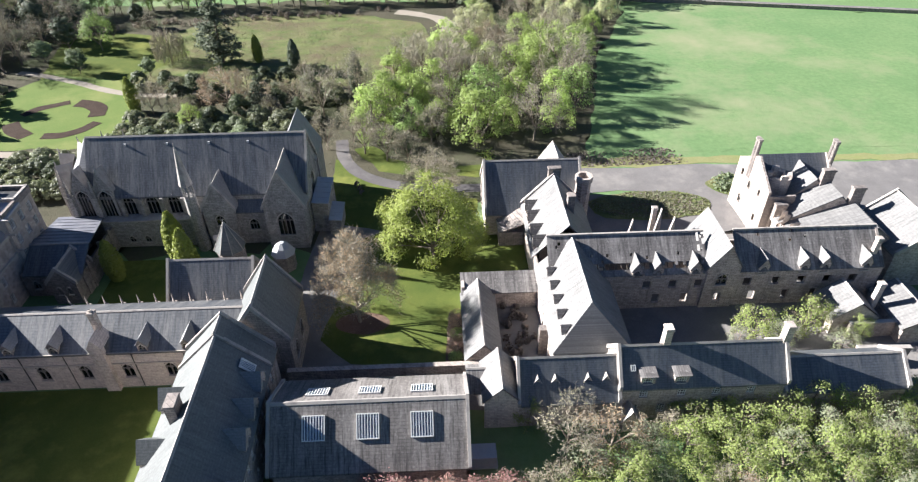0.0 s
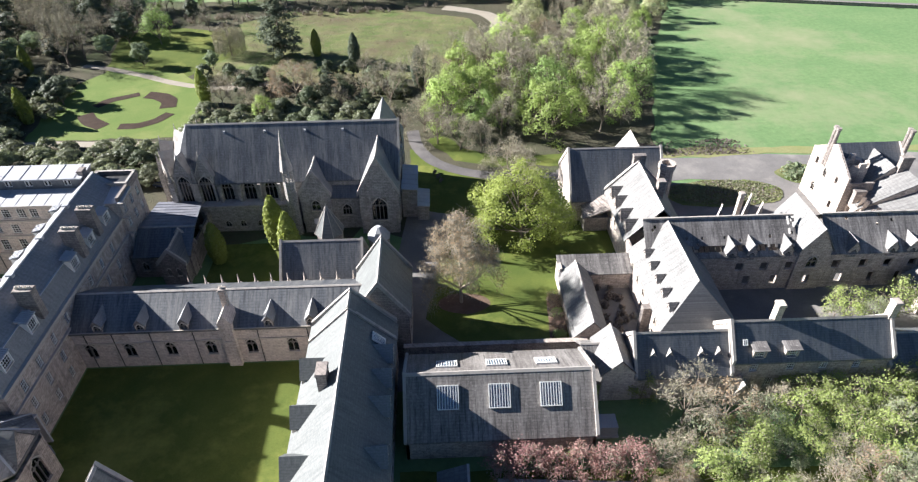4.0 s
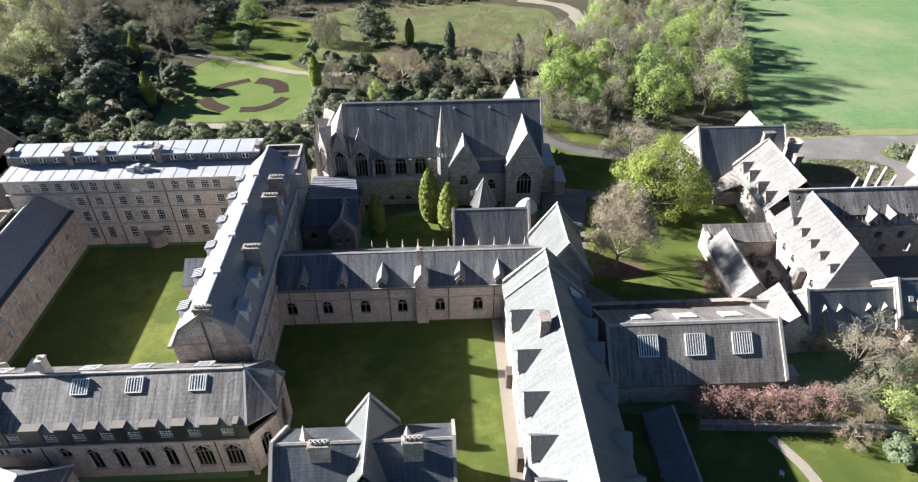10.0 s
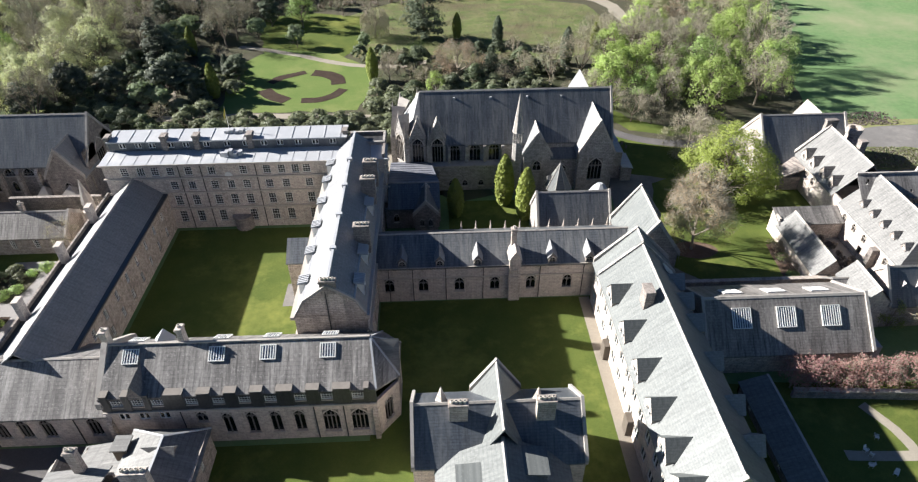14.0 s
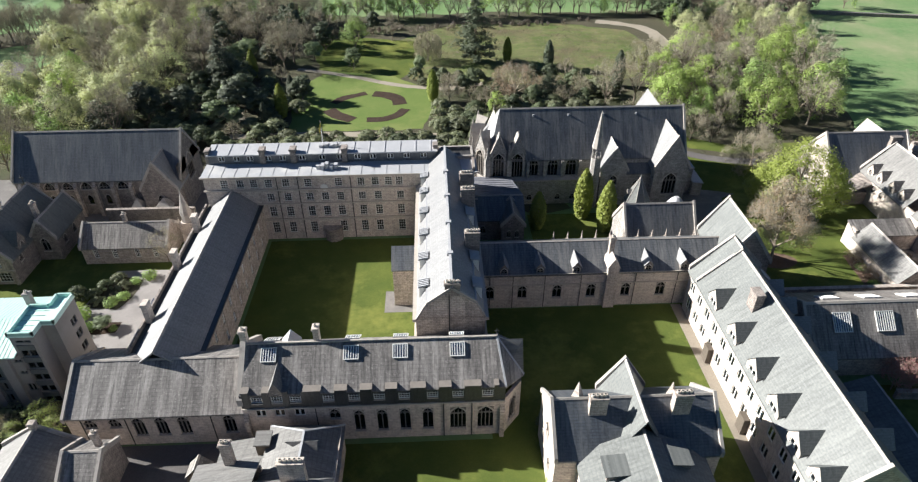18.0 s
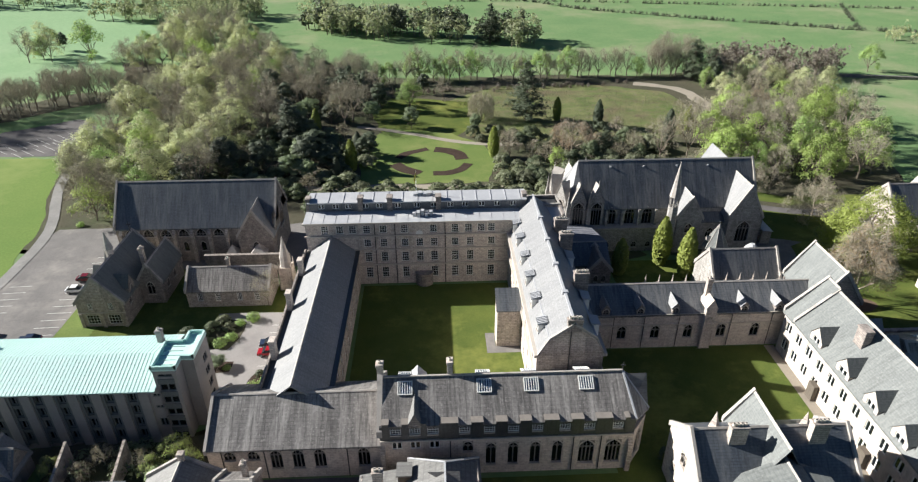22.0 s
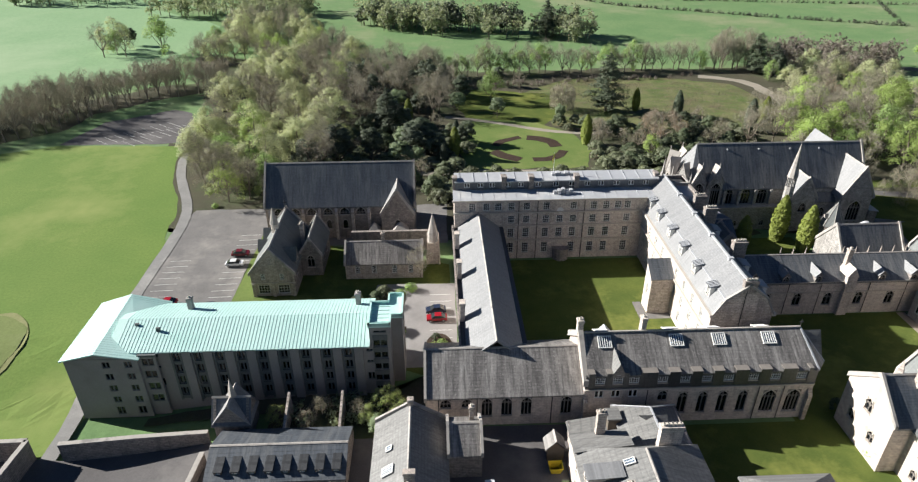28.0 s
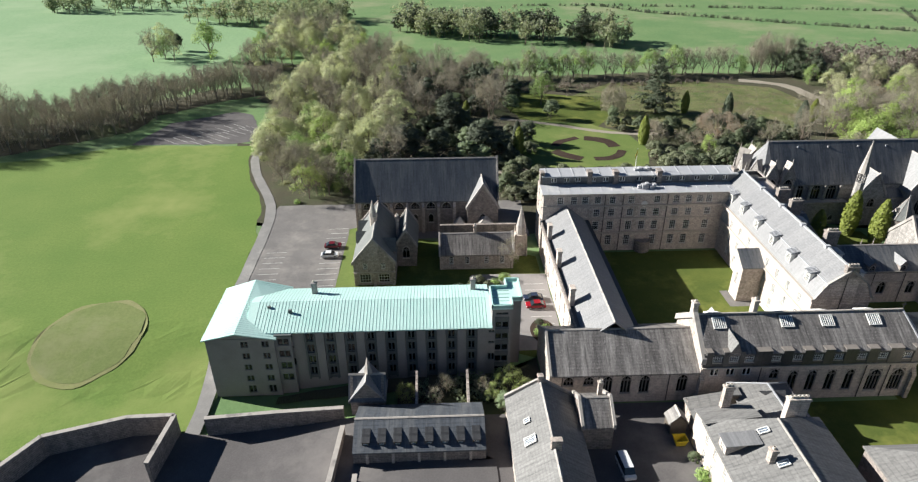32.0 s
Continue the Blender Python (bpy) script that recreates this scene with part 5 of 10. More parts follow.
    dormer(h, -105.5, 38.8, 10.0, "S", 2.1, 0.5, 2.7, 3.0, sl, SLATE_OLD_Y, STONE_DARK, "casement", (0.7, 0.3))
    dormer(h, -105.2, 50.4, 9.3, "N", 2.4, 0.9, 2.3, 3.0, sl, LEAD, STONE_DARK, "casement", (1.0, 0.8))
    for u in (0.3, 36.9):
        x = M + u - o.x
        b = bmesh.new()
        box(b, x - 0.35, x + 0.35, 38.3 - o.y, 39.0 - o.y, 0, 5.2)
        solid(b, [(x - 0.35, 38.3 - o.y, 5.2), (x + 0.35, 38.3 - o.y, 5.2), (x + 0.35, 39.0 - o.y, 6.4), (x - 0.35, 39.0 - o.y, 6.4)], (0, 0.01, -0.4))
        part("buttress", b, STONE, h)
    b = bmesh.new()
    cone(b, E0 - o.x, 45.2 - o.y, 14.0, 15.6, 0.06, 0.04, 6), box(b, E0 - 0.35 - o.x, E0 + 0.35 - o.x, 45.14 - o.y, 45.26 - o.y, 15.0, 15.12)
    part("finial", b, IRON, h)
    for x in (-133.9, -127.7, -115.6, -100.4, -82.2, -78.1):
        b = bmesh.new()
        cone(b, x - o.x, 38.86 - o.y if x > M else 39.3 - o.y, 0.1, 7.3 if x > M else 6.3, 0.08, 0.08, 6)
        part("drainpipe", b, IRON, h)
    # passage roof between the block and the court
    b = bmesh.new()
    solid(b, [(M - o.x, 51.6 - o.y, 6.6), (E0 - o.x, 51.6 - o.y, 6.6), (E0 - o.x, 53.6 - o.y, 6.0), (M - o.x, 53.6 - o.y, 6.0)], (0, 0, -0.25))
    box(b, M - o.x, E0 - o.x, 53.2 - o.y, 53.5 - o.y, 0, 5.9)
    part("lean_to", b, LEAD, h)


main_block()
west_wing()
mid_wing()
refectory()


def cloister_range():
    h = thing("cloister_range", -52, 71, 0, "two-storey gothic cloister range with dormers and slate roof", "college building")
    xs = (-70.7, -64.2, -57.6, -44.6, -38.1)
    wall(h, (-75.2, 67.3), (-29.5, 67.3), 0, 8.0, STONE_ROSE, [(x + 75.2, 3.7, 1.65, 3.0, "gothic2") for x in (-73.2, -67.2, -60.8, -54.5, -48.1, -41.6, -35.2)])
    wall(h, (-29.5, 77.8), (-75.2, 77.8), 0, 8.0, STONE)
    roof(h, -75.2, -29.5, 67.3, 77.8, 8.0, 11.3, "x", SLATE_WORN, over=0.3)
    for x in xs:
        dormer(h, x, 67.2, 7.2, "S", 1.35, 2.2, 3.1, 2.8, 0.63, SLATE_Y, STONE_DARK, "gothic2", (1.1, 1.8))
    o = h.location
    b = bmesh.new()
    box(b, -52.1 - o.x, -50.1 - o.x, 66.5 - o.y, 67.4 - o.y, 0, 9.2)
    solid(b, [(-52.3 - o.x, 66.5 - o.y, 9.2), (-49.9 - o.x, 66.5 - o.y, 9.2), (-51.1 - o.x, 66.5 - o.y, 11.2)], (0, 3.5, 0))
    part("porch", b, STONE_ROSE, h, "projecting gabled stone porch bay")
    chimney(h, -51.2, 69.6, 9, 14.0, 0.9, 0.9, 1, STONE)
    put_window(h, "gothic2", 0.9, 1.5, Matrix.Translation((-51.1 - o.x, 66.46 - o.y, 6.5)))
    b = bmesh.new()
    box(b, -75.5 - o.x, -29.5 - o.x, 67.1 - o.y, 67.35 - o.y, 5.3, 5.5), box(b, -75.5 - o.x, -29.5 - o.x, 67.0 - o.y, 67.3 - o.y, 7.65, 7.9)
    part("string_course", b, TRIM, h)
    for x in (-73.2, -69.0, -63.2, -56.6, -46.6, -38.9, -33.0):
        b = bmesh.new()
        cone(b, x - o.x, 67.18 - o.y, 0.1, 7.6, 0.07, 0.07, 6)
        part("drainpipe", b, IRON, h)
    for i in range(12):
        b = bmesh.new()
        x = -60.0 + i * 2.75
        cone(b, x - o.x, 78.2 - o.y, 7.6, 9.6, 0.22, 0.02, 4), box(b, x - 0.35 - o.x, x + 0.35 - o.x, 77.8 - o.y, 78.6 - o.y, 0, 7.6)
        part("buttress", b, STONE, h)


def gabled(name, label, x0, x1, y0, y1, ze, zr, axis, mat, rmat, ends=(), sides=(), coped=True, base=0.0, category="college building", over=0.3, hips=(0, 0), gables=(True, True)):
    """A simple gabled range: ends and sides hold openings by compass letter."""
    h = thing(name, (x0 + x1) / 2, (y0 + y1) / 2, base, label, category)
    op = dict(sides)
    op.update(dict(ends))
    g = zr - ze
    wall(h, (x0, y0), (x1, y0), base, ze, mat, op.get("S", ()), gable=g if axis == "y" and gables[0] and not hips[0] else None)
    wall(h, (x1, y0), (x1, y1), base, ze, mat, op.get("E", ()), gable=g if axis == "x" and gables[1] and not hips[1] else None)
    wall(h, (x1, y1), (x0, y1), base, ze, mat, op.get("N", ()), gable=g if axis == "y" and gables[1] and not hips[1] else None)
    wall(h, (x0, y1), (x0, y0), base, ze, mat, op.get("W", ()), gable=g if axis == "x" and gables[0] and not hips[0] else None)
    roof(h, x0, x1, y0, y1, ze, zr, axis, rmat, over, *hips)
    if coped:
        for i, at in enumerate((x0, x1) if axis == "x" else (y0, y1)):
            if not hips[i] and gables[i]:
                c, half = ((y0 + y1) / 2, (y1 - y0) / 2 + 0.35) if axis == "x" else ((x0 + x1) / 2, (x1 - x0) / 2 + 0.35)
                parapet_gable(h, axis, at, c, half, ze, zr)
    return h


def east_wing():
    h = thing("east_wing", -31.5, 40, 0, "long three-storey gothic stone wing with gabled dormers", "college building")
    wd = (56.1, 48.1, 40.7, 34.0, 27.9, 22.6)
    ed = (58.8, 54.3, 49.6, 42.0, 34.4, 28.2)
    ys = [64.5 - 2.15 * i for i in range(20)]
    wall(h, (-37.3, 66.0), (-37.3, 20.4), 0, 9.2, STONE_ROSE, [(66.0 - y, z, 1.75, 2.1, "casement") for y in [63.9 - 3.5 * i for i in range(12)] for z in (6.3, 2.6)])
    wall(h, (-25.0, 20.4), (-25.0, 66.0), 0, 9.2, STONE, [(y - 20.4, z, 0.95, 1.5, "sash") for y in ys[1:] for z in (6.6, 2.8)])
    wall(h, (-37.3, 20.4), (-25.0, 20.4), 0, 9.2, STONE, [(3.2, 6.4, 1.4, 2.0, "sash"), (9.1, 6.4, 1.4, 2.0, "sash"), (6.15, 6.4, 1.4, 2.0, "sash")], gable=6.2)
    wall(h, (-25.0, 66.0), (-37.3, 66.0), 0, 9.2, STONE, gable=6.2)
    roof(h, -37.3, -25.0, 20.4, 62.6, 9.2, 15.4, "y", SLATE_EAST, over=0.4)
    roof(h, -37.3, -25.0, 62.6, 66.2, 9.2, 15.9, "y", SLATE_EAST, over=0.5, name="end_roof")
    parapet_gable(h, "y", 20.4, -31.15, 6.5, 8.9, 15.4, wide=0.5), parapet_gable(h, "y", 62.6, -31.15, 6.5, 8.9, 15.4, wide=0.5), parapet_gable(h, "y", 66.2, -31.15, 6.5, 9.2, 15.8, wide=0.5)
    for y in wd:
        dormer(h, -37.35, y, 8.2, "W", 3.4, 2.3, 4.3, 4.0, 1.0, SLATE_EAST, STONE_ROSE, "casement", (1.9, 2.0))
    # Paler slate colours these dormers lighter than the shaded slope behind.
    for y in ed:
        dormer(h, -24.95, y, 8.2, "E", 3.0, 1.9, 3.7, 4.0, 1.0, SLATE_Y, STONE, "gothic2", (1.2, 1.4))
    chimney(h, -33.4, 51.2, 12, 15.9, 1.3, 2.2, 0)
    skylight(h, on_slope(h, -27.0, 60.2, 11.45, 1, 0, 1.0), 1.6, 2.4, 6)
    for y in (52.5, 38.0):
        b = bmesh.new()
        o = h.location
        box(b, -38.2 - o.x, -37.25 - o.x, y - 0.9 - o.y, y + 0.9 - o.y, 0, 3.2)
        part("porch", b, WOOD_DARK, h)


def east_hall():
    x0, x1, y0, y1, ym, zs, zn, zr = -23.2, 3.0, 48.0, 61.5, 54.4, 4.6, 6.4, 10.5
    h = thing("exhibition_hall", -10.1, 54.75, 0, "low stone hall with old slate roof and three barred rooflights", "college building")
    o = h.location
    wall(h, (x0, y0), (x1, y0), 0, zs, STONE), wall(h, (x1, y1), (x0, y1), 0, zn, STONE)
    for x, dx in ((x0, 0.45), (x1, -0.45)):
        b = bmesh.new()
        solid(b, [(x - o.x, y0 - o.y, 0), (x - o.x, y1 - o.y, 0), (x - o.x, y1 - o.y, zn), (x - o.x, ym - o.y, zr), (x - o.x, y0 - o.y, zs)], (dx, 0, 0))
        part("gable_wall", b, STONE, h)
    for pts in ([(x0, y0 - 0.4, zs - 0.35), (x1, y0 - 0.4, zs - 0.35), (x1, ym, zr), (x0, ym, zr)], [(x1, y1 + 0.4, zn - 0.22), (x0, y1 + 0.4, zn - 0.22), (x0, ym, zr), (x1, ym, zr)]):
        b = bmesh.new()
        solid(b, [(x - o.x, y - o.y, z) for x, y, z in pts], (0, 0, -0.28))
        part("roof", b, SLATE_BROWN, h)
    for x in (x0, x1):
        b = bmesh.new()
        solid(b, [(x - 0.22 - o.x, y0 - 0.5 - o.y, zs + 0.05), (x + 0.22 - o.x, y0 - 0.5 - o.y, zs + 0.05), (x + 0.22 - o.x, ym - o.y, zr + 0.35), (x - 0.22 - o.x, ym - o.y, zr + 0.35)], (0, 0, -0.5))
        solid(b, [(x - 0.22 - o.x, y1 + 0.5 - o.y, zn + 0.1), (x + 0.22 - o.x, y1 + 0.5 - o.y, zn + 0.1), (x + 0.22 - o.x, ym - o.y, zr + 0.35), (x - 0.22 - o.x, ym - o.y, zr + 0.35)], (0, 0, -0.5))
        part("gable_coping", b, COPING, h)
    sl, sn = (zr - zs) / (ym - y0), (zr - zn) / (y1 - ym)
    for x in (-17.3, -10.2, -3.1):
        skylight(h, on_slope(h, x, 51.9, zr - (ym - 51.9) * sl + 0.06, 0, -1, sl), 3.0, 3.3, 8)
        skylight(h, on_slope(h, x, 57.2, zr - (57.2 - ym) * sn + 0.06, 0, 1, sn), 3.0, 2.6, 8)
    b = bmesh.new()
    for s_, k in ((-1, sl), (1, sn)):
        solid(b, [(-13.1, ym - o.y, zr + 0.1), (13.1, ym - o.y, zr + 0.1), (13.1, ym + s_ * 0.3 - o.y, zr + 0.1 - 0.3 * k), (-13.1, ym + s_ * 0.3 - o.y, zr + 0.1 - 0.3 * k)], (0, 0, -0.1))
    part("ridge", b, COPING, h)
    w = thing("garden_wall", -9, 66.4, 0, "tall stone garden wall beside the lawn", "wall", kind="structure")
    b = bmesh.new()
    box(b, -15, 14.5, -0.3, 0.3, 0, 3.2), box(b, -15, 14.5, -0.42, 0.42, 3.2, 3.4)
    part("wall", b, STONE, w)


def chapel():
    h = thing("chapel", -45, 112, 0, "large gothic stone chapel with slate roof, apse and transepts", "chapel")
    o = h.location
    wall(h, (-66.0, 105.6), (-25.6, 105.6), 0, 11.0, STONE_GREY, [(x + 66.0, 8.6, 2.3, 4.4, "gothic") for x in (-60.2, -55.7, -51.5)] + [(30.2, 7.0, 1.4, 3.0, "gothic2")])
    wall(h, (-25.6, 105.6), (-25.6, 119.2), 0, 11.0, STONE_GREY, [(6.8, 8.0, 3.4, 6.5, "gothic4")], gable=9.2)
    wall(h, (-25.6, 119.2), (-66.0, 119.2), 0, 11.0, STONE_GREY, [(40.4 - (x + 66), 7.6, 2.0, 4.6, "gothic") for x in (-59.6, -55.6, -51.6, -44, -39)])
    roof(h, -67.6, -25.6, 105.6, 119.2, 11.0, 20.2, "x", SLATE_WORN, over=0.3)
    parapet_gable(h, "x", -25.4, 112.4, 7.1, 10.8, 20.2)
    # the apse: five sides, with a gablet over each window
    ring = [(-66.0, 105.6), (-70.4, 105.9), (-73.2, 109.6), (-73.2, 115.2), (-70.4, 118.9), (-66.0, 119.2)]
    for i in range(5):
        p, q = ring[i + 1], ring[i]
        ln = math.hypot(p[0] - q[0], p[1] - q[1])
        wall(h, p, q, 0, 10.8, STONE_GREY, thick=0.4)
    b = bmesh.new()
    for i in range(5):
        p, q = ring[i], ring[i + 1]
        solid(b, [(p[0] - o.x, p[1] - o.y, 10.8), (q[0] - o.x, q[1] - o.y, 10.8), (-67.6 - o.x, 0.4, 20.2)], (0, 0, -0.3))
    part("apse_roof", b, SLATE_Y, h)
    for i in range(6):
        b = bmesh.new()
        x, y = ring[i]
        c = Vector((x + 68.0, y - 112.4)).normalized()
        x, y = x + c.x * 0.7, y + c.y * 0.7
        box(b, x - 0.5 - o.x, x + 0.5 - o.x, y - 0.5 - o.y, y + 0.5 - o.y, 0, 11.2)
        cone(b, x - o.x, y - o.y, 11.2, 15.6, 0.5, 0.03, 4, turn=math.pi / 4)
        part("buttress", b, STONE_GREY, h)
    bays = [(ring[k], ring[k + 1]) for k in range(5)] + [((-61.9, 105.6), (-66.0, 105.6)), ((-66.0, 119.2), (-61.9, 119.2))]
    for p, q in bays:
        mx, my = (p[0] + q[0]) / 2, (p[1] + q[1]) / 2
        c = Vector((q[1] - p[1], p[0] - q[0])).normalized()
        if (mx + 66.0) * c.x + (my - 112.4) * c.y < 0:
            c = -c
        t = Vector((-c.y, c.x))
        hw = 1.7
        a0, a1 = Vector((mx, my)) + c * 0.5 + t * hw, Vector((mx, my)) + c * 0.5 - t * hw
        gb = wall(h, tuple(a1), tuple(a0), 0, 12.4, STONE_GREY, [(hw, 9.2, 2.4, 6.4, "gothic4")], gable=4.2, name="gablet", label="tall gabled window bay")
        b = bmesh.new()
        back = Vector((mx, my)) - c * 2.4
        for s, e in ((1, a0), (-1, a1)):
            e2 = e + t * s * 0.18
            solid(b, [(mx + c.x * 0.62 - o.x, my + c.y * 0.62 - o.y, 16.9), (e2.x + c.x * 0.15 - o.x, e2.y + c.y * 0.15 - o.y, 12.3), (e2.x - c.x * 1.2 - o.x, e2.y - c.y * 1.2 - o.y, 12.3), (back.x - o.x, back.y - o.y, 16.6)], (0, 0, -0.2))
        part("gablet_roof", b, COPING, gb, "pale stone coping")
        b = bmesh.new()
        cone(b, mx + c.x * 0.4 - o.x, my + c.y * 0.4 - o.y, 16.8, 18.0, 0.16, 0.03, 6)
        part("finial", b, COPING, gb)
    # south transept, side chapel and porch tower with its spire
    for nm, x0, x1, y0, ze, zr, win in (("transept", -33.4, -25.8, 101.4, 10.0, 17.6, (3.0, 5.4, "gothic4", 6.0)), ("side_chapel", -45.2, -39.4, 102.4, 9.4, 14.6, (1.7, 2.4, "gothic2", 6.6))):
        w = wall(h, (x0, y0), (x1, y0), 0, ze, STONE_GREY, [((x1 - x0) / 2, win[3], win[0], win[1], win[2])], gable=zr - ze, name=nm)
        wall(h, (x0, 105.6), (x0, y0), 0, ze, STONE_GREY, name=nm + "_side"), wall(h, (x1, y0), (x1, 105.6), 0, ze, STONE_GREY, name=nm + "_side")
        roof(h, x0, x1, y0, 112.0 if zr > 16 else 108.6, ze, zr, "y", SLATE_Y, over=0.35, name=nm + "_roof")
        parapet_gable(h, "y", y0, (x0 + x1) / 2, (x1 - x0) / 2 + 0.4, ze - 0.3, zr, wide=0.5, rise=0.4)
    wall(h, (-39.4, 103.6), (-33.4, 103.6), 0, 7.6, STONE_GREY, [(3, 4.6, 1.8, 2.6, "gothic")], name="link_wall")
    b = bmesh.new()
    solid(b, [(-39.4 - o.x, 103.3 - o.y, 7.6), (-33.4 - o.x, 103.3 - o.y, 7.6), (-33.4 - o.x, 105.8 - o.y, 9.4), (-39.4 - o.x, 105.8 - o.y, 9.4)], (0, 0, -0.2))
    part("link_roof", b, SLATE_X, h)
    b = bmesh.new()
    cone(b, -46.8 - o.x, 102.4 - o.y, 0, 12.6, 1.25, 1.1, 8, turn=math.pi / 8)
    tw = part("bell_turret", b, STONE_GREY, h, "slim octagonal stone bell turret")
    for i in range(8):
        a = math.pi / 8 + math.pi * i / 4
        b = bmesh.new()
        cone(b, -46.8 - o.x + 0.95 * math.cos(a), 102.4 - o.y + 0.95 * math.sin(a), 12.6, 15.0, 0.16, 0.16, 5)
        part("turret_shaft", b, STONE_GREY, tw)
    b = bmesh.new()
    cone(b, -46.8 - o.x, 102.4 - o.y, 15.0, 23.6, 1.25, 0.04, 8, turn=math.pi / 8)
    part("spire", b, COPING, tw, "tapering stone spire")
    # north gable, east porch and low south aisle
    b = bmesh.new()
    for s in (-1, 1):
        solid(b, [(-29.4 - o.x, 126.4 - o.y, 18.6), (-29.4 + s * 4.2 - o.x, 126.4 - o.y, 11.0), (-29.4 + s * 4.2 - o.x, 117 - o.y, 11.0), (-29.4 - o.x, 113 - o.y, 18.6)], (0, 0, -0.3))
    part("north_transept_roof", b, SLATE_Y, h)
    wall(h, (-25.3, 126.2), (-33.5, 126.2), 0, 11.0, STONE_GREY, gable=7.4, name="north_transept")
    wall(h, (-25.3, 119.2), (-25.3, 126.2), 0, 11.0, STONE_GREY, name="north_transept_side"), wall(h, (-33.5, 126.2), (-33.5, 119.2), 0, 11.0, STONE_GREY, name="north_transept_side")
    # two low lead-roofed blocks against the east end
    for x0, x1, y0, y1, z in ((-25.35, -22.2, 106.8, 116.4, 6.8), (-22.2, -19.8, 105.6, 112.0, 3.4)):
        b = bmesh.new()
        box(b, x0 - o.x, x1 - o.x, y0 - o.y, y1 - o.y, 0, z)
        ep = part("east_porch", b, STONE_GREY, h, "low stone porch with a lead roof")
        b = bmesh.new()
        solid(b, [(x0 - o.x, y0 - 0.2 - o.y, z + 0.45), (x1 + 0.2 - o.x, y0 - 0.2 - o.y, z + 0.1), (x1 + 0.2 - o.x, y1 + 0.2 - o.y, z + 0.1), (x0 - o.x, y1 + 0.2 - o.y, z + 0.45)], (0, 0, -0.12))
        pr = part("porch_roof", b, LEAD, ep, "pale lead sheet roof")
        for k in range(1, 5):
            b = bmesh.new()
            y = y0 + (y1 - y0) * k / 5 - o.y
            solid(b, [(x0 - o.x, y - 0.05, z + 0.52), (x1 + 0.2 - o.x, y - 0.05, z + 0.17), (x1 + 0.2 - o.x, y + 0.05, z + 0.17), (x0 - o.x, y + 0.05, z + 0.52)], (0, 0, -0.08))
            part("lead_roll", b, LEAD, pr)
    # flat-topped south aisle
    wall(h, (-65.6, 103.6), (-47.6, 103.6), 0, 6.2, STONE_GREY, [(u, 1.9, 1.1, 1.5, "gothic2") for u in (4.6, 7.6, 11.2, 14.6)], name="aisle_wall")
    b = bmesh.new()
    box(b, -65.8 - o.x, -47.6 - o.x, 103.35 - o.y, 105.6 - o.y, 6.2, 6.42)
    part("aisle_roof", b, COPING, h, "flat stone and lead aisle roof")
    for x in (-57.6, -53.6, -49.6, -61.4):
        b = bmesh.new()
        box(b, x - 0.3 - o.x, x + 0.3 - o.x, 104.8 - o.y, 105.7 - o.y, 6.42, 10.4)
        part("buttress", b, STONE_GREY, h)
    for x in (-60, -52, -44, -36.5):
        b = bmesh.new()
        box(b, x - 0.2 - o.x, x + 0.2 - o.x, 111.2 - o.y, 111.5 - o.y, 18.3, 19.0)
        part("roof_vent", b, LEAD, h)


cloister_range()
east_wing()
east_hall()
chapel()
gabled("library", "small stone block with a slate roof in the cloister", -45.2, -31.2, 78.6, 89.4, 5.2, 11.8, "x", STONE_GREY, SLATE_WORN)
gabled("cloister_hall", "tall gabled stone hall at the end of the cloister", -31.6, -22.8, 67.0, 78.4, 9.4, 16.2, "y", STONE_DARK, SLATE_EAST,
       (("S", [(4.4, 6.2, 3.0, 5.6, "gothic4")]), ("E", [(3, 4.6, 1.5, 3.2, "gothic2"), (7.5, 4.6, 1.5, 3.2, "gothic2")])))


def limb(verts, faces, p, q, r0, r1, n=4):
    p, q = Vector(p), Vector(q)
    d = (q - p).normalized()
    a = d.orthogonal().normalized()
    b = d.cross(a)
    i0 = len(verts)
    for c, r in ((p, r0), (q, r1)):
        for k in range(n):
            w = 2 * math.pi * k / n
            verts.append(tuple(c + a * math.cos(w) * r + b * math.sin(w) * r))
    for k in range(n):
        faces.append((i0 + k, i0 + (k + 1) % n, i0 + n + (k + 1) % n, i0 + n + k))


def wood_mesh(name, vf, mat):
    me = bpy.data.meshes.new(name)
    me.from_pydata([tuple(v) for v in vf[0]], [], vf[1])
    me.materials.append(mat)
    return me


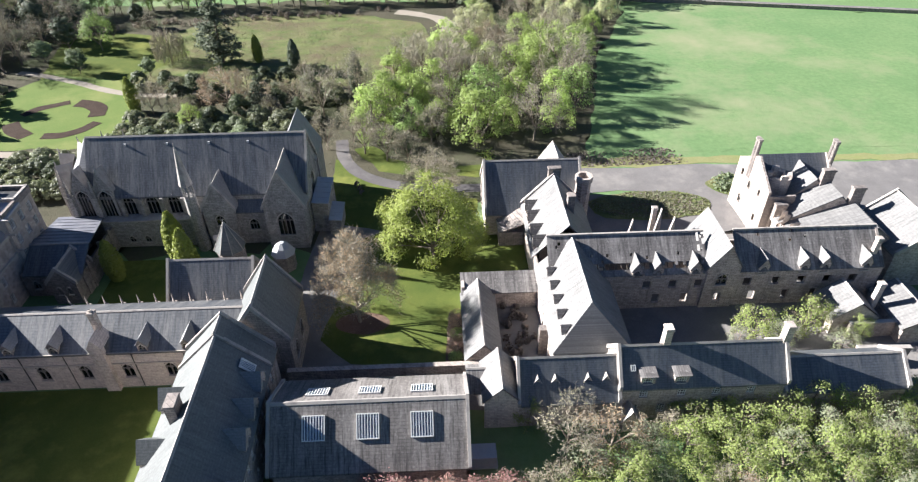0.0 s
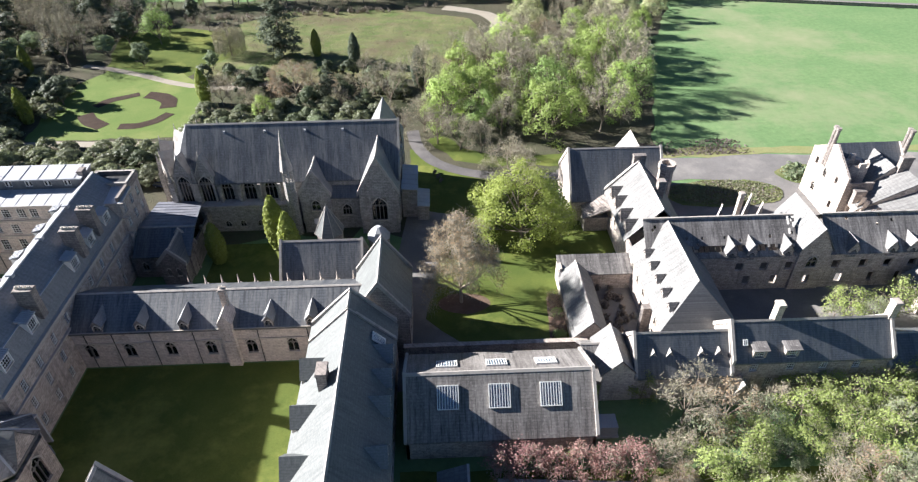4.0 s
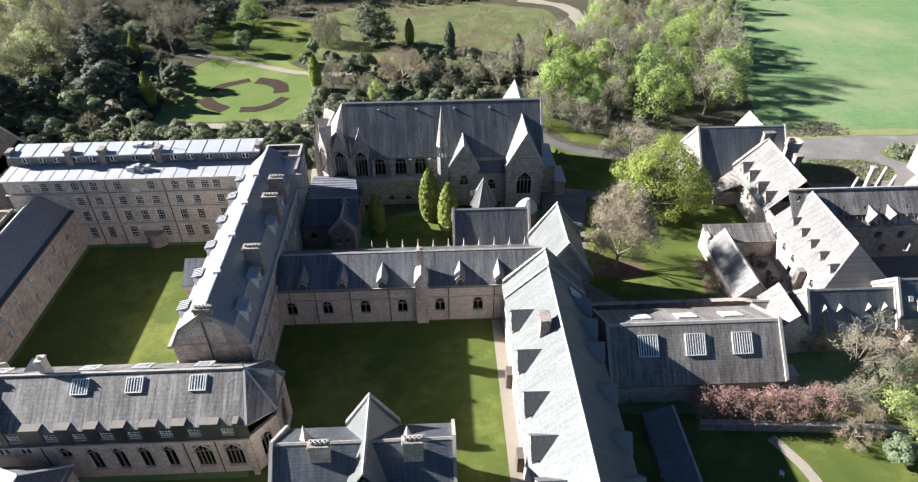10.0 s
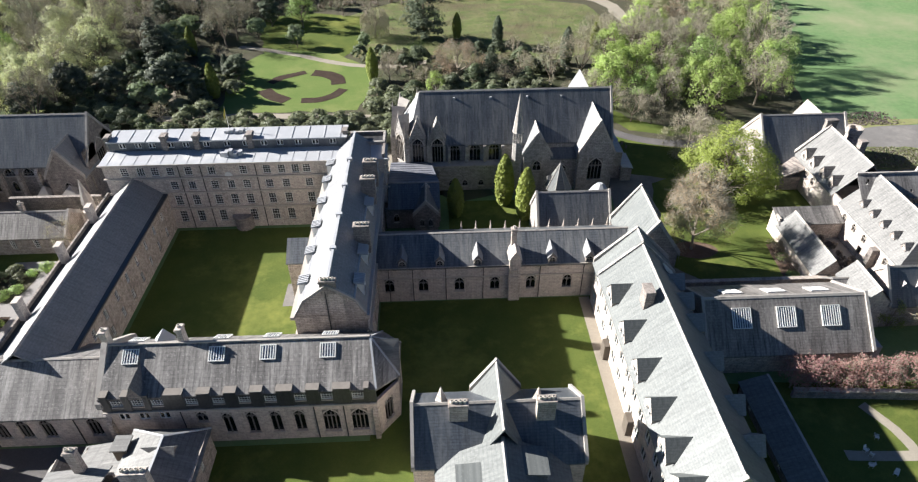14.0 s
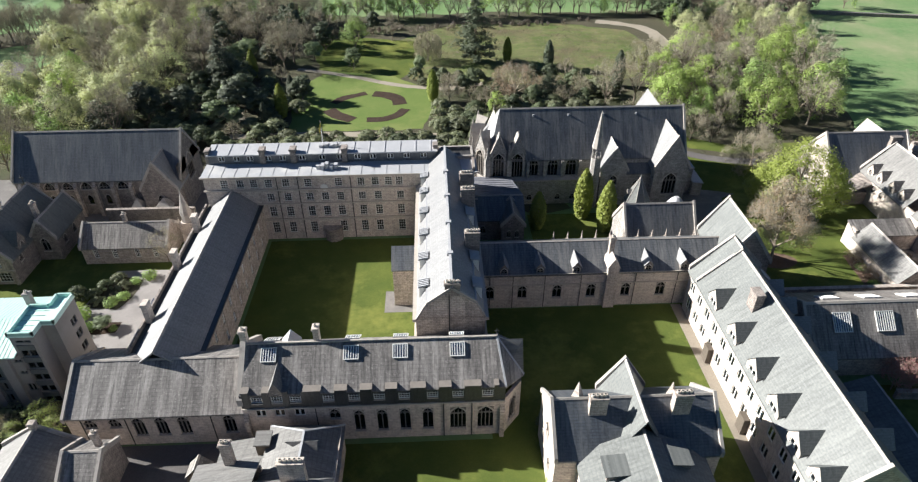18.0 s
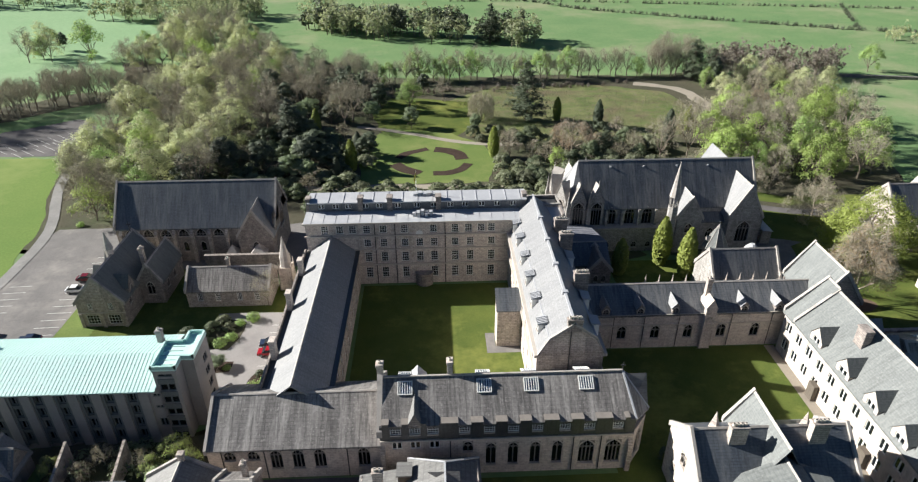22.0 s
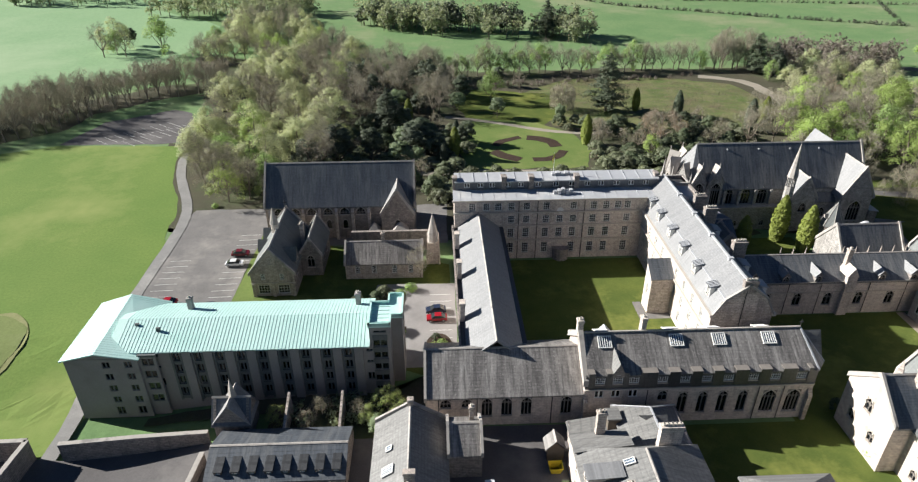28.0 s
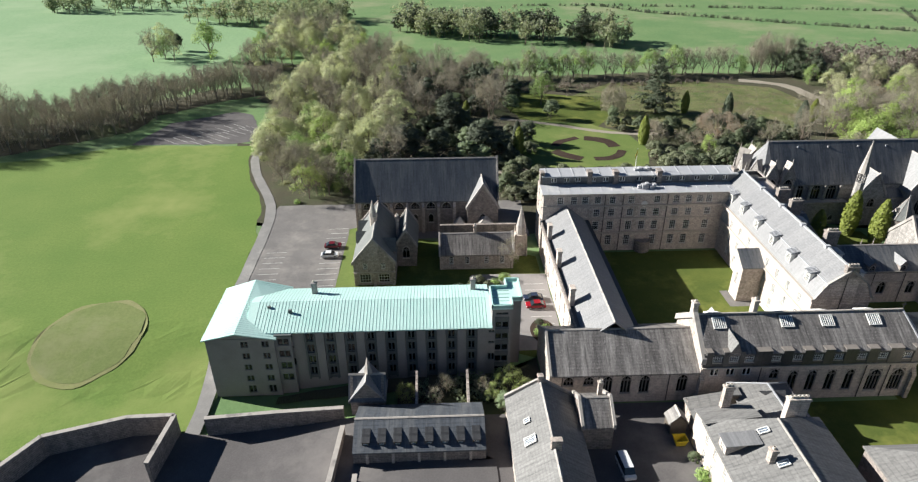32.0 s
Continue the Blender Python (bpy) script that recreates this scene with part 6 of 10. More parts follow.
def conical_turret():
    h = thing("cone_roofed_kitchen", -38.8, 94.7, 0, "polygonal stone building with a pointed slate roof", "annexe")
    b = bmesh.new()
    cone(b, 0, 0, 0, 6.0, 2.5, 2.5, 8, turn=math.pi / 8)
    part("wall", b, STONE_DARK, h)
    b = bmesh.new()
    cone(b, 0, 0, 6.0, 11.6, 2.9, 0.05, 8, turn=math.pi / 8)
    rf = part("roof", b, SLATE_EAST, h)
    for i in range(8):
        a = math.pi / 8 + math.pi * i / 4
        vf = ([], [])
        limb(vf[0], vf[1], (2.93 * math.cos(a), 2.93 * math.sin(a), 6.0), (0.03 * math.cos(a), 0.03 * math.sin(a), 11.68), 0.09, 0.07, 5)
        part("hip_rib", wood_mesh("hip_rib", vf, COPING), None, rf, "pale lead hip")
    b = bmesh.new()
    cone(b, 0, 0, 11.5, 12.4, 0.06, 0.02, 5)
    part("finial", b, LEAD, rf)
    b = bmesh.new()
    solid(b, [(-2.5, -0.5, 7.9), (-2.5, 0.5, 7.9), (-2.5, 0, 8.8)], (1.1, 0, 0))
    part("lucarne", b, COPING, rf, "small pale roof lucarne")
    c = thing("cupola_block", -29.6, 95.6, 0, "dark octagonal stone turret with a slate cap", "annexe")
    b = bmesh.new()
    cone(b, 0, 0, 0, 3.6, 2.1, 2.1, 8, turn=math.pi / 8)
    part("wall", b, STONE_DARK, c)
    b = bmesh.new()
    cone(b, 0, 0, 3.6, 5.0, 2.35, 1.5, 8, turn=math.pi / 8)
    cone(b, 0, 0, 5.0, 5.9, 1.5, 0.5, 8, turn=math.pi / 8)
    part("roof", b, LEAD, c, "pale lead dome in facets")


conical_turret()


def sacristy():
    h = thing("sacristy", -70.6, 97, 0, "low stone block with a slate front slope and lead back roof", "annexe")
    o = h.location
    wall(h, (-75.0, 89.6), (-64.0, 89.6), 0, 5.0, STONE_DARK, [(2.2, 2.6, 1.0, 1.8, "gothic2")])
    wall(h, (-64.0, 89.6), (-64.0, 105.2), 0, 5.0, STONE_DARK)
    wall(h, (-74.4, 105.2), (-74.4, 101.4), 0, 6.6, STONE_DARK)
    wall(h, (-64.0, 105.2), (-74.4, 105.2), 0, 6.2, STONE_DARK)
    b = bmesh.new()
    solid(b, [(-74.4 - o.x, 89.3 - o.y, 5.0), (-63.8 - o.x, 89.3 - o.y, 5.0), (-63.8 - o.x, 94.6 - o.y, 8.0), (-74.4 - o.x, 94.6 - o.y, 8.0)], (0, 0, -0.25))
    part("roof", b, SLATE_X, h)
    b = bmesh.new()
    solid(b, [(-74.4 - o.x, 94.6 - o.y, 8.0), (-63.8 - o.x, 94.6 - o.y, 8.0), (-65.6 - o.x, 105.2 - o.y, 6.7), (-74.4 - o.x, 105.2 - o.y, 6.7)], (0, 0, -0.25))
    lead = part("lead_roof", b, LEAD_DULL, h, "dull blue-grey lead sheet roof")
    for k in range(8):
        y = 95.6 + 1.2 * k
        z = 8.0 - (y - 94.6) * 1.3 / 10.6
        b = bmesh.new()
        box(b, -74.4 - o.x, -64.3 - o.x - 0.17 * (y - 94.6), y - 0.05 - o.y, y + 0.05 - o.y, z - 0.05, z + 0.09)
        part("lead_roll", b, LEAD_DULL, lead)
    b = bmesh.new()
    box(b, -74.4 - o.x, -63.8 - o.x, 94.45 - o.y, 94.75 - o.y, 7.9, 8.16)
    part("ridge", b, COPING, h)
    for u in ((-64.25, 92.0), (-64.25, 97.5), (-64.25, 101.5)):
        b = bmesh.new()
        box(b, u[0] - o.x, u[0] + 0.5 - o.x, u[1] - 0.3 - o.y, u[1] + 0.3 - o.y, 0, 6.0)
        part("buttress", b, STONE_DARK, h)


sacristy()
gabled("oratory", "small gabled stone oratory", -69.0, -64.3, 87.2, 93.6, 5.0, 8.1, "y", STONE_DARK, SLATE_X, (("S", [(1.5, 3.0, 0.7, 1.6, "gothic"), (3.2, 3.0, 0.7, 1.6, "gothic")]),))
# ---- the newer residence hall and the western group ----
def win_rows(us, zs, w, h, kind):
    return [(u, z, w, h, kind) for u in us for z in zs]


def residence():
    h = thing("residence_hall", -166, 53, -2.6, "five-storey concrete residence hall with a pale green copper roof", "residence hall")
    o = h.location
    x0, x1 = -183.2, -145.2
    bays = [2.4 + 3.55 * i for i in range(11)]
    op = []
    for i, u in enumerate(bays):
        if i in (0, 10):
            op += [(u, z, 1.1, 0.55, "metal") for z in (9.6, 7.2)] + [(u, 4.0, 1.2, 1.6, "metal")]
        else:
            op += [(u, z, 1.25, 1.75, "metal") for z in (9.4, 6.9, 4.4, 1.9)]
    wall(h, (x0, 47.7), (x1, 47.7), -2.6, 10.7, CONCRETE, op)
    wall(h, (x1, 60.8), (x0, 60.8), -2.6, 10.7, CONCRETE, [(38 - u, z, 1.25, 1.5, "metal") for u in bays for z in (9.2, 6.6, 4.0)])
    for i, u in enumerate(bays[1:10]):
        for du in (-0.95, 0.62):
            b = bmesh.new()
            box(b, x0 + u + du - o.x, x0 + u + du + 0.33 - o.x, 47.35 - o.y, 47.75 - o.y, 0.2 - o.z, 10.6 - o.z)
            part("dark_panel", b, CONCRETE_DARK, h)
        for zp in (8.15, 5.65, 3.15, 0.75):
            b = bmesh.new()
            box(b, x0 + u - 0.62 - o.x, x0 + u + 0.62 - o.x, 47.5 - o.y, 47.72 - o.y, zp - 0.36 - o.z, zp + 0.36 - o.z)
            part("spandrel_panel", b, CONCRETE_DARK, h)
        b = bmesh.new()
        box(b, x0 + u + 1.05 - o.x, x0 + u + 2.5 - o.x, 47.2 - o.y, 47.75 - o.y, -0.4 - o.z, 10.65 - o.z)
        part("wall_fin", b, CONCRETE, h)
    # main roof, with seams
    ym, zr = 54.2, 12.6
    for nm, ya, yb in (("copper_roof", 47.2, ym), ("copper_roof", 61.3, ym)):
        b = bmesh.new()
        solid(b, [(-188.5 - o.x, ya - o.y, 10.75 - o.z), (x1 - o.x, ya - o.y, 10.75 - o.z), (x1 - o.x, yb - o.y, zr - o.z), (-188.5 - o.x, yb - o.y, zr - o.z)], (0, 0, -0.22))
        rf = part(nm, b, COPPER, h, "pale green standing-seam copper")
        for i in range(70):
            x = -186.9 + i * 0.59 - o.x
            s = bmesh.new()
            solid(s, [(x, ya - o.y, 10.79 - o.z), (x + 0.06, ya - o.y, 10.79 - o.z), (x + 0.06, yb - o.y, zr + 0.04 - o.z), (x, yb - o.y, zr + 0.04 - o.z)], (0, 0, -0.05))
            part("roof_seam", s, COPPER_DARK, rf)
    # west block across the end, its roof folded
    a0, a1, b0, b1 = -195.0, -183.2, 46.4, 61.8
    wall(h, (a0, b0), (a1, b0), -2.6, 10.2, CONCRETE, win_rows((6.6, 10.2), (9.0, 6.5, 4.0, 1.5), 1.3, 1.3, "metal") + win_rows((6.6, 10.2), (-1.0,), 1.4, 1.7, "metal"))
    wall(h, (a1, b0), (a1, b1), -2.6, 10.4, CONCRETE), wall(h, (a1, b1), (a0, b1), -2.6, 10.4, CONCRETE), wall(h, (a0, b1), (a0, b0), -2.6, 10.4, CONCRETE)
    xm = -189.6
    for xa, seams in ((a0 - 0.5, 15), (a1 + 0.5, 15)):
        b = bmesh.new()
        solid(b, [(xa - o.x, b0 - 0.4 - o.y, 10.3 - o.z), (xm - o.x, b0 - 0.4 - o.y, 11.6 - o.z), (xm - o.x, b1 + 0.4 - o.y, 12.4 - o.z), (xa - o.x, b1 + 0.4 - o.y, 10.6 - o.z)], (0, 0, -0.22))
        rf = part("copper_roof", b, COPPER, h, "pale green standing-seam copper")
        for i in range(1, seams * 2):
            f = i / (seams * 2)
            y = b0 - 0.4 + (b1 - b0 + 0.8) * f - o.y
            s = bmesh.new()
            za, zb = 10.3 + 0.3 * f + 0.03, 11.6 + 0.8 * f + 0.03
            solid(s, [(xa - o.x, y, za - o.z), (xm - o.x, y, zb - o.z), (xm - o.x, y + 0.07, zb - o.z), (xa - o.x, y + 0.07, za - o.z)], (0, 0, -0.08))
            part("roof_seam", s, COPPER_DARK, rf)
    b = bmesh.new()
    solid(b, [(a0 - 0.3 - o.x, b0 - o.y, 10.3 - o.z), (xm - o.x, b0 - o.y, 11.5 - o.z), (a1 + 0.3 - o.x, b0 - o.y, 10.3 - o.z)], (0, 0.4, 0))
    part("gable_wall", b, CONCRETE, h)
    # glazed stair between the block and the bar
    wall(h, (a1, 46.9), (-180.4, 46.9), -2.6, 10.2, CONCRETE, win_rows((1.4,), (9.0, 6.4, 3.8, 1.2), 2.0, 1.5, "metal"), name="stair_wall")
    b = bmesh.new()
    box(b, a1 - o.x, -180.2 - o.x, 46.7 - o.y, 47.8 - o.y, 10.2 - o.z, 10.6 - o.z)
    part("canopy", b, CONCRETE_DARK, h)
    # east tower: two overlapping shafts under one stepped copper parapet
    zt = 14.1
    wall(h, (-145.2, 48.2), (-141.7, 48.2), -2.6, zt, CONCRETE, win_rows((1.75,), (10.6, 8.1, 5.6, 3.1, 0.6), 2.4, 1.35, "metal") + [(1.75, 13.0, 2.2, 0.5, "metal")], name="tower_wall")
    wall(h, (-141.7, 48.2), (-141.7, 50.7), -2.6, zt, CONCRETE, name="tower_wall")
    wall(h, (-141.7, 50.7), (-139.8, 50.7), -2.6, zt, CONCRETE, name="tower_wall")
    wall(h, (-139.8, 50.7), (-139.8, 57.0), -2.6, zt, CONCRETE, win_rows((4.2,), (11.0, 8.4, 5.8, 3.2), 1.6, 1.4, "metal"), name="tower_wall")
    wall(h, (-139.8, 57.0), (-142.2, 57.0), -2.6, zt, CONCRETE, name="tower_wall"), wall(h, (-142.2, 57.0), (-142.2, 54.5), -2.6, zt, CONCRETE, name="tower_wall")
    wall(h, (-142.2, 54.5), (-145.2, 54.5), 9, zt, CONCRETE, name="tower_wall"), wall(h, (-145.2, 54.5), (-145.2, 48.2), 9, zt, CONCRETE, name="tower_wall")
    ring = [(-145.35, 48.05), (-141.55, 48.05), (-141.55, 50.55), (-139.65, 50.55), (-139.65, 57.15), (-142.35, 57.15), (-142.35, 54.65), (-145.35, 54.65)]
    b = bmesh.new()
    solid(b, [(x - o.x, y - o.y, zt + 0.12 - o.z) for x, y in ring], (0, 0, -0.25))
    tp = part("tower_roof", b, COPPER, h)
    for k in range(8):
        (xa, ya), (xb, yb) = ring[k], ring[(k + 1) % 8]
        n_ = Vector((-(yb - ya), xb - xa)).normalized() * 0.3
        b = bmesh.new()
        solid(b, [(xa - o.x, ya - o.y, zt + 0.72 - o.z), (xb - o.x, yb - o.y, zt + 0.72 - o.z), (xb + n_.x - o.x, yb + n_.y - o.y, zt + 0.72 - o.z), (xa + n_.x - o.x, ya + n_.y - o.y, zt + 0.72 - o.z)], (0, 0, -0.6 - 0.004 * (k % 2)))
        part("parapet", b, COPPER if k % 2 else COPPER_DARK, tp)
    for k in range(5):
        b = bmesh.new()
        box(b, -144.9 - o.x, -141.9 - o.x, 49.2 + 1.1 * k - o.y, 49.28 + 1.1 * k - o.y, zt + 0.1 - o.z, zt + 0.2 - o.z)
        part("roof_seam", b, COPPER_DARK, tp)
    for zp in (11.85, 9.35, 6.85, 4.35, 1.85):
        b = bmesh.new()
        box(b, -144.7 - o.x, -142.2 - o.x, 48.08 - o.y, 48.22 - o.y, zp - 0.5 - o.z, zp + 0.5 - o.z)
        part("spandrel_panel", b, CONCRETE_DARK, h)
    for x, y in ((-177.8, 58.4), (-148.0, 58.6)):
        chimney(h, x, y, 10.8, 13.9, 0.9, 0.9, 1, CONCRETE)
    for x, y in ((-181.0, 51.5), (-185.0, 52.8)):
        b = bmesh.new()
        box(b, x - 0.3 - o.x, x + 0.3 - o.x, y - 0.2 - o.y, y + 0.2 - o.y, 11.6 - o.z, 12.6 - o.z)
        part("roof_vent", b, CONCRETE_DARK, h)


COPPER_DARK = plain("verdigris_seam", (0.30, 0.48, 0.45), (0.35, 0.54, 0.50), 0.6, 0.6)
residence()


def west_hall():
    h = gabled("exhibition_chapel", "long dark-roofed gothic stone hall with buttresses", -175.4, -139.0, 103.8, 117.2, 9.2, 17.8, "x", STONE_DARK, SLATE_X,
               (("S", [(u, 7.6, 2.2, 1.9, "gothic") for u in (3.2, 7.2, 11.2, 15.2, 19.2, 23.2)] + [(u, 4.0, 1.1, 2.4, "lancet") for u in (3.2, 7.2, 11.2, 15.2, 19.2)]), ("E", [(6.7, 9.0, 3.6, 6.0, "gothic4")])))
    o = h.location
    for u in (1.2, 5.2, 9.2, 13.2, 17.2, 21.2, 25.2):
        b = bmesh.new()
        x = -175.4 + u - o.x
        box(b, x - 0.35, x + 0.35, 102.9 - o.y, 103.85 - o.y, 0, 7.4)
        solid(b, [(x - 0.35, 102.9 - o.y, 7.4), (x + 0.35, 102.9 - o.y, 7.4), (x + 0.35, 103.85 - o.y, 8.8), (x - 0.35, 103.85 - o.y, 8.8)], (0, 0.01, -0.5))
        part("buttress", b, STONE, h)
    wall(h, (-147.0, 101.0), (-139.2, 101.0), 0, 8.0, STONE_DARK, [(3.9, 5.2, 1.4, 2.2, "gothic2")], gable=6.4, name="transept")
    wall(h, (-147.0, 104), (-147.0, 101.0), 0, 8.0, STONE_DARK, name="transept_side"), wall(h, (-139.2, 101.0), (-139.2, 104), 0, 8.0, STONE_DARK, name="transept_side")
    roof(h, -147.0, -139.2, 101.0, 108.5, 8.0, 14.3, "y", SLATE_Y, name="transept_roof")
    parapet_gable(h, "y", 101.0, -143.1, 4.2, 7.8, 14.3, wide=0.5, rise=0.4)


def lodge():
    x0, x1, y0, y1, ze, zr = -173.4, -164.2, 78.7, 98.5, 5.8, 11.6
    xm = (x0 + x1) / 2
    h = thing("lodge", xm, 88.6, 0, "gabled gothic stone lodge with steep slate roof and turret", "lodge")
    o = h.location
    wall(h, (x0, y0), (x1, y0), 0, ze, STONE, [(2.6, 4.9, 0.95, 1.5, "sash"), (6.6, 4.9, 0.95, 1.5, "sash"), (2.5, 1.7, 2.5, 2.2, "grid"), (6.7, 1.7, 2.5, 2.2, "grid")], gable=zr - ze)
    # Darker stone colours the east side as shaded.
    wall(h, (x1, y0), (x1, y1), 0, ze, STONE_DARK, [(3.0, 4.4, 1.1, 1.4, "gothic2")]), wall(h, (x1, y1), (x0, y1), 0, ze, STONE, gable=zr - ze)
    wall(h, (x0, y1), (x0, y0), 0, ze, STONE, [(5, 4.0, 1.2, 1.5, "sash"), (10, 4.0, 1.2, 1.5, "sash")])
    roof(h, x0, x1, y0, y1, ze, zr, "y", SLATE_EAST, 0.3)
    for y in (y0, y1):
        parapet_gable(h, "y", y, xm, 4.95, ze - 0.2, zr, wide=0.45, rise=0.35)
    b = bmesh.new()
    box(b, x0 - 0.1 - o.x, x1 + 0.1 - o.x, y0 - 0.14 - o.y, y0 + 0.02 - o.y, 3.3, 3.5)
    part("string_course", b, TRIM, h)
    for x in (x0 + 0.4, xm, x1 - 0.4):
        b = bmesh.new()
        box(b, x - 0.3 - o.x, x + 0.3 - o.x, y0 - 0.35 - o.y, y0 + 0.02 - o.y, 0, 3.3)
        part("buttress", b, STONE, h)
    put_window(h, "lancet", 0.6, 1.2, Matrix.Translation((xm - o.x, y0 - 0.02 - o.y, 8.6)))
    # side gable and the gabled wing
    dormer(h, x1 + 0.05, 83.4, 5.2, "E", 2.6, 2.0, 4.2, 4.0, 1.26, SLATE_EAST, STONE_DARK, "gothic2", (1.0, 1.4))
    for y in (88.5, 94.0):
        dormer(h, x0, y, 5.2, "W", 2.6, 1.6, 3.4, 4.0, 1.26, SLATE_EAST, STONE, "casement", (1.1, 1.2))
    wx0, wx1, wy0, wy1 = -164.4, -159.6, 86.6, 98.2
    wall(h, (wx0, wy0), (wx1, wy0), 0, 5.6, STONE_DARK, [(2.4, 3.8, 1.5, 3.0, "gothic2")], gable=4.0, name="wing_wall")
    wall(h, (wx1, wy0), (wx1, wy1), 0, 5.6, STONE_DARK, [(3.0, 3.4, 1.0, 1.8, "gothic2"), (7.0, 3.4, 1.0, 1.8, "gothic2")], name="wing_side"), wall(h, (wx1, wy1), (wx0, wy1), 0, 5.6, STONE_DARK, gable=4.0, name="wing_wall")
    roof(h, wx0, wx1, wy0, wy1, 5.6, 9.6, "y", SLATE_EAST, name="wing_roof")
    for y in (wy0, wy1):
        parapet_gable(h, "y", y, -162.0, 2.7, 5.4, 9.6, wide=0.45, rise=0.35)
    b = bmesh.new()
    cone(b, -169.3 - o.x, 88.4 - o.y, 8, 12.6, 0.8, 0.8, 8)
    tw = part("turret", b, STONE_PALE, h, "small pale stone turret with a spike")
    b = bmesh.new()
    cone(b, -169.3 - o.x, 88.4 - o.y, 12.6, 16.6, 1.0, 0.03, 8)
    part("turret_cap", b, COPING, tw)
    b = bmesh.new()
    cone(b, xm - o.x, 97.6 - o.y, 11.5, 14.2, 0.14, 0.06, 6), box(b, xm - 0.5 - o.x, xm + 0.5 - o.x, 97.5 - o.y, 97.7 - o.y, 13.2, 13.4)
    part("finial", b, IRON, h)
    chimney(h, -164.0, 90.6, 6, 11.4, 0.8, 1.0, 2, STONE)
    g = gabled("schoolroom", "low single-storey stone range with a plain slate roof", -154.2, -137.0, 84.6, 92.6, 4.2, 7.6, "x", STONE, SLATE_BROWN,
               (("S", [(u, 2.45, 1.1, 2.0, "sash") for u in (2.7, 6.4, 10.9, 14.5)]),), category="school range")
    chimney(g, -145.8, 88.8, 6.6, 9.4, 0.7, 0.7, 1, STONE)
    w = thing("yard_wall", -146, 97.5, 0, "high stone wall between the yards", "wall", kind="structure")
    b = bmesh.new()
    box(b, -8, 11, -0.3, 0.3, 0, 5.0), box(b, -8, 11, -0.4, 0.4, 5.0, 5.2)
    part("wall", b, STONE_DARK, w)
    p = thing("gate_turret", -134.6, 91.6, 0, "slender stone gate turret with a pointed cap", "turret")
    b = bmesh.new()
    box(b, -1.3, 1.3, -1.3, 1.3, 0, 5.6)
    for s in ((-1.3, -1.3), (1.3, -1.3), (-1.3, 1.3), (1.3, 1.3)):
        cone(b, s[0], s[1], 0, 7.2, 0.35, 0.05, 4)
    part("wall", b, STONE_PALE, p)
    b = bmesh.new()
    cone(b, 0, 0, 5.6, 7.4, 1.2, 1.1, 8), cone(b, 0, 0, 7.4, 12.8, 1.25, 0.03, 8)
    part("cap", b, COPING, p)


west_hall()
lodge()
for x, y, r, z in ((-148.9, 101.6, 1.5, 5.4), (-142.4, 100.2, 2.0, 6.2)):
    t_ = thing("porch_turret", x, y, 0, "small stone porch with a pale pointed roof", "porch", "porches by the hall")
    b = bmesh.new()
    box(b, -r * 0.8, r * 0.8, -r * 0.8, r * 0.8, 0, z - 2.0)
    part("wall", b, STONE_DARK, t_)
    b = bmesh.new()
    cone(b, 0, 0, z - 2.0, z, r * 1.35, 0.03, 4, turn=math.pi / 4)
    part("roof", b, COPING, t_)


# ---- the southern service ranges ----
def stables():
    h = gabled("outbuilding", "long low stone outbuilding with a row of small dormers", -168.2, -147.6, 27.6, 37.4, 2.6, 4.6, "x", STONE_DARK, SLATE_X, coped=False, category="outbuilding")
    for i in range(8):
        dormer(h, -166.2 + i * 2.45, 28.4, 2.75, "S", 1.1, 0.7, 0.9, 1.0, 0.45, SLATE_DARK, WOOD_DARK, "casement", (0.8, 0.45), flat=True, hang=0.1)
    o = h.location
    for i in range(5):
        b = bmesh.new()
        x = -166 + i * 4 - o.x
        box(b, x - 0.2, x + 0.2, 27.35 - o.y, 27.62 - o.y, 0, 2.5)
        part("pilaster", b, STONE_PALE, h)
    s = thing("spired_gatehouse", -166.6, 40.4, 0, "small dark stone gatehouse with crossed gables and a spike", "gatehouse")
    wall(s, (-169.6, 38.2), (-164.0, 38.2), 0, 3.6, STONE_DARK, gable=3.6), wall(s, (-164.0, 38.2), (-164.0, 43), 0, 3.6, STONE_DARK, gable=3.4)
    wall(s, (-164.0, 43), (-169.6, 43), 0, 3.6, STONE_DARK, gable=3.6), wall(s, (-169.6, 43), (-169.6, 38.2), 0, 3.6, STONE_DARK, gable=3.4)
    roof(s, -169.6, -164.0, 37.9, 43.3, 3.6, 7.2, "y", SLATE_Y)
    roof(s, -169.9, -163.7, 38.2, 43, 3.6, 6.9, "x", SLATE_X, name="cross_roof")
    b = bmesh.new()
    cone(b, 0, 0.2, 7.0, 10.4, 0.75, 0.02, 4)
    part("spike", b, COPING, s, "tall pale stone spike")
    for x0, x1 in ((-150.0, -149.4), (-158.8, -158.3)):
        w = thing("garden_wall", x0, 40.5, 0, "low coped stone wall between the small gardens", "wall", kind="structure")
        b = bmesh.new()
        solid(b, [(0, -3.2, 0), (0, 3.2, 0), (0, 3.2, 4.6), (0, -3.2, 2.2)], (0.4, 0, 0))
        part("wall", b, STONE, w)


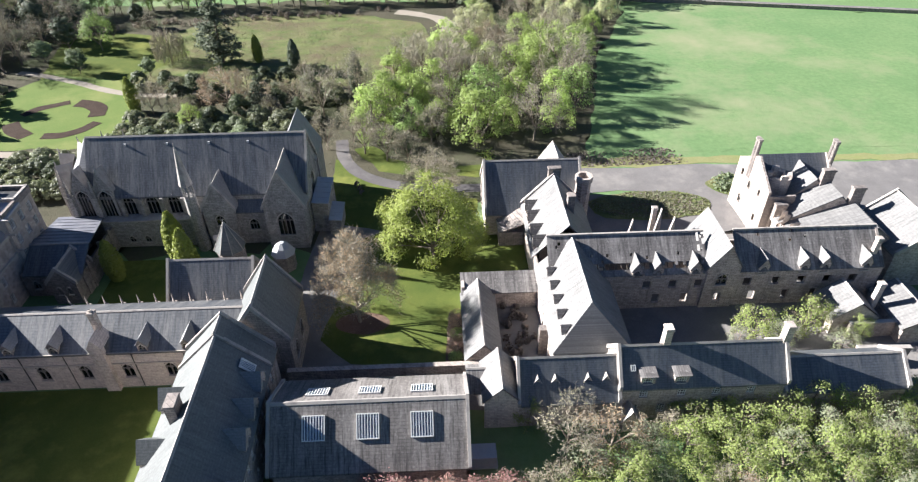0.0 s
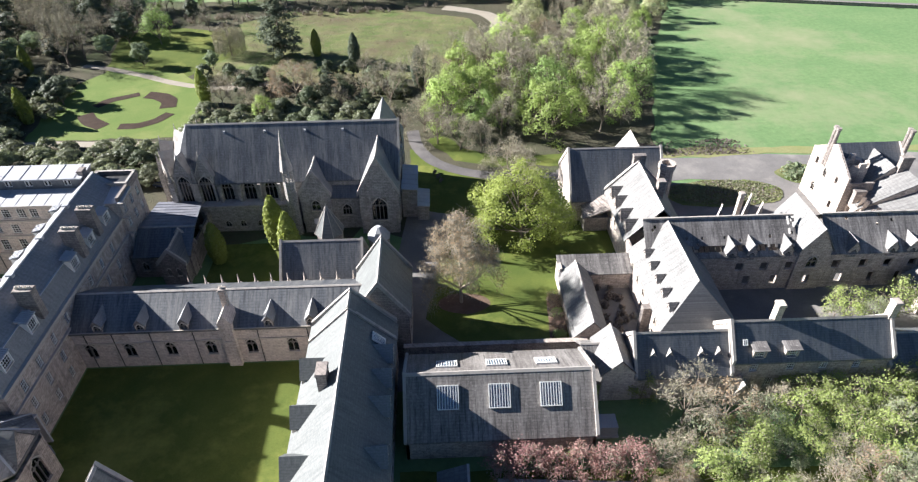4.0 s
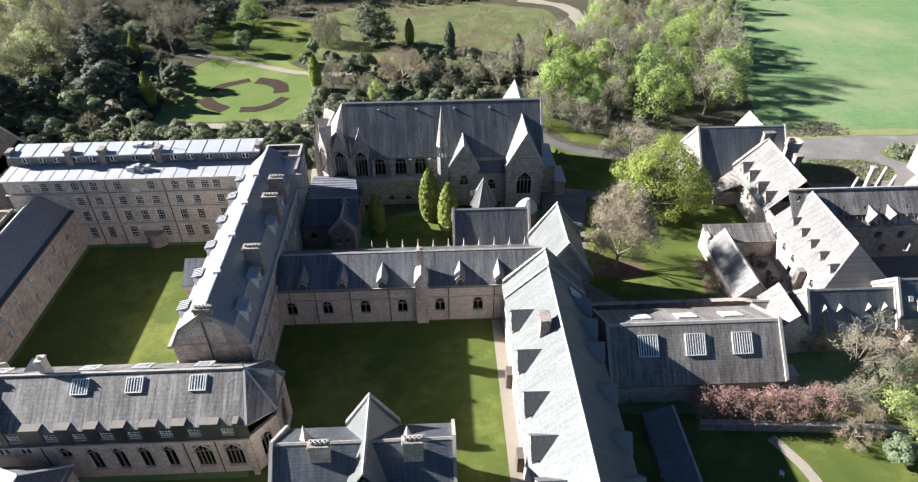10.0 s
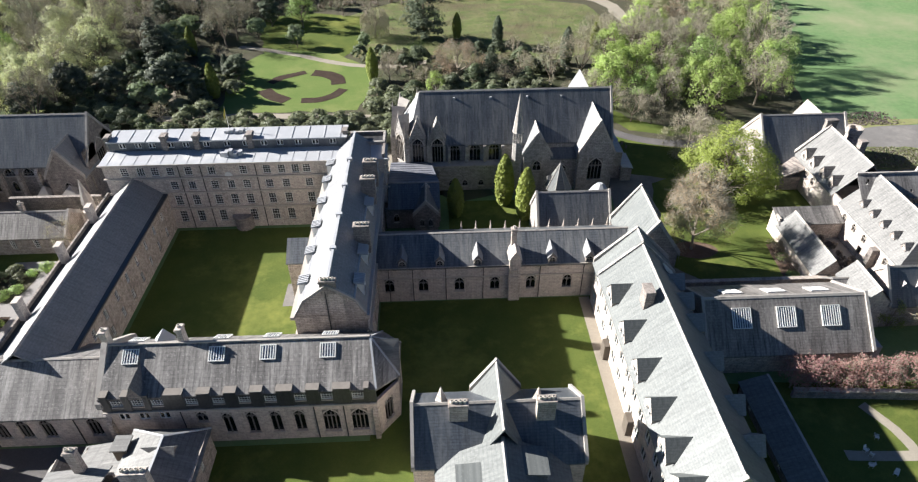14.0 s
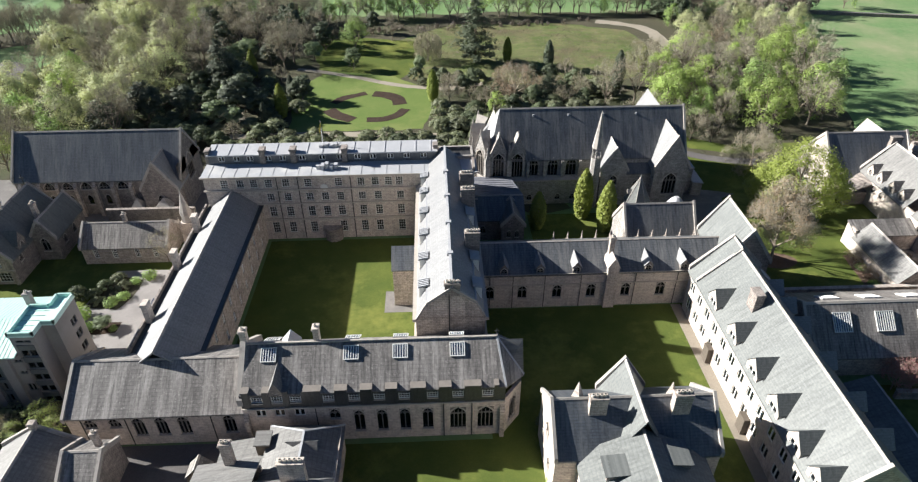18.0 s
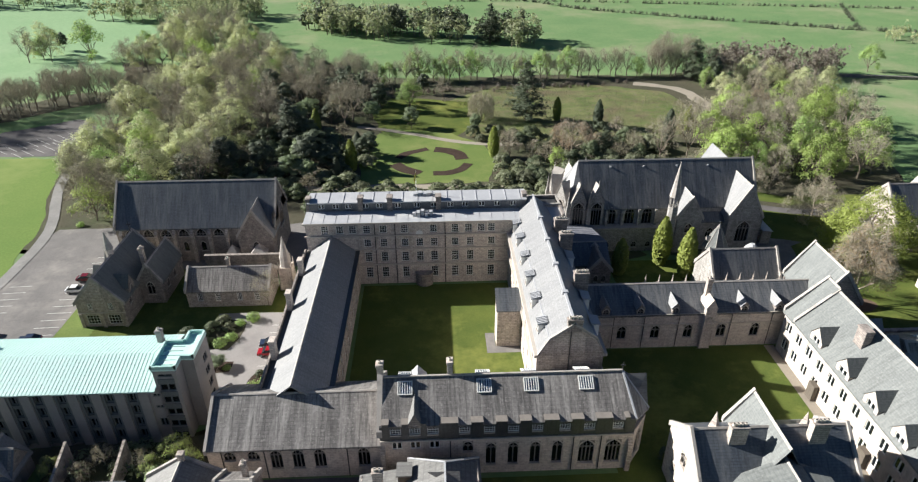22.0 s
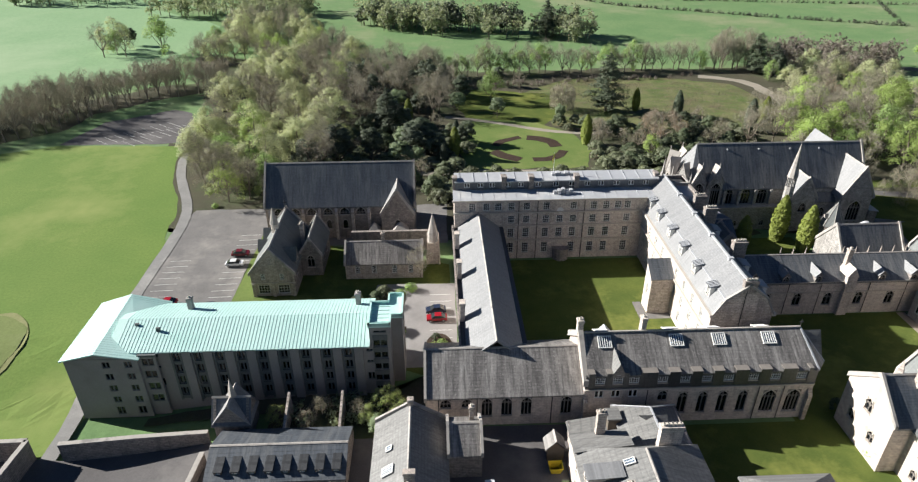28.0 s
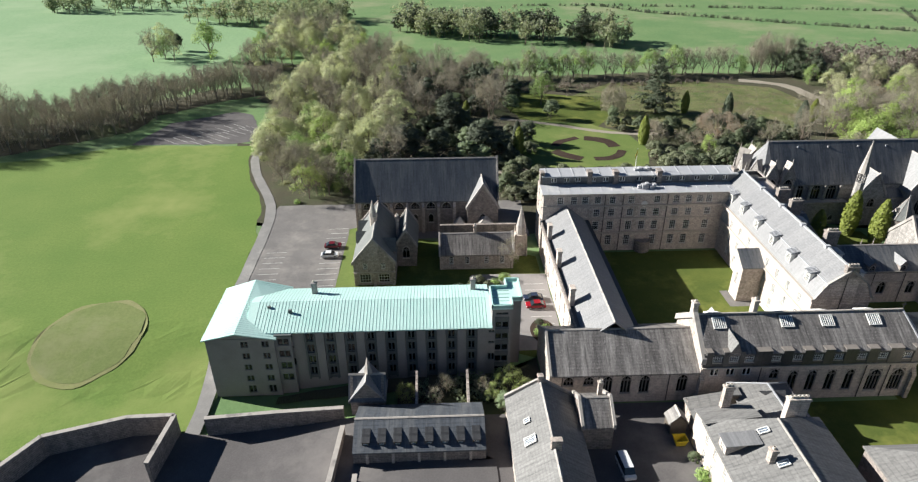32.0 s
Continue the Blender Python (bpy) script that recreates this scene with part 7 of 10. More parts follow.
def yard_walls():
    def run(pts, z0, z1, label, mat=STONE_DARK):
        w = thing("yard_wall", pts[0][0], pts[0][1], 0, label, "wall", kind="structure")
        for i in range(len(pts) - 1):
            p, q = Vector(pts[i]) - Vector(pts[0]), Vector(pts[i + 1]) - Vector(pts[0])
            d = (q - p).normalized()
            s = Vector((-d.y, d.x)) * 0.28
            b = bmesh.new()
            solid(b, [(p.x + s.x, p.y + s.y, z1), (q.x + s.x, q.y + s.y, z1), (q.x - s.x, q.y - s.y, z1), (p.x - s.x, p.y - s.y, z1)], (0, 0, z0 - z1))
            part("wall", b, mat, w)
            b = bmesh.new()
            s = s * 1.4
            solid(b, [(p.x + s.x, p.y + s.y, z1 + 0.18), (q.x + s.x, q.y + s.y, z1 + 0.18), (q.x - s.x, q.y - s.y, z1 + 0.18), (p.x - s.x, p.y - s.y, z1 + 0.18)], (0, 0, -0.17))
            part("wall_coping", b, COPING, w)
    run([(-193.8, 37.0), (-182, 38.0), (-171.0, 38.6)], -3, 1.2, "long coped stone yard wall")
    run([(-199.5, 27.4), (-198.8, 37.6), (-206.5, 37.4), (-218.5, 33.6), (-222.5, 26.0)], -3, 1.6, "high bent stone wall round the yard")
    run([(-170.6, 34.4), (-171.4, 22.0)], -1, 1.2, "low stone wall beside the outbuilding")
    run([(-167.6, 24.6), (-167.6, 18.0)], -1, 1.0, "short stone wall")
    run([(-11.0, 43.0), (6.0, 41.8), (24, 40.0)], 0, 1.6, "low stone garden wall")
    run([(67.0, 71.8), (80.0, 72.2)], 0, 3.2, "ruined yard wall", STONE)
    run([(65.5, 66.8), (74.0, 66.4)], 0, 3.0, "ruined yard wall", STONE)


def kitchens():
    a = gabled("workshop", "stone workshop with a pale sunlit slate roof", -143.6, -132.8, 14.0, 36.9, 4.2, 7.8, "y", STONE, SLATE_OLD_Y, category="workshop")
    chimney(a, -138.0, 22.6, 7, 9.2, 1.5, 0.8, 0, STONE), chimney(a, -138.2, 36.7, 7, 8.9, 0.8, 0.8, 0, STONE)
    skylight(a, on_slope(a, -141.2, 29.6, 5.9, -1, 0, 0.67), 1.0, 1.1, 2)
    skylight(a, on_slope(a, -141.2, 25.6, 5.9, -1, 0, 0.67), 1.6, 2.0, 5)
    # The dark stone colour includes the shade around the scullery.
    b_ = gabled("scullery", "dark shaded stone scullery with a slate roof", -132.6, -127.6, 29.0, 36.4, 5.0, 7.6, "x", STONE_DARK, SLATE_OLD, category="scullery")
    chimney(b_, -128.9, 34.4, 6.4, 9.2, 0.7, 0.7, 1, STONE)
    k = gabled("kitchen_house", "two-storey stone house with hipped slate roofs and chimneys", -114.4, -96.8, 4.0, 27.4, 7.0, 10.7, "y", STONE_PALE, SLATE_OLD_Y,
               (("W", [(u, z, 1.0, 1.6, "sash") for u in (2.0, 5.0, 8.5, 12.0, 16, 20) for z in (5.2, 2.0)]),), coped=False, hips=(0, 3.5), category="house")
    o = k.location
    dormer(k, -114.2, 21.6, 7.3, "W", 2.2, 1.6, 2.0, 3.0, 0.42, SLATE_Y, STONE_PALE, "sash", (1.0, 1.2), flat=True)
    for y in (22.5, 16.5):
        skylight(k, on_slope(k, -108.2, y, 9.7, -1, 0, 0.42), 1.0, 1.6, 2)
    # a lower hipped block to the north, and a lean-to against it
    wall(k, (-106.4, 37.2), (-106.4, 27.4), 0, 5.3, STONE_PALE, [(3.0, 3.6, 1.0, 1.6, "sash"), (6.4, 3.6, 1.0, 1.6, "sash")], name="north_wall")
    wall(k, (-96.6, 37.2), (-106.4, 37.2), 0, 5.3, STONE, name="north_wall"), wall(k, (-96.6, 27.4), (-96.6, 37.2), 0, 5.3, STONE, [(u, 3.2, 1.0, 1.5, "sash") for u in (2.4, 5.4)], name="north_wall")
    dn = (0, 0, -0.2)
    pk, pk2 = (-101.3 - o.x, 34.8 - o.y, 7.4), (-101.3 - o.x, 26.0 - o.y, 7.6)
    q = [(-106.7 - o.x, 26.0 - o.y, 5.3), (-96.2 - o.x, 26.0 - o.y, 4.9), (-96.2 - o.x, 37.5 - o.y, 5.1), (-106.7 - o.x, 37.5 - o.y, 5.4)]
    b = bmesh.new()
    solid(b, [q[3], q[0], pk2, pk], dn), solid(b, [q[1], q[2], pk, pk2], dn), solid(b, [q[2], q[3], pk], dn)
    bmesh.ops.remove_doubles(b, verts=b.verts, dist=1e-4)
    part("hip_roof", b, SLATE_OLD_Y, k)
    for p_ in (q[3], q[2], pk2):
        b = bmesh.new()
        p0, p1 = Vector(pk), Vector(p_)
        sd = (p1 - p0).cross(Vector((0, 0, 1))).normalized() * 0.14
        up = Vector((0, 0, 0.1))
        solid(b, [p0 + sd + up, p1 + sd + up, p1 - sd + up, p0 - sd + up], (0, 0, -0.12))
        part("hip_roll", b, LEAD, k)
    dormer(k, -99.4, 33.0, 5.6, "E", 1.5, 1.0, 1.9, 2.0, 0.45, SLATE_OLD_Y, STONE_DARK, "casement", (0.8, 0.7))
    wall(k, (-113.4, 36.6), (-113.4, 30.4), 0, 3.0, STONE, name="lean_wall"), wall(k, (-106.5, 36.6), (-113.4, 36.6), 0, 3.0, STONE_DARK, name="lean_wall")
    b = bmesh.new()
    solid(b, [(-113.7 - o.x, 30.2 - o.y, 3.1), (-106.5 - o.x, 30.2 - o.y, 4.4), (-106.5 - o.x, 36.9 - o.y, 4.2), (-113.7 - o.x, 36.9 - o.y, 2.9)], dn)
    part("lean_to", b, SLATE_OLD_Y, k)
    wall(k, (-114.4, 30.4), (-114.4, 27.4), 0, 6.4, STONE_PALE, name="north_wall"), wall(k, (-106.4, 30.4), (-114.4, 30.4), 0, 6.4, STONE, name="north_wall")
    b = bmesh.new()
    solid(b, [(-114.7 - o.x, 26.4 - o.y, 7.4), (-106.3 - o.x, 26.4 - o.y, 8.6), (-106.3 - o.x, 30.7 - o.y, 7.4), (-114.7 - o.x, 30.7 - o.y, 6.4)], dn)
    part("north_slope", b, SLATE_OLD_Y, k)
    b = bmesh.new()
    box(b, -107.9 - o.x, -106.1 - o.x, 33.6 - o.y, 35.4 - o.y, 4.0, 6.2)
    lt = part("lantern", b, WOOD_DARK, k, "weathered louvred roof lantern")
    b = bmesh.new()
    box(b, -108.1 - o.x, -105.9 - o.x, 33.4 - o.y, 35.9 - o.y, 6.2, 6.45)
    part("lantern_roof", b, SLATE_OLD_Y, lt)
    chimney(k, -110.2, 30.4, 5, 11.2, 1.3, 0.9, 2, STONE), chimney(k, -101.2, 26.9, 5, 11.7, 3.2, 1.0, 5, STONE_PALE), chimney(k, -109.4, 17.6, 8, 11.4, 0.8, 1.0, 1, STONE)
    gabled("pantry", "low hipped stone pantry", -92.4, -80.0, 4.0, 22.0, 6.4, 9.0, "y", STONE_DARK, SLATE_OLD_Y, coped=False, hips=(0, 4.0), category="outbuilding")
    gabled("boiler_shed", "small open timber shed", -117.4, -114.8, 31.6, 34.2, 2.6, 4.0, "y", WOOD_DARK, SLATE_OLD, coped=False, category="shed")


def south_house():
    h = gabled("south_house", "gabled stone house with crossed slate roofs and tall chimneys", -68.2, -46.8, 27.4, 38.6, 9.4, 14.3, "x", STONE_PALE, SLATE_X,
               (("W", [(5.6, 8.2, 1.6, 2.4, "gothic2"), (3, 4.0, 1.4, 2.0, "gothic2"), (8, 4.0, 1.4, 2.0, "gothic2")]), ("E", [(4, 6, 1.2, 2, "sash"), (8, 6, 1.2, 2, "sash")])))
    o = h.location
    wall(h, (-54.0, 38.9), (-60.2, 38.9), 0, 10, STONE_PALE, [(3.1, 8, 1.4, 2.2, "gothic2")], gable=5.2, name="cross_gable")
    roof(h, -60.2, -54.0, 28.0, 38.9, 10.0, 15.2, "y", SLATE_EAST, name="cross_roof")
    parapet_gable(h, "y", 38.9, -57.1, 3.5, 9.8, 15.2, wide=0.5, rise=0.35)
    wall(h, (-65.2, 27.4), (-65.2, 6), 0, 9.0, STONE_PALE, [(u, z, 1.2, 1.8, "gothic2") for u in (3, 8, 13) for z in (6.6, 2.6)], name="wing_wall")
    wall(h, (-49.2, 6), (-49.2, 27.4), 0, 9.0, STONE, name="wing_wall"), wall(h, (-65.2, 6), (-49.2, 6), 0, 9.0, STONE, gable=4.2, name="wing_gable")
    roof(h, -65.2, -49.2, 6, 28.6, 9.0, 13.2, "y", SLATE_EAST, name="wing_roof")
    dormer(h, -62.8, 24.6, 10.0, "W", 2.6, 1.3, 2.0, 3.0, 0.5, SLATE_EAST, STONE_DARK, "casement", (1.6, 0.9), flat=True)
    dormer(h, -52.2, 26.0, 10.2, "E", 3.4, 1.4, 2.0, 3.0, 0.5, SLATE_EAST, STONE_DARK, "casement", (1.6, 0.9), flat=True)
    chimney(h, -62.4, 31.8, 10, 15.8, 2.3, 1.1, 4, STONE), chimney(h, -51.6, 31.6, 10, 16.2, 2.3, 1.1, 4, STONE)
    for x, y in ((-64.5, 34.2), (-52.3, 33.6)):
        b = bmesh.new()
        cone(b, x - o.x, y - o.y, 13.0, 16.0, 0.9, 0.02, 4)
        part("gablet", b, STONE_PALE, h)


stables()
yard_walls()
kitchens()
south_house()


# ---- the ruined old house to the east ----
def ruin_long():
    h = thing("ruined_long_range", 47, 86, 0, "derelict stone range with holed slate roofs and gabled dormers", "ruined house")
    o = h.location
    up = [(u, 5.4, 1.4, 1.7, "hole") for u in (17, 21.5, 26, 34.5, 39.5, 44, 48.5, 53)]
    wall(h, (18.3, 80.6), (76, 80.6), 0, 8.0, STONE, up + [(u, 2.2, 1.2, 2.0, "hole") for u in (19, 24, 29.4, 36, 42, 47, 52)])
    wall(h, (76, 80.6), (76, 91), 0, 8.0, STONE, gable=4.4), wall(h, (76, 91), (18.3, 91), 0, 6.6, STONE_PALE, [(u, 4, 1.4, 2.2, "hole") for u in range(4, 54, 5)])
    rnd = random.Random(5)
    k = (12.5 - 7.8) / 5.8

    def S(x, y, dz=0.0):
        return (x - o.x, y - o.y, 7.8 + (y - 80.3) * k + dz)
    for xa, xb, holed in ((18.3, 45.4, True), (50.6, 76, False)):
        b = bmesh.new()
        nx = int((xb - xa) / 0.45)
        for i in range(nx):
            for j in range(13):
                x, y = xa + (xb - xa) * i / nx, 80.3 + 5.8 * j / 13
                low = holed and j in (2, 3) and 25 < x < 43 and rnd.random() < 0.75
                hole = rnd.random() < (0.02 if holed else 0.004) or (holed and x > 43.6 and rnd.random() < 0.4)
                if low or hole:
                    continue
                solid(b, [S(x, y), S(x + (xb - xa) / nx, y), S(x + (xb - xa) / nx, y + 5.8 / 13), S(x, y + 5.8 / 13)], (0, 0, -0.1))
        bmesh.ops.remove_doubles(b, verts=b.verts, dist=0.002)
        part("roof", b, SLATE_OLD, h, "grey slates with holes that bare the rafters")
        n = int((xb - xa) / 1.0)
        for i in range(n):
            x = xa + 0.3 + i * 1.0
            b = bmesh.new()
            solid(b, [S(x, 80.4, -0.12), S(x + 0.12, 80.4, -0.12), S(x + 0.12, 86.1, -0.12), S(x, 86.1, -0.12)], (0, 0, -0.16))
            part("rafter", b, WOOD_DARK, h)
        b = bmesh.new()
        box(b, xa - o.x, xb - o.x, 85.95 - o.y, 86.3 - o.y, 12.4, 12.75)
        part("ridge", b, COPING, h)
        if not holed:
            b = bmesh.new()
            solid(b, [(xa - o.x, 86.1 - o.y, 12.5), (xb - o.x, 86.1 - o.y, 12.5), (xb - o.x, 91.3 - o.y, 7.8), (xa - o.x, 91.3 - o.y, 7.8)], (0, 0, -0.2))
            part("roof", b, SLATE_OLD, h)
    for x in (33.2, 36.8, 43.2, 55.0, 62.0, 65.6, 72.8):
        dormer(h, x, 80.5, 6.9, "S", 1.7, 2.0, 3.5, 3.2, 0.82, SLATE_OLD_Y, STONE, "gothic2", (1.1, 1.5))
    # the cross gable
    wall(h, (45.2, 80.2), (50.8, 80.2), 0, 9.0, STONE, [(2.8, 6.4, 1.8, 2.4, "gothic2"), (2.8, 2.4, 1.2, 1.8, "hole")], gable=4.8, name="cross_gable")
    b = bmesh.new()
    for s, xa in ((-1, 44.6), (1, 51.4)):
        solid(b, [(48 - o.x, 79.9 - o.y, 13.8), (xa - o.x, 79.9 - o.y, 8.6), (xa - o.x, 91.5 - o.y, 8.6), (48 - o.x, 91.5 - o.y, 13.8)], (0, 0, -0.2))
    part("cross_roof", b, SLATE_OLD_Y, h)
    for x, z in ((39.3, 14.2), (42.0, 12.2), (34.5, 12.0)):
        b = bmesh.new()
        solid(b, [(x - 0.8 - o.x, 90.6 - o.y, 6.6), (x + 0.8 - o.x, 90.6 - o.y, 6.6), (x + 0.1 - o.x, 90.6 - o.y, z)], (0, 0.5, 0))
        part("broken_gable", b, STONE_PALE, h)
    chimney(h, 39.3, 93.6, 0, 12.6, 0.8, 0.8, 0, STONE_PALE), chimney(h, 74.6, 82.5, 8, 12.6, 0.8, 0.8, 0, STONE_PALE)


def ruin_west():
    h = thing("ruined_west_wing", 22.6, 86, 0, "derelict stone wing with pale slate roof and small dormers", "ruined house")
    o = h.location
    # Sunlit side in pale stone, shaded east side in dark stone, by colour.
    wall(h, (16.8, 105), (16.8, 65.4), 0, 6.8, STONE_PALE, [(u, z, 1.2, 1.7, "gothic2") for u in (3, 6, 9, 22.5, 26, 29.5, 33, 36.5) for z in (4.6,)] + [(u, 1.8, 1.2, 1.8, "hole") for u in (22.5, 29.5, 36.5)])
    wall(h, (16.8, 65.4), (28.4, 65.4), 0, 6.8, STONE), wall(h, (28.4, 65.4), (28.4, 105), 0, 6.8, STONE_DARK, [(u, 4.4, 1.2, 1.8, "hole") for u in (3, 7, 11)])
    wall(h, (28.4, 105), (16.8, 105), 0, 6.8, STONE, gable=6.2)
    roof(h, 16.8, 28.4, 65.2, 85.4, 6.8, 12.6, "y", SLATE_OLD_Y, over=0.4, hip0=4.0)
    roof(h, 16.8, 28.4, 88.0, 105.0, 6.8, 13.2, "y", SLATE_OLD_Y, over=0.4, name="north_roof")
    parapet_gable(h, "y", 105.0, 22.6, 6.2, 6.6, 13.2, wide=0.6)
    for y in (67.6, 71.0, 74.4, 77.8, 81.2):
        dormer(h, 18.0, y, 8.2, "W", 1.3, 0.7, 1.5, 2.0, 1.0, SLATE_OLD, STONE_DARK, "casement", (0.7, 0.5))
    for y in (90.5, 94.0, 98.4, 101.8):
        dormer(h, 16.9, y, 6.6, "W", 2.0, 1.6, 2.9, 2.4, 1.1, SLATE_OLD, STONE_PALE, "gothic2", (1.0, 1.2))
    chimney(h, 24.2, 95.6, 10, 14.6, 1.3, 1.3, 0, STONE_DARK), chimney(h, 22.8, 105.6, 10, 14.4, 2.4, 1.0, 0, STONE_DARK)
    b = bmesh.new()
    for i in range(8):
        a0, a1 = math.pi / 8 + math.pi * i / 4, math.pi / 8 + math.pi * (i + 1) / 4
        pts = [(28.8 - o.x + 1.75 * math.cos(a0), 105.6 - o.y + 1.75 * math.sin(a0), 12.3), (28.8 - o.x + 1.75 * math.cos(a1), 105.6 - o.y + 1.75 * math.sin(a1), 12.3),
               (28.8 - o.x + 1.2 * math.cos(a1), 105.6 - o.y + 1.2 * math.sin(a1), 12.3), (28.8 - o.x + 1.2 * math.cos(a0), 105.6 - o.y + 1.2 * math.sin(a0), 12.3)]
        solid(b, pts, (0, 0, -1.2))
        pts = [(28.8 + (p[0] + o.x - 28.8) * 0.86 - o.x, 105.6 + (p[1] + o.y - 105.6) * 0.86 - o.y, 11.2) for p in pts]
        solid(b, pts, (0, 0, -11.2))
    part("stair_turret", b, STONE, h, "roofless octagonal stone stair turret")
    b = bmesh.new()
    box(b, 15.4 - o.x, 16.8 - o.x, 70.6 - o.y, 71.8 - o.y, 0, 5.6)
    part("buttress", b, STONE_DARK, h)
    n = gabled("ruined_north_hall", "derelict stone hall with a dark slate roof", 9.4, 28.7, 103.6, 117.8, 5.4, 13.3, "x", STONE, SLATE_X, category="ruined house")
    wall(n, (22.0, 119.4), (27.6, 119.4), 0, 8, STONE_PALE, gable=4.4, name="porch_gable")
    b = bmesh.new()
    for s, xa in ((-1, 21.8), (1, 28.0)):
        solid(b, [(24.9 - 19.05, 120 - 110.7, 12.4), (xa - 19.05, 120 - 110.7, 7.8), (xa - 19.05, 112 - 110.7, 7.8), (24.9 - 19.05, 111 - 110.7, 12.4)], (0, 0, -0.2))
    part("porch_roof", b, COPING, n)
    b = bmesh.new()
    solid(b, [(11.5 - 19.05, 99.5 - 110.7, 3.4), (16.8 - 19.05, 99.5 - 110.7, 5.6), (16.8 - 19.05, 104 - 110.7, 6.4), (11.5 - 19.05, 104 - 110.7, 4.0)], (0, 0, -0.3))
    box(b, 11.8 - 19.05, 16.6 - 19.05, 99.8 - 110.7, 103.6 - 110.7, 0, 3.3)
    part("lean_to", b, STONE_DARK, n)
    c = thing("walled_court_range", 8, 76, 0, "low roofless court range of pale stone with slate slopes", "ruined house")
    wall(c, (3.6, 82.4), (3.6, 66.9), 0, 3.6, STONE_PALE, gable=None), wall(c, (9.0, 66.9), (9.0, 80), 0, 3.2, STONE)
    wall(c, (3.6, 66.9), (9.0, 66.9), 0, 3.6, STONE, gable=3.0)
    roof(c, 3.6, 9.0, 66.9, 82.6, 3.6, 6.6, "y", SLATE_OLD_Y)
    wall(c, (16.8, 85.6), (3.6, 85.6), 0, 4.8, STONE), wall(c, (9.0, 82.0), (16.8, 82.0), 0, 3.6, STONE), wall(c, (3.6, 85.6), (3.6, 82.4), 0, 4.8, STONE_PALE)
    b = bmesh.new()
    solid(b, [(3.4 - 8, 81.7 - 76, 3.8), (16.8 - 8, 81.7 - 76, 3.8), (16.8 - 8, 85.7 - 76, 5.4), (3.4 - 8, 85.7 - 76, 5.4)], (0, 0, -0.2))
    part("roof", b, SLATE_OLD, c)


def ruin_tower():
    h = thing("ruined_tower_house", 72, 102, 0, "tall roof-broken stone house with chimneys and bare gables", "ruined house")
    o = h.location
    wall(h, (63.4, 113.5), (63.4, 99.5), 0, 11.0, STONE, [(2.6, 8.8, 0.9, 1.6, "hole"), (6.4, 8.0, 1.0, 2.0, "gothic2"), (10.6, 8.7, 0.8, 1.5, "hole"), (4.2, 3.4, 1.1, 2.0, "gothic2"), (11.2, 3.2, 0.9, 1.7, "hole")], gable=4.0)
    wall(h, (79.4, 106.0), (79.4, 113.5), 0, 10.5, STONE, gable=3.0), wall(h, (79.4, 113.5), (63.4, 113.5), 0, 9.5, STONE)
    wall(h, (63.4, 99.5), (69.0, 99.5), 0, 10.0, STONE_DARK, [(2.8, 7.5, 1.4, 2.4, "hole")])
    b = bmesh.new()
    for ya, za in ((106.0, 9.6), (114.0, 9.4)):
        solid(b, [(63.8 - o.x, 110.2 - o.y, 13.2), (79.2 - o.x, 110.2 - o.y, 13.2), (79.2 - o.x, ya - o.y, za), (66.0 - o.x, ya - o.y, za)], (0, 0, -0.2))
    part("north_roof", b, SLATE_X, h)
    for x, z in ((63.6, 17.4), (79.4, 16.4)):
        for d in (-0.45, 0.45):
            b = bmesh.new()
            cone(b, x - o.x, 108.6 + d - o.y, 9.0, z, 0.48, 0.42, 8), cone(b, x - o.x, 108.6 + d - o.y, z, z + 0.4, 0.55, 0.5, 8)
            part("chimney", b, STONE_DARK, h)
    # long pale slope towards the court, in three steps
    for y0, y1, x0, zr, xr in ((101.5, 109.0, 66.8, 12.4, 73.4), (96.0, 101.5, 65.0, 12.0, 75.6), (87.5, 96.0, 65.4, 10.8, 78.0)):
        b = bmesh.new()
        solid(b, [(x0 - o.x, y0 - o.y, 6.2), (xr - o.x, y0 - o.y, zr), (xr - o.x, y1 - o.y, zr), (x0 + 0.6 - o.x, y1 - o.y, 6.4)], (0, 0, -0.22))
        solid(b, [(xr - o.x, y0 - o.y, zr), (xr + 5.5 - o.x, y0 - o.y, 6.5), (xr + 5.5 - o.x, y1 - o.y, 6.5), (xr - o.x, y1 - o.y, zr)], (0, 0, -0.22))
        part("roof", b, SLATE_OLD_Y, h)
        wall(h, (x0, y1), (x0, y0), 0, 6.2, STONE_PALE, [((y1 - y0) / 2, 4.0, 1.4, 2.2, "hole")], name="court_wall")
        wall(h, (xr + 5.4, y0), (xr + 5.4, y1), 0, 6.3, STONE, name="back_wall")
        b = bmesh.new()
        solid(b, [(x0 - o.x, y0 - o.y, 0), (xr + 5.4 - o.x, y0 - o.y, 0), (xr + 5.4 - o.x, y0 - o.y, 6.3), (xr - o.x, y0 - o.y, zr - 0.3), (x0 - o.x, y0 - o.y, 6.0)], (0, 0.4, 0))
        part("cross_wall", b, STONE, h)
    rnd = random.Random(9)
    for i in range(9):
        b = bmesh.new()
        y = 88.5 + i * 1.15
        z = 5.5 + rnd.random() * 3.4
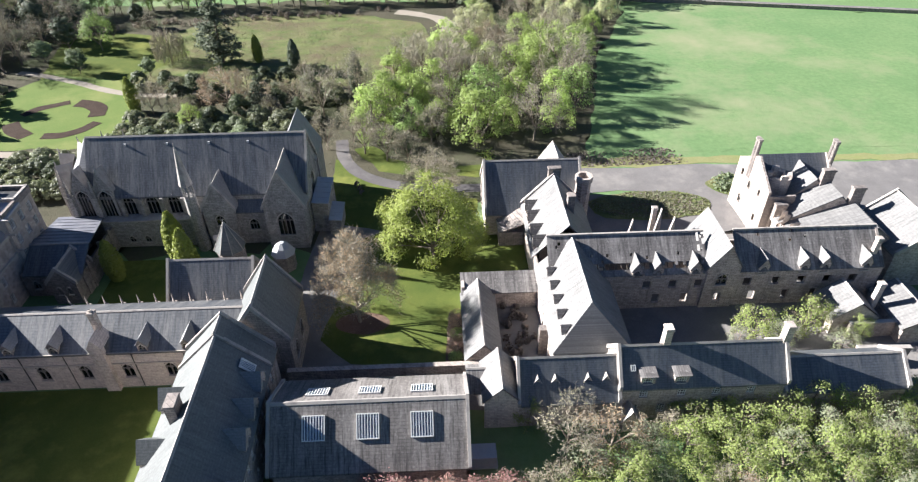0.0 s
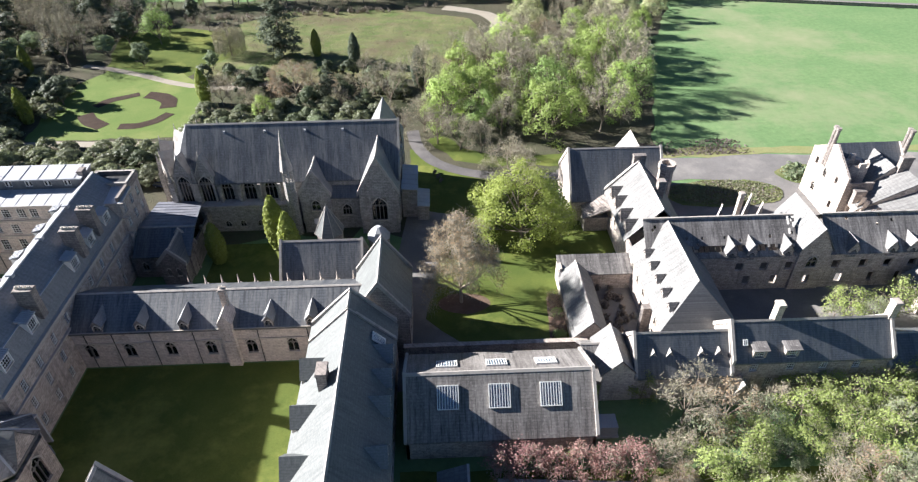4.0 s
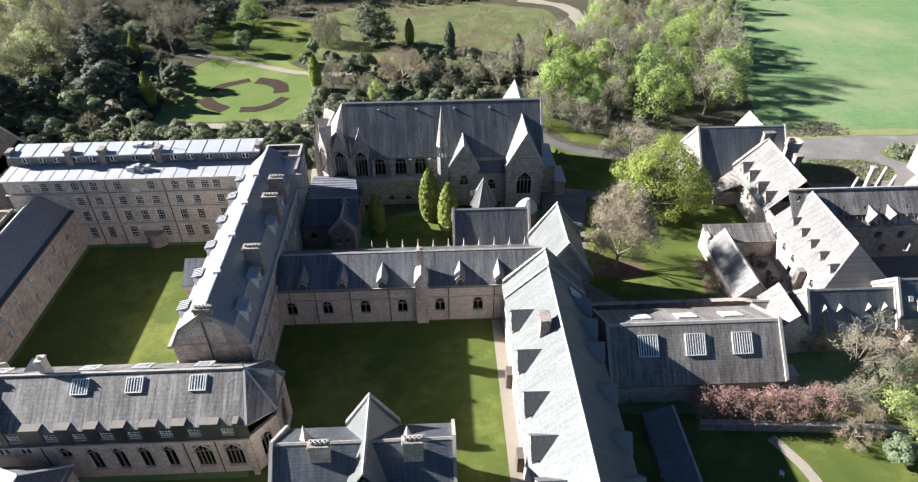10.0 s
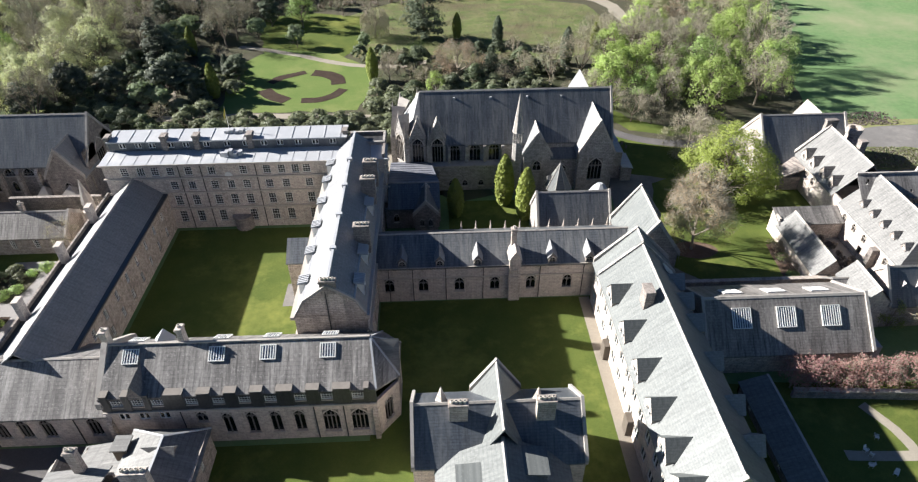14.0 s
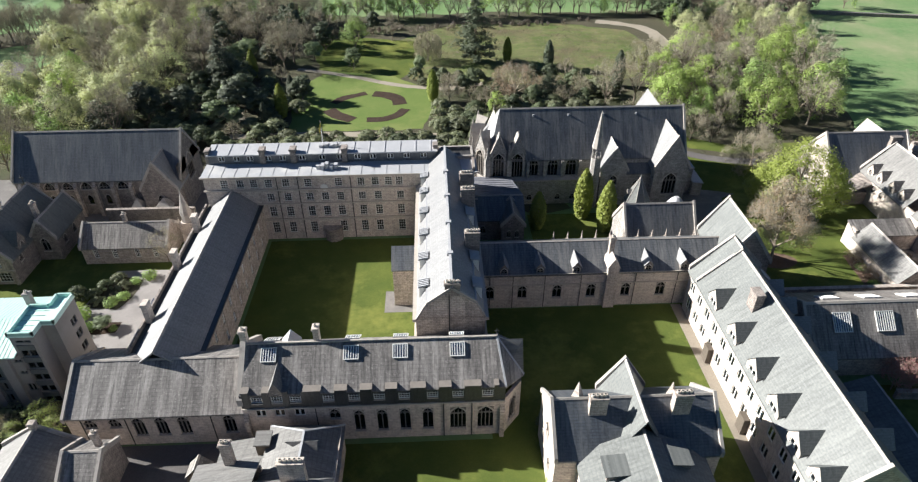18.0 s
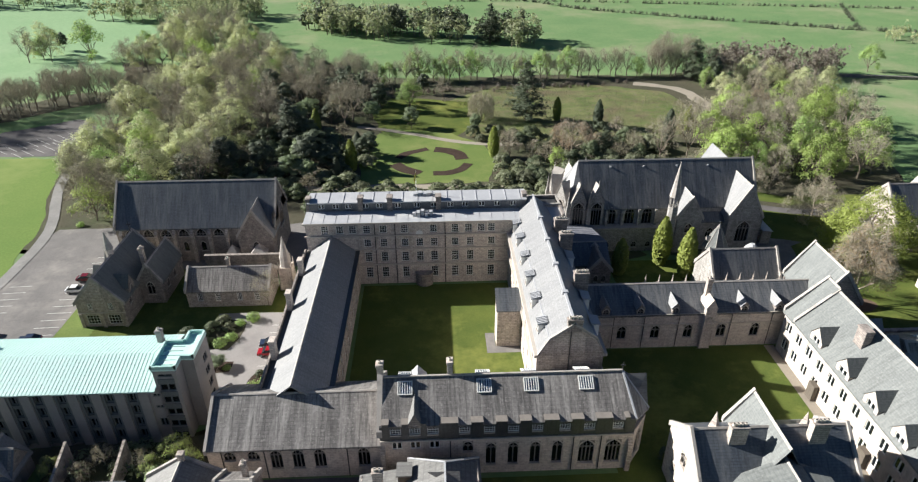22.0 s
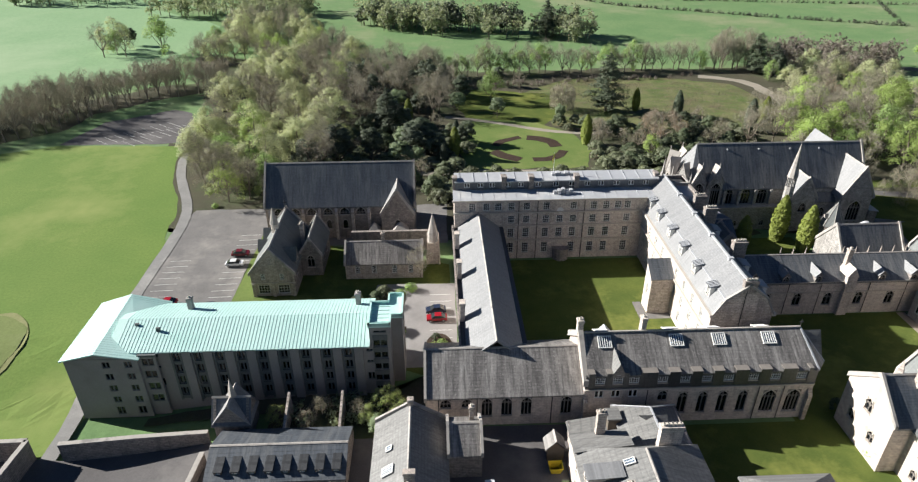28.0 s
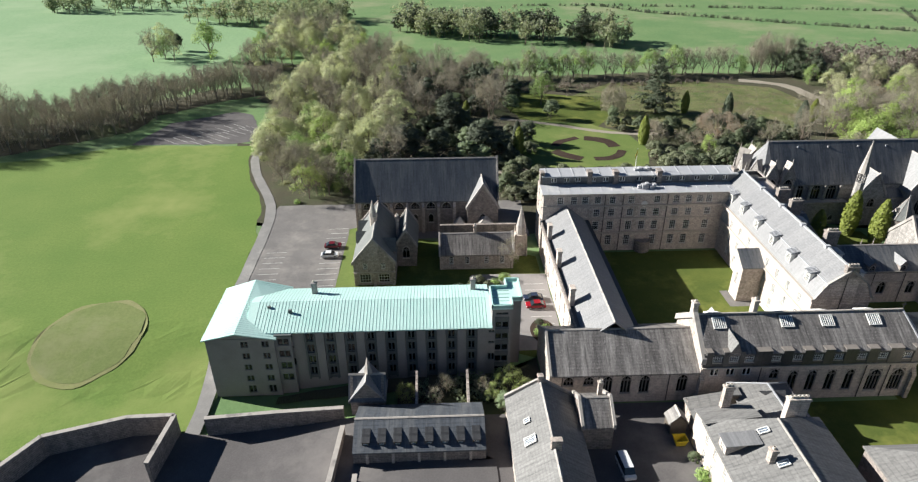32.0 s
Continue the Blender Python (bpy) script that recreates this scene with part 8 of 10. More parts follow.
        solid(b, [(64.0 - o.x + rnd.random() * 1.2, y - o.y, 0), (66.0 - o.x, y + 0.5 - o.y, 0), (66.6 - o.x, y + 0.4 - o.y, z), (65.4 - o.x, y - o.y, z + 0.6)], (0.5, 0.35, 0))
        part("broken_stonework", b, STONE_PALE, h)
    for x, y, z in ((75.0, 101.5, 14.6), (78.0, 96.0, 14.0), (66.0, 98.5, 9.0)):
        chimney(h, x, y, 6, z, 2.2, 1.0, 0, STONE_DARK)
    for i in range(10):
        b = bmesh.new()
        pts = []
        for a, r in ((i, 2.3), (i + 0.97, 2.3), (i + 0.97, 1.5), (i, 1.5)):
            pts.append((67.4 - o.x + r * math.cos(2 * math.pi * a / 10), 104.5 - o.y + r * math.sin(2 * math.pi * a / 10), 11.0 + rnd.random() * 0.4 + (i * 7 % 5) * 0.35))
        lo = [b.verts.new((p[0], p[1], 0)) for p in pts]
        hi = [b.verts.new(p) for p in pts]
        b.faces.new(hi)
        for k in range(4):
            b.faces.new((lo[k], lo[(k + 1) % 4], hi[(k + 1) % 4], hi[k]))
        part("turret_wall", b, STONE_PALE, h)
    e = gabled("ruined_east_pavilion", "pale slate-roofed end pavilion of the ruined house", 80.2, 92.0, 84.0, 96.6, 7.4, 12.6, "y", STONE, SLATE_OLD_Y, category="ruined house")
    e2 = gabled("ruined_shed", "small derelict shed with a pale roof", 64.8, 72.4, 72.8, 79.4, 3.6, 6.6, "y", STONE_PALE, SLATE_OLD_Y, coped=False, category="shed")
    chimney(e2, 73.0, 76.0, 3, 8.2, 0.9, 0.9, 0, STONE_PALE)
    gabled("ruined_shed", "small derelict shed with a slate roof", 75.0, 82.5, 70.0, 80.0, 3.4, 5.6, "y", STONE, SLATE_OLD_Y, coped=False, category="shed")


def garage_row():
    g = gabled("garage_range", "stone service range with a blue slate roof and tiny vents", 10.5, 24.8, 56.9, 65.0, 5.2, 10.2, "x", STONE, SLATE_X, category="service range")
    for x in (13.2, 15.7, 20.4, 23.0):
        dormer(g, x, 58.7, 7.1, "S", 0.8, 0.5, 1.2, 2.0, 1.23, COPING, STONE, "casement", (0.4, 0.3))
    b = gabled("service_house", "two-storey stone service house with a blue slate roof", 24.8, 48.8, 57.4, 65.0, 7.2, 11.7, "x", STONE, SLATE_X,
               (("S", [(u, 5.6, 1.2, 1.6, "sash") for u in (3.5, 9.0, 14, 19)] + [(u, 2.2, 1.2, 1.8, "sash") for u in (2.5, 6.5, 11, 16, 21)]),), category="service house")
    for x in (28.6, 33.4):
        dormer(b, x, 57.6, 7.0, "S", 2.0, 1.9, 2.2, 3.0, 1.18, SLATE_OLD, STONE, "grid", (1.4, 1.2), flat=True)
    skylight(b, on_slope(b, 26.6, 59.0, 9.3, 0, -1, 1.18), 0.7, 0.9, 2)
    chimney(b, 31.6, 61.6, 10, 14.6, 1.0, 1.2, 0, STONE_PALE), chimney(b, 48.8, 61.4, 10, 14.4, 1.0, 1.2, 0, STONE_PALE)
    gabled("end_range", "low slate-roofed end of the service range", 48.8, 67.0, 57.2, 64.6, 5.2, 8.4, "x", STONE, SLATE_X, category="service range")
    p = thing("passage", 7.0, 60.0, 0, "ruined gabled stone passage between hall and range", "passage")
    wall(p, (5.6, 56.8), (10.5, 56.8), 0, 6.0, STONE_PALE, gable=2.6)
    roof(p, 5.6, 10.5, 56.8, 64.6, 6.0, 8.6, "y", SLATE_OLD_Y)
    roof(p, 3.2, 6.2, 60.0, 65.0, 4.6, 6.6, "x", SLATE_OLD, name="low_roof")
    t = thing("oil_tank", 5.0, 51.5, 0, "pale grey box tank beside the hall", "tank")
    b_ = bmesh.new()
    box(b_, -1.8, 1.8, -1.2, 1.2, 0.4, 2.2), box(b_, -2.0, 2.0, -1.4, 1.4, 0, 0.4)
    part("tank", b_, LEAD, t)
    m = gabled("porch_gable", "pale little gabled stone porch", 25.4, 27.6, 55.2, 57.4, 2.6, 4.2, "y", STONE_PALE, COPING, coped=False, category="porch")


ruin_long()
ruin_west()
ruin_tower()
garage_row()


def garden_shed():
    h = thing("garden_shed", -17, 33, 0, "long dark shaded lean-to shed with a slate roof", "shed")
    # Shade on the shed walls is partly in this dark stone colour.
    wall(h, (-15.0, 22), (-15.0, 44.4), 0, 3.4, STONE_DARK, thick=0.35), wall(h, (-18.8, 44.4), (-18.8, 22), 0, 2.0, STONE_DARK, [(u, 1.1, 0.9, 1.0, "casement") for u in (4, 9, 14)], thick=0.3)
    for y in (22.0, 44.1):
        b = bmesh.new()
        solid(b, [(-1.8, y - 33, 0), (2.0, y - 33, 0), (2.0, y - 33, 3.3), (-1.8, y - 33, 2.0)], (0, 0.3, 0))
        part("end_wall", b, STONE_DARK, h)
    b = bmesh.new()
    solid(b, [(-2.1, -11.2, 1.98), (1.9, -11.2, 3.5), (1.9, 11.6, 3.5), (-2.1, 11.6, 1.98)], (0, 0, -0.15))
    part("roof", b, SLATE_EAST, h)
    b = bmesh.new()
    box(b, 1.9, 2.25, -11.2, 11.6, 3.35, 3.6)
    part("wall_coping", b, COPING, h)


garden_shed()
# ---- trees ----
def leaf_mesh(name, pts, nrm, size, mats, rnd, twig=None, twig_len=1.0, twig_wide=0.05, share=0.0):
    """A crown: small three-cornered leaf sprays at the points, a share of them fine twigs that run along the given ways."""
    n = len(pts)
    v = np.empty((n, 3, 3))
    t = np.cross(nrm, rnd.normal(size=(n, 3)))
    t /= np.linalg.norm(t, axis=1, keepdims=True) + 1e-9
    b = np.cross(nrm, t)
    s = size * rnd.uniform(0.5, 1.35, (n, 1))
    v[:, 0], v[:, 1], v[:, 2] = pts - t * s * 0.55 - b * s * 0.35, pts + t * s * 0.6 - b * s * 0.2, pts + b * s * 0.65
    k = int(n * share)
    if k:
        w = twig[:k]
        side = np.cross(w, rnd.normal(size=(k, 3)))
        side /= np.linalg.norm(side, axis=1, keepdims=True) + 1e-9
        q = twig_len * rnd.uniform(0.5, 1.3, (k, 1))
        v[:k, 0], v[:k, 1], v[:k, 2] = pts[:k] - side * twig_wide - w * q * 0.5, pts[:k] + side * twig_wide - w * q * 0.5, pts[:k] + w * q * 0.5
    me = bpy.data.meshes.new(name)
    me.from_pydata(v.reshape(-1, 3).tolist(), [], [(3 * i, 3 * i + 1, 3 * i + 2) for i in range(n)])
    for m in mats:
        me.materials.append(m)
    if k and len(mats) > 1:
        me.polygons.foreach_set("material_index", [1] * k + [0] * (n - k))
    return me


def crown_points(rnd, n, x, y, z0, z1, rad, lump=0.22, fill=0.45, bumps=11, egg=0.0, clumps=0):
    """Points all through an uneven dome from z0 to z1, thicker towards its skin; with outward ways and the twigs' ways."""
    d = rnd.normal(size=(n, 3))
    d /= np.linalg.norm(d, axis=1, keepdims=True)
    c = rnd.normal(size=(bumps, 3))
    c /= np.linalg.norm(c, axis=1, keepdims=True)
    amp = rnd.uniform(-0.7, 1.0, bumps)
    R = 1 + lump * (np.exp((d @ c.T - 1) * 9) * amp).sum(1)
    c = rnd.normal(size=(44, 3))
    c /= np.linalg.norm(c, axis=1, keepdims=True)
    R += lump * 0.6 * (np.exp((d @ c.T - 1) * 36) * rnd.uniform(-0.9, 1.0, 44)).sum(1)
    r = (R * rnd.random(n) ** fill)[:, None]
    zc, rz = (z0 + z1) / 2, (z1 - z0) / 2
    wide = rad * (1 - egg * d[:, 2:3] * 0.5)
    p = np.concatenate([d[:, :2] * r * wide, d[:, 2:3] * r * rz], 1) + np.array((x, y, zc))
    out = np.stack([d[:, 0] / rad, d[:, 1] / rad, d[:, 2] / rz], 1) * rad
    if clumps:
        # leaves gather in round boughs, lit on their own sunny sides
        w = rnd.integers(0, clumps, n)
        loose = rnd.random(n) < 0.12
        e = rnd.normal(size=(n, 3))
        e /= np.linalg.norm(e, axis=1, keepdims=True)
        big = rad * rnd.uniform(0.55, 1.35, clumps)[w][:, None] * 1.12 / clumps ** 0.42
        q = p[:clumps][w] * 0.96 + np.array((x, y, zc)) * 0.04 + e * big * rnd.random((n, 1)) ** 0.22 * np.array((1, 1, 0.8))
        p = np.where(loose[:, None], p, q)
        out = np.where(loose[:, None], out, 0.75 * out / (np.linalg.norm(out, axis=1, keepdims=True) + 1e-9) + 0.6 * e)
    nr = out + rnd.normal(size=(n, 3)) * 0.3 + np.array((0, 0, 0.3))
    tw = np.stack([p[:, 0] - x, p[:, 1] - y, (p[:, 2] - z0) * 0.9 + rad * 0.25], 1)
    tw /= np.linalg.norm(tw, axis=1, keepdims=True) + 1e-9
    tw += rnd.normal(size=(n, 3)) * 0.33
    return p, nr / np.linalg.norm(nr, axis=1, keepdims=True), tw / np.linalg.norm(tw, axis=1, keepdims=True)


def branches(rnd, height, spread, levels, kids, r0, trunk=0.3, up=0.35, reach=0.33, last=0):
    """Trunk and limbs, forking level by level; returns vertices, faces and the twigs' (tip, way) pairs."""
    verts, faces, tips = [], [], []
    top = Vector((rnd.normal() * 0.2, rnd.normal() * 0.2, height * trunk))
    limb(verts, faces, (0, 0, -0.2), top, r0, r0 * 0.75, 6)

    def grow(p, d, length, r, lev):
        q = p + d * length
        if lev >= last:
            limb(verts, faces, p, q, r, r * 0.55, 5 if lev > 2 else 3)
        if lev == 0:
            tips.append((q, d))
            return
        for k in range(kids):
            f = 0.45 + 0.55 * (k + 1) / kids
            nd = (d + Vector(rnd.normal(size=3)) * 0.55 + Vector((0, 0, up * 0.3))).normalized()
            grow(p + d * length * f, nd, length * (0.62 + 0.2 * rnd.random()), r * 0.55, lev - 1)
    for k in range(kids + 2):
        a = 2 * math.pi * (k + rnd.random() * 0.6) / (kids + 2)
        d = Vector((math.cos(a) * spread, math.sin(a) * spread, 1.0 - 0.35 * rnd.random())).normalized()
        grow(top - Vector((0, 0, height * 0.06 * rnd.random())), d, height * reach, r0 * 0.5, levels)
    d = Vector((rnd.normal() * 0.1, rnd.normal() * 0.1, 1)).normalized()
    grow(top, d, height * reach * 1.1, r0 * 0.6, levels)
    return verts, faces, tips


# kind: height, crown's foot, radius, sprays, spray size, leaf, share of twigs, lump, fill
CROWNS = {
    "lime": (13.5, 0.8, 5.2, 3700, 0.34, LEAF_LIME, 0.08, 0.36, 0.24), "green": (13.0, 1.2, 5.0, 3300, 0.36, LEAF_GREEN, 0.12, 0.32, 0.26),
    "olive": (16.0, 1.6, 8.0, 8200, 0.36, LEAF_OLIVE, 0.12, 0.28, 0.22), "greygreen": (8.0, 0.3, 3.8, 2000, 0.36, LEAF_GREYGREEN, 0.0, 0.3, 0.34),
    "lime_big": (17.0, 1.2, 10.3, 26000, 0.30, LEAF_LAWN_TREE, 0.1, 0.3, 0.26), "thicket": (6.6, 0.1, 3.6, 2900, 0.205, LEAF_THICKET, 0.22, 0.3, 0.34),
    "grey_thicket": (6.4, 0.1, 3.6, 2900, 0.205, LEAF_SALLOW, 0.3, 0.3, 0.3),
    "bud": (15.0, 0.9, 5.6, 2450, 0.24, LEAF_BUD, 0.72, 0.36, 0.44), "copper": (10.0, 0.8, 6.2, 5200, 0.25, LEAF_COPPER, 0.6, 0.36, 0.46),
    "bare": (13.0, 1.3, 4.6, 1500, 0.2, LEAF_BUD, 0.9, 0.36, 0.5), "bare_big": (16.5, 1.6, 6.9, 18000, 0.17, LEAF_COPPER, 0.4, 0.3, 0.42),
    "pole": (12.0, 2.2, 3.5, 1150, 0.2, LEAF_BUD, 0.82, 0.3, 0.4), "bare_broad": (10.5, 2.0, 6.6, 8000, 0.2, LEAF_BUD, 0.7, 0.3, 0.42),
    "pink": (5.2, 0.6, 2.6, 2600, 0.20, LEAF_PINK, 0.35, 0.2, 0.4), "twiggy": (5.5, 0.3, 2.6, 1500, 0.2, LEAF_BUD, 0.75, 0.2, 0.42),
    "evergreen": (13.0, 0.4, 4.8, 2600, 0.44, LEAF_DARK, 0.0, 0.3, 0.28), "rhododendron": (3.9, 0.0, 3.3, 1350, 0.30, LEAF_RHODO, 0.0, 0.3, 0.25),
    "dark_bush": (5.4, 0.0, 3.4, 1500, 0.34, LEAF_BUSH, 0.0, 0.3, 0.26), "shrub": (1.9, -0.4, 1.5, 700, 0.26, LEAF_GREEN, 0.05, 0.25, 0.35)}

# kinds whose sprays follow their branches: levels, forks, looseness of the sprays
GROWN = {"bud": (3, 3, 0.5), "bare": (3, 3, 0.3), "copper": (3, 3, 0.45), "pole": (2, 4, 0.45), "bare_big": (4, 3, 0.5), "bare_broad": (4, 3, 0.4), "twiggy": (2, 4, 0.3), "pink": (2, 4, 0.35)}
# leafy kinds, a pad of leaves on every branch: levels, forks, width of a pad against the crown's
LEAFY = {"lime": (3, 3, 0.24), "green": (3, 3, 0.26), "lime_big": (4, 3, 0.15), "olive": (3, 3, 0.215), "thicket": (3, 3, 0.24), "grey_thicket": (3, 3, 0.24)}
SOLID = {"evergreen": 30, "rhododendron": 38, "dark_bush": 34, "greygreen": 24}
TALL = ("evergreen", "greygreen")


def domed(p, rad, z0, h, even=0.62):
    """Spread points of a grown tree through the dome of its crown, boughs and tips alike."""
    c, f = np.array((0, 0, z0 + (h - z0) * 0.42)), np.array((rad, rad, (h - z0) * 0.58))
    u = (p - c) / f
    q = np.linalg.norm(u, axis=1, keepdims=True) + 1e-6
    return np.where(p[:, 2:3] < z0 + 0.5, p, c + u / q * np.minimum(q, 1.3) ** even * f * 0.96)


def ball(verts, faces, c, r, rnd):
    """A small uneven many-sided lump round c: the shaded inside of a bough."""
    i0, rings, n = len(verts), 3, 6
    verts.append((c[0], c[1], c[2] - r * 0.85))
    for k in range(1, rings):
        a = math.pi * k / rings
        for m in range(n):
            b, q = 2 * math.pi * (m + 0.5 * (k % 2)) / n, r * rnd.uniform(0.85, 1.1)
            verts.append((c[0] + q * math.sin(a) * math.cos(b), c[1] + q * math.sin(a) * math.sin(b), c[2] - q * 0.85 * math.cos(a)))
    verts.append((c[0], c[1], c[2] + r * 0.85))
    last = len(verts) - 1
    for m in range(n):
        w = (m + 1) % n
        faces.append((i0, i0 + 1 + w, i0 + 1 + m))
        for k in range(rings - 2):
            u = i0 + 1 + k * n
            faces.append((u + m, u + w, u + n + w, u + n + m))
        faces.append((last, last - n + m, last - n + w))


def solid_crown(rnd, n, z0, h, rad, lumps, size, leaf, tall=False, twigs=0.0):
    """A dense crown: uneven boughs packed together, each a lump with a loose skin of small leaves; tall: an egg on a bare trunk."""
    V, F, P, N = [], [], [], []
    put = []
    for k in range(lumps):
        a, q = 2.4 * k + rnd.random(), ((k + 0.5) / lumps) ** 0.5
        low = z0 + (h - z0) * (0.22 + 0.55 * (1 - q ** 2) * rnd.uniform(0.75, 1.1))
        r = rad * rnd.uniform(0.8, 1.75) / math.sqrt(lumps) * (1.1 - 0.25 * q)
        if tall:
            u = 1 - 1.75 * (k + 0.5) / lumps
            w, near = math.sqrt(1 - u * u), rnd.uniform(0.55, 0.95)
            r = min(rad * rnd.uniform(0.9, 1.5) * 1.15 / math.sqrt(lumps), rad * 0.42)
            put.append((((rad - r) * near * 1.05 * w * math.cos(a), (rad - r) * near * 1.05 * w * math.sin(a), (z0 + h) / 2 + ((h - z0) / 2 - r) * u * near), r))
        else:
            put.append(((rad * 0.82 * q * math.cos(a), rad * 0.82 * q * math.sin(a), max(low, r * 0.5)), r))
    top = max(c[2] + r * 0.85 for c, r in put)
    share = sum(r * r for c, r in put)
    for c, r in put:
        c = (c[0], c[1], c[2] * h / top)
        ball(V, F, c, r * (0.74 if tall else 0.8), rnd)
        m = int(n * r * r / share)
        e = rnd.normal(size=(m, 3))
        e[:, 2] = np.abs(e[:, 2]) * 0.9 + 0.1 * e[:, 2]
        e /= np.linalg.norm(e, axis=1, keepdims=True)
        P.append(np.array(c) + e * np.array((r, r, r * 0.85)) * rnd.uniform(0.72 if tall else 0.8, 1.22 if tall else 1.25, (m, 1)))
        N.append(e + 0.5 * (np.array(c) - (0, 0, (z0 + h) * 0.4)) / rad + rnd.normal(size=(m, 3)) * 0.35)
    P, N = np.concatenate(P), np.concatenate(N)
    P[:, 2] = np.maximum(P[:, 2], 0.06)
    N /= np.linalg.norm(N, axis=1, keepdims=True)
    if twigs:
        mixed = rnd.permutation(len(P))
        P, N = P[mixed], N[mixed]
    me = leaf_mesh("crown", P, N, size, (leaf, TWIG), rnd, N, h * 0.08, 0.03, twigs)
    kinds = [p.material_index for p in me.polygons]
    k = len(me.vertices)
    lv = [tuple(v.co) for v in me.vertices] + V
    lf = [tuple(p.vertices) for p in me.polygons] + [tuple(i + k for i in f) for f in F]
    me.clear_geometry()
    me.from_pydata(lv, [], lf)
    me.polygons.foreach_set("material_index", kinds + [0] * len(F))
    return me


def tree_master(kind, seed):
    """The meshes of one tree of about its true size: trunk with limbs, and crown."""
    rnd = np.random.default_rng(seed)
    if kind in SOLID:
        h, z0, rad, n, s, leaf, share, lump, fill = CROWNS[kind]
        w = branches(rnd, h * 0.72, rad / h * 2.2, 1 if h < 6 else 2, 3, 0.12 if h < 6 else h * 0.019, 0.16)
        return wood_mesh("trunk", w, BARK), solid_crown(rnd, n, max(z0, 0.0), h, rad, SOLID[kind], s, leaf, kind in TALL, share)
    if kind in LEAFY:
        h, z0, rad, n, s, leaf, share, lump, fill = CROWNS[kind]
        levels, kids, pad = LEAFY[kind]
        w = branches(rnd, h, rad / h * 2.3, levels, kids, h * 0.018, 0.2, 0.1, 0.27, 1)
        tip, wood = np.array([t[0] for t in w[2]]), np.array([tuple(v) for v in w[0]])
        f = np.array((rad / np.percentile(np.hypot(tip[:, 0], tip[:, 1]), 85),) * 2 + (h / np.percentile(tip[:, 2], 97),))
        wood[:, :2] *= np.where(wood[:, 2:3] > h * 0.12, f[:2], 1.0)
        wood[:, 2] *= f[2]
        tip, wood = domed(tip * f, rad * 0.88, z0, h * 0.95), domed(wood, rad * 0.86, z0, h * 0.93)
        wide = rad * pad * rnd.uniform(0.55, 1.35, len(tip))
        pick = rnd.choice(len(tip), n, p=wide ** 2 / (wide ** 2).sum())
        e = rnd.normal(size=(n, 3))
        e[:, 2] += 0.35 * np.abs(e[:, 2])
        e /= np.linalg.norm(e, axis=1, keepdims=True)
        p = tip[pick] + e * wide[pick][:, None] * rnd.random((n, 1)) ** 0.4 * np.array((1, 1, 0.62))
        p[:, 2] = np.maximum(p[:, 2] - 0.10 * (p[:, 0] ** 2 + p[:, 1] ** 2) / rad, 0.08)
        out = (p - np.array((0, 0, z0 + (h - z0) * 0.35))) / np.array((rad, rad, (h - z0) * 0.6))
        nr = out * 0.8 + e * 0.6 + rnd.normal(size=(n, 3)) * 0.4 + np.array((0, 0, 0.35))
        nr /= np.linalg.norm(nr, axis=1, keepdims=True)
        return wood_mesh("trunk", (wood.tolist(), w[1]), BARK), leaf_mesh("crown", p, nr, s, (leaf, TWIG), rnd, nr, h * 0.07, 0.03, share)
    if kind in GROWN:
        h, z0, rad, n, s, leaf, share, lump, fill = CROWNS[kind]
        levels, kids, loose = GROWN[kind]
        w = branches(rnd, h, rad / h * 2.3, levels, kids, h * 0.02, 0.2, 0.2, 0.27, 1 if kind in ("bud", "bare") else 0)
        tip, way = np.array([t[0] for t in w[2]]), np.array([t[1] for t in w[2]])
        # bring the grown tree to its height and width
        fx, fz = rad / np.percentile(np.hypot(tip[:, 0], tip[:, 1]), 88), h / np.percentile(tip[:, 2], 92)
        wood = np.array([(v[0] * (fx if v[2] > h * 0.12 else 1), v[1] * (fx if v[2] > h * 0.12 else 1), v[2] * fz) for v in w[0]])
        tip, wood = domed(tip * np.array((fx, fx, fz)), rad, z0, h, 0.8), (domed(wood, rad, z0, h, 0.8).tolist(), w[1])
        pick = rnd.integers(0, len(tip), n)
        d = way[pick] + rnd.normal(size=(n, 3)) * 0.45
        d /= np.linalg.norm(d, axis=1, keepdims=True)
        p = tip[pick] + d * rnd.uniform(-0.07, 0.05, (n, 1)) * h + rnd.normal(size=(n, 3)) * loose
        if kind in ("bare_big", "copper", "bare_broad"):
            p[:, 2] -= 0.20 * (p[:, 0] ** 2 + p[:, 1] ** 2) / rad
        p[:, 2] = np.maximum(p[:, 2], 0.1)
        nr = d + rnd.normal(size=(n, 3)) * 0.6 + np.array((0, 0, 0.4))
        nr /= np.linalg.norm(nr, axis=1, keepdims=True)
        return wood_mesh("trunk", wood, BARK if kind in ("bud", "bare") else BARK_PALE), leaf_mesh("crown", p, nr, s, (leaf, TWIG), rnd, d, h * 0.085, 0.016 + h * 0.0012, share)
    if kind in CROWNS:
        h, z0, rad, n, s, leaf, share, lump, fill = CROWNS[kind]
        p, nr, tw = crown_points(rnd, n, 0, 0, z0, h, rad, lump, fill, 13)
        p[:, 2] = np.maximum(p[:, 2], 0.06)
        low = kind == "shrub"
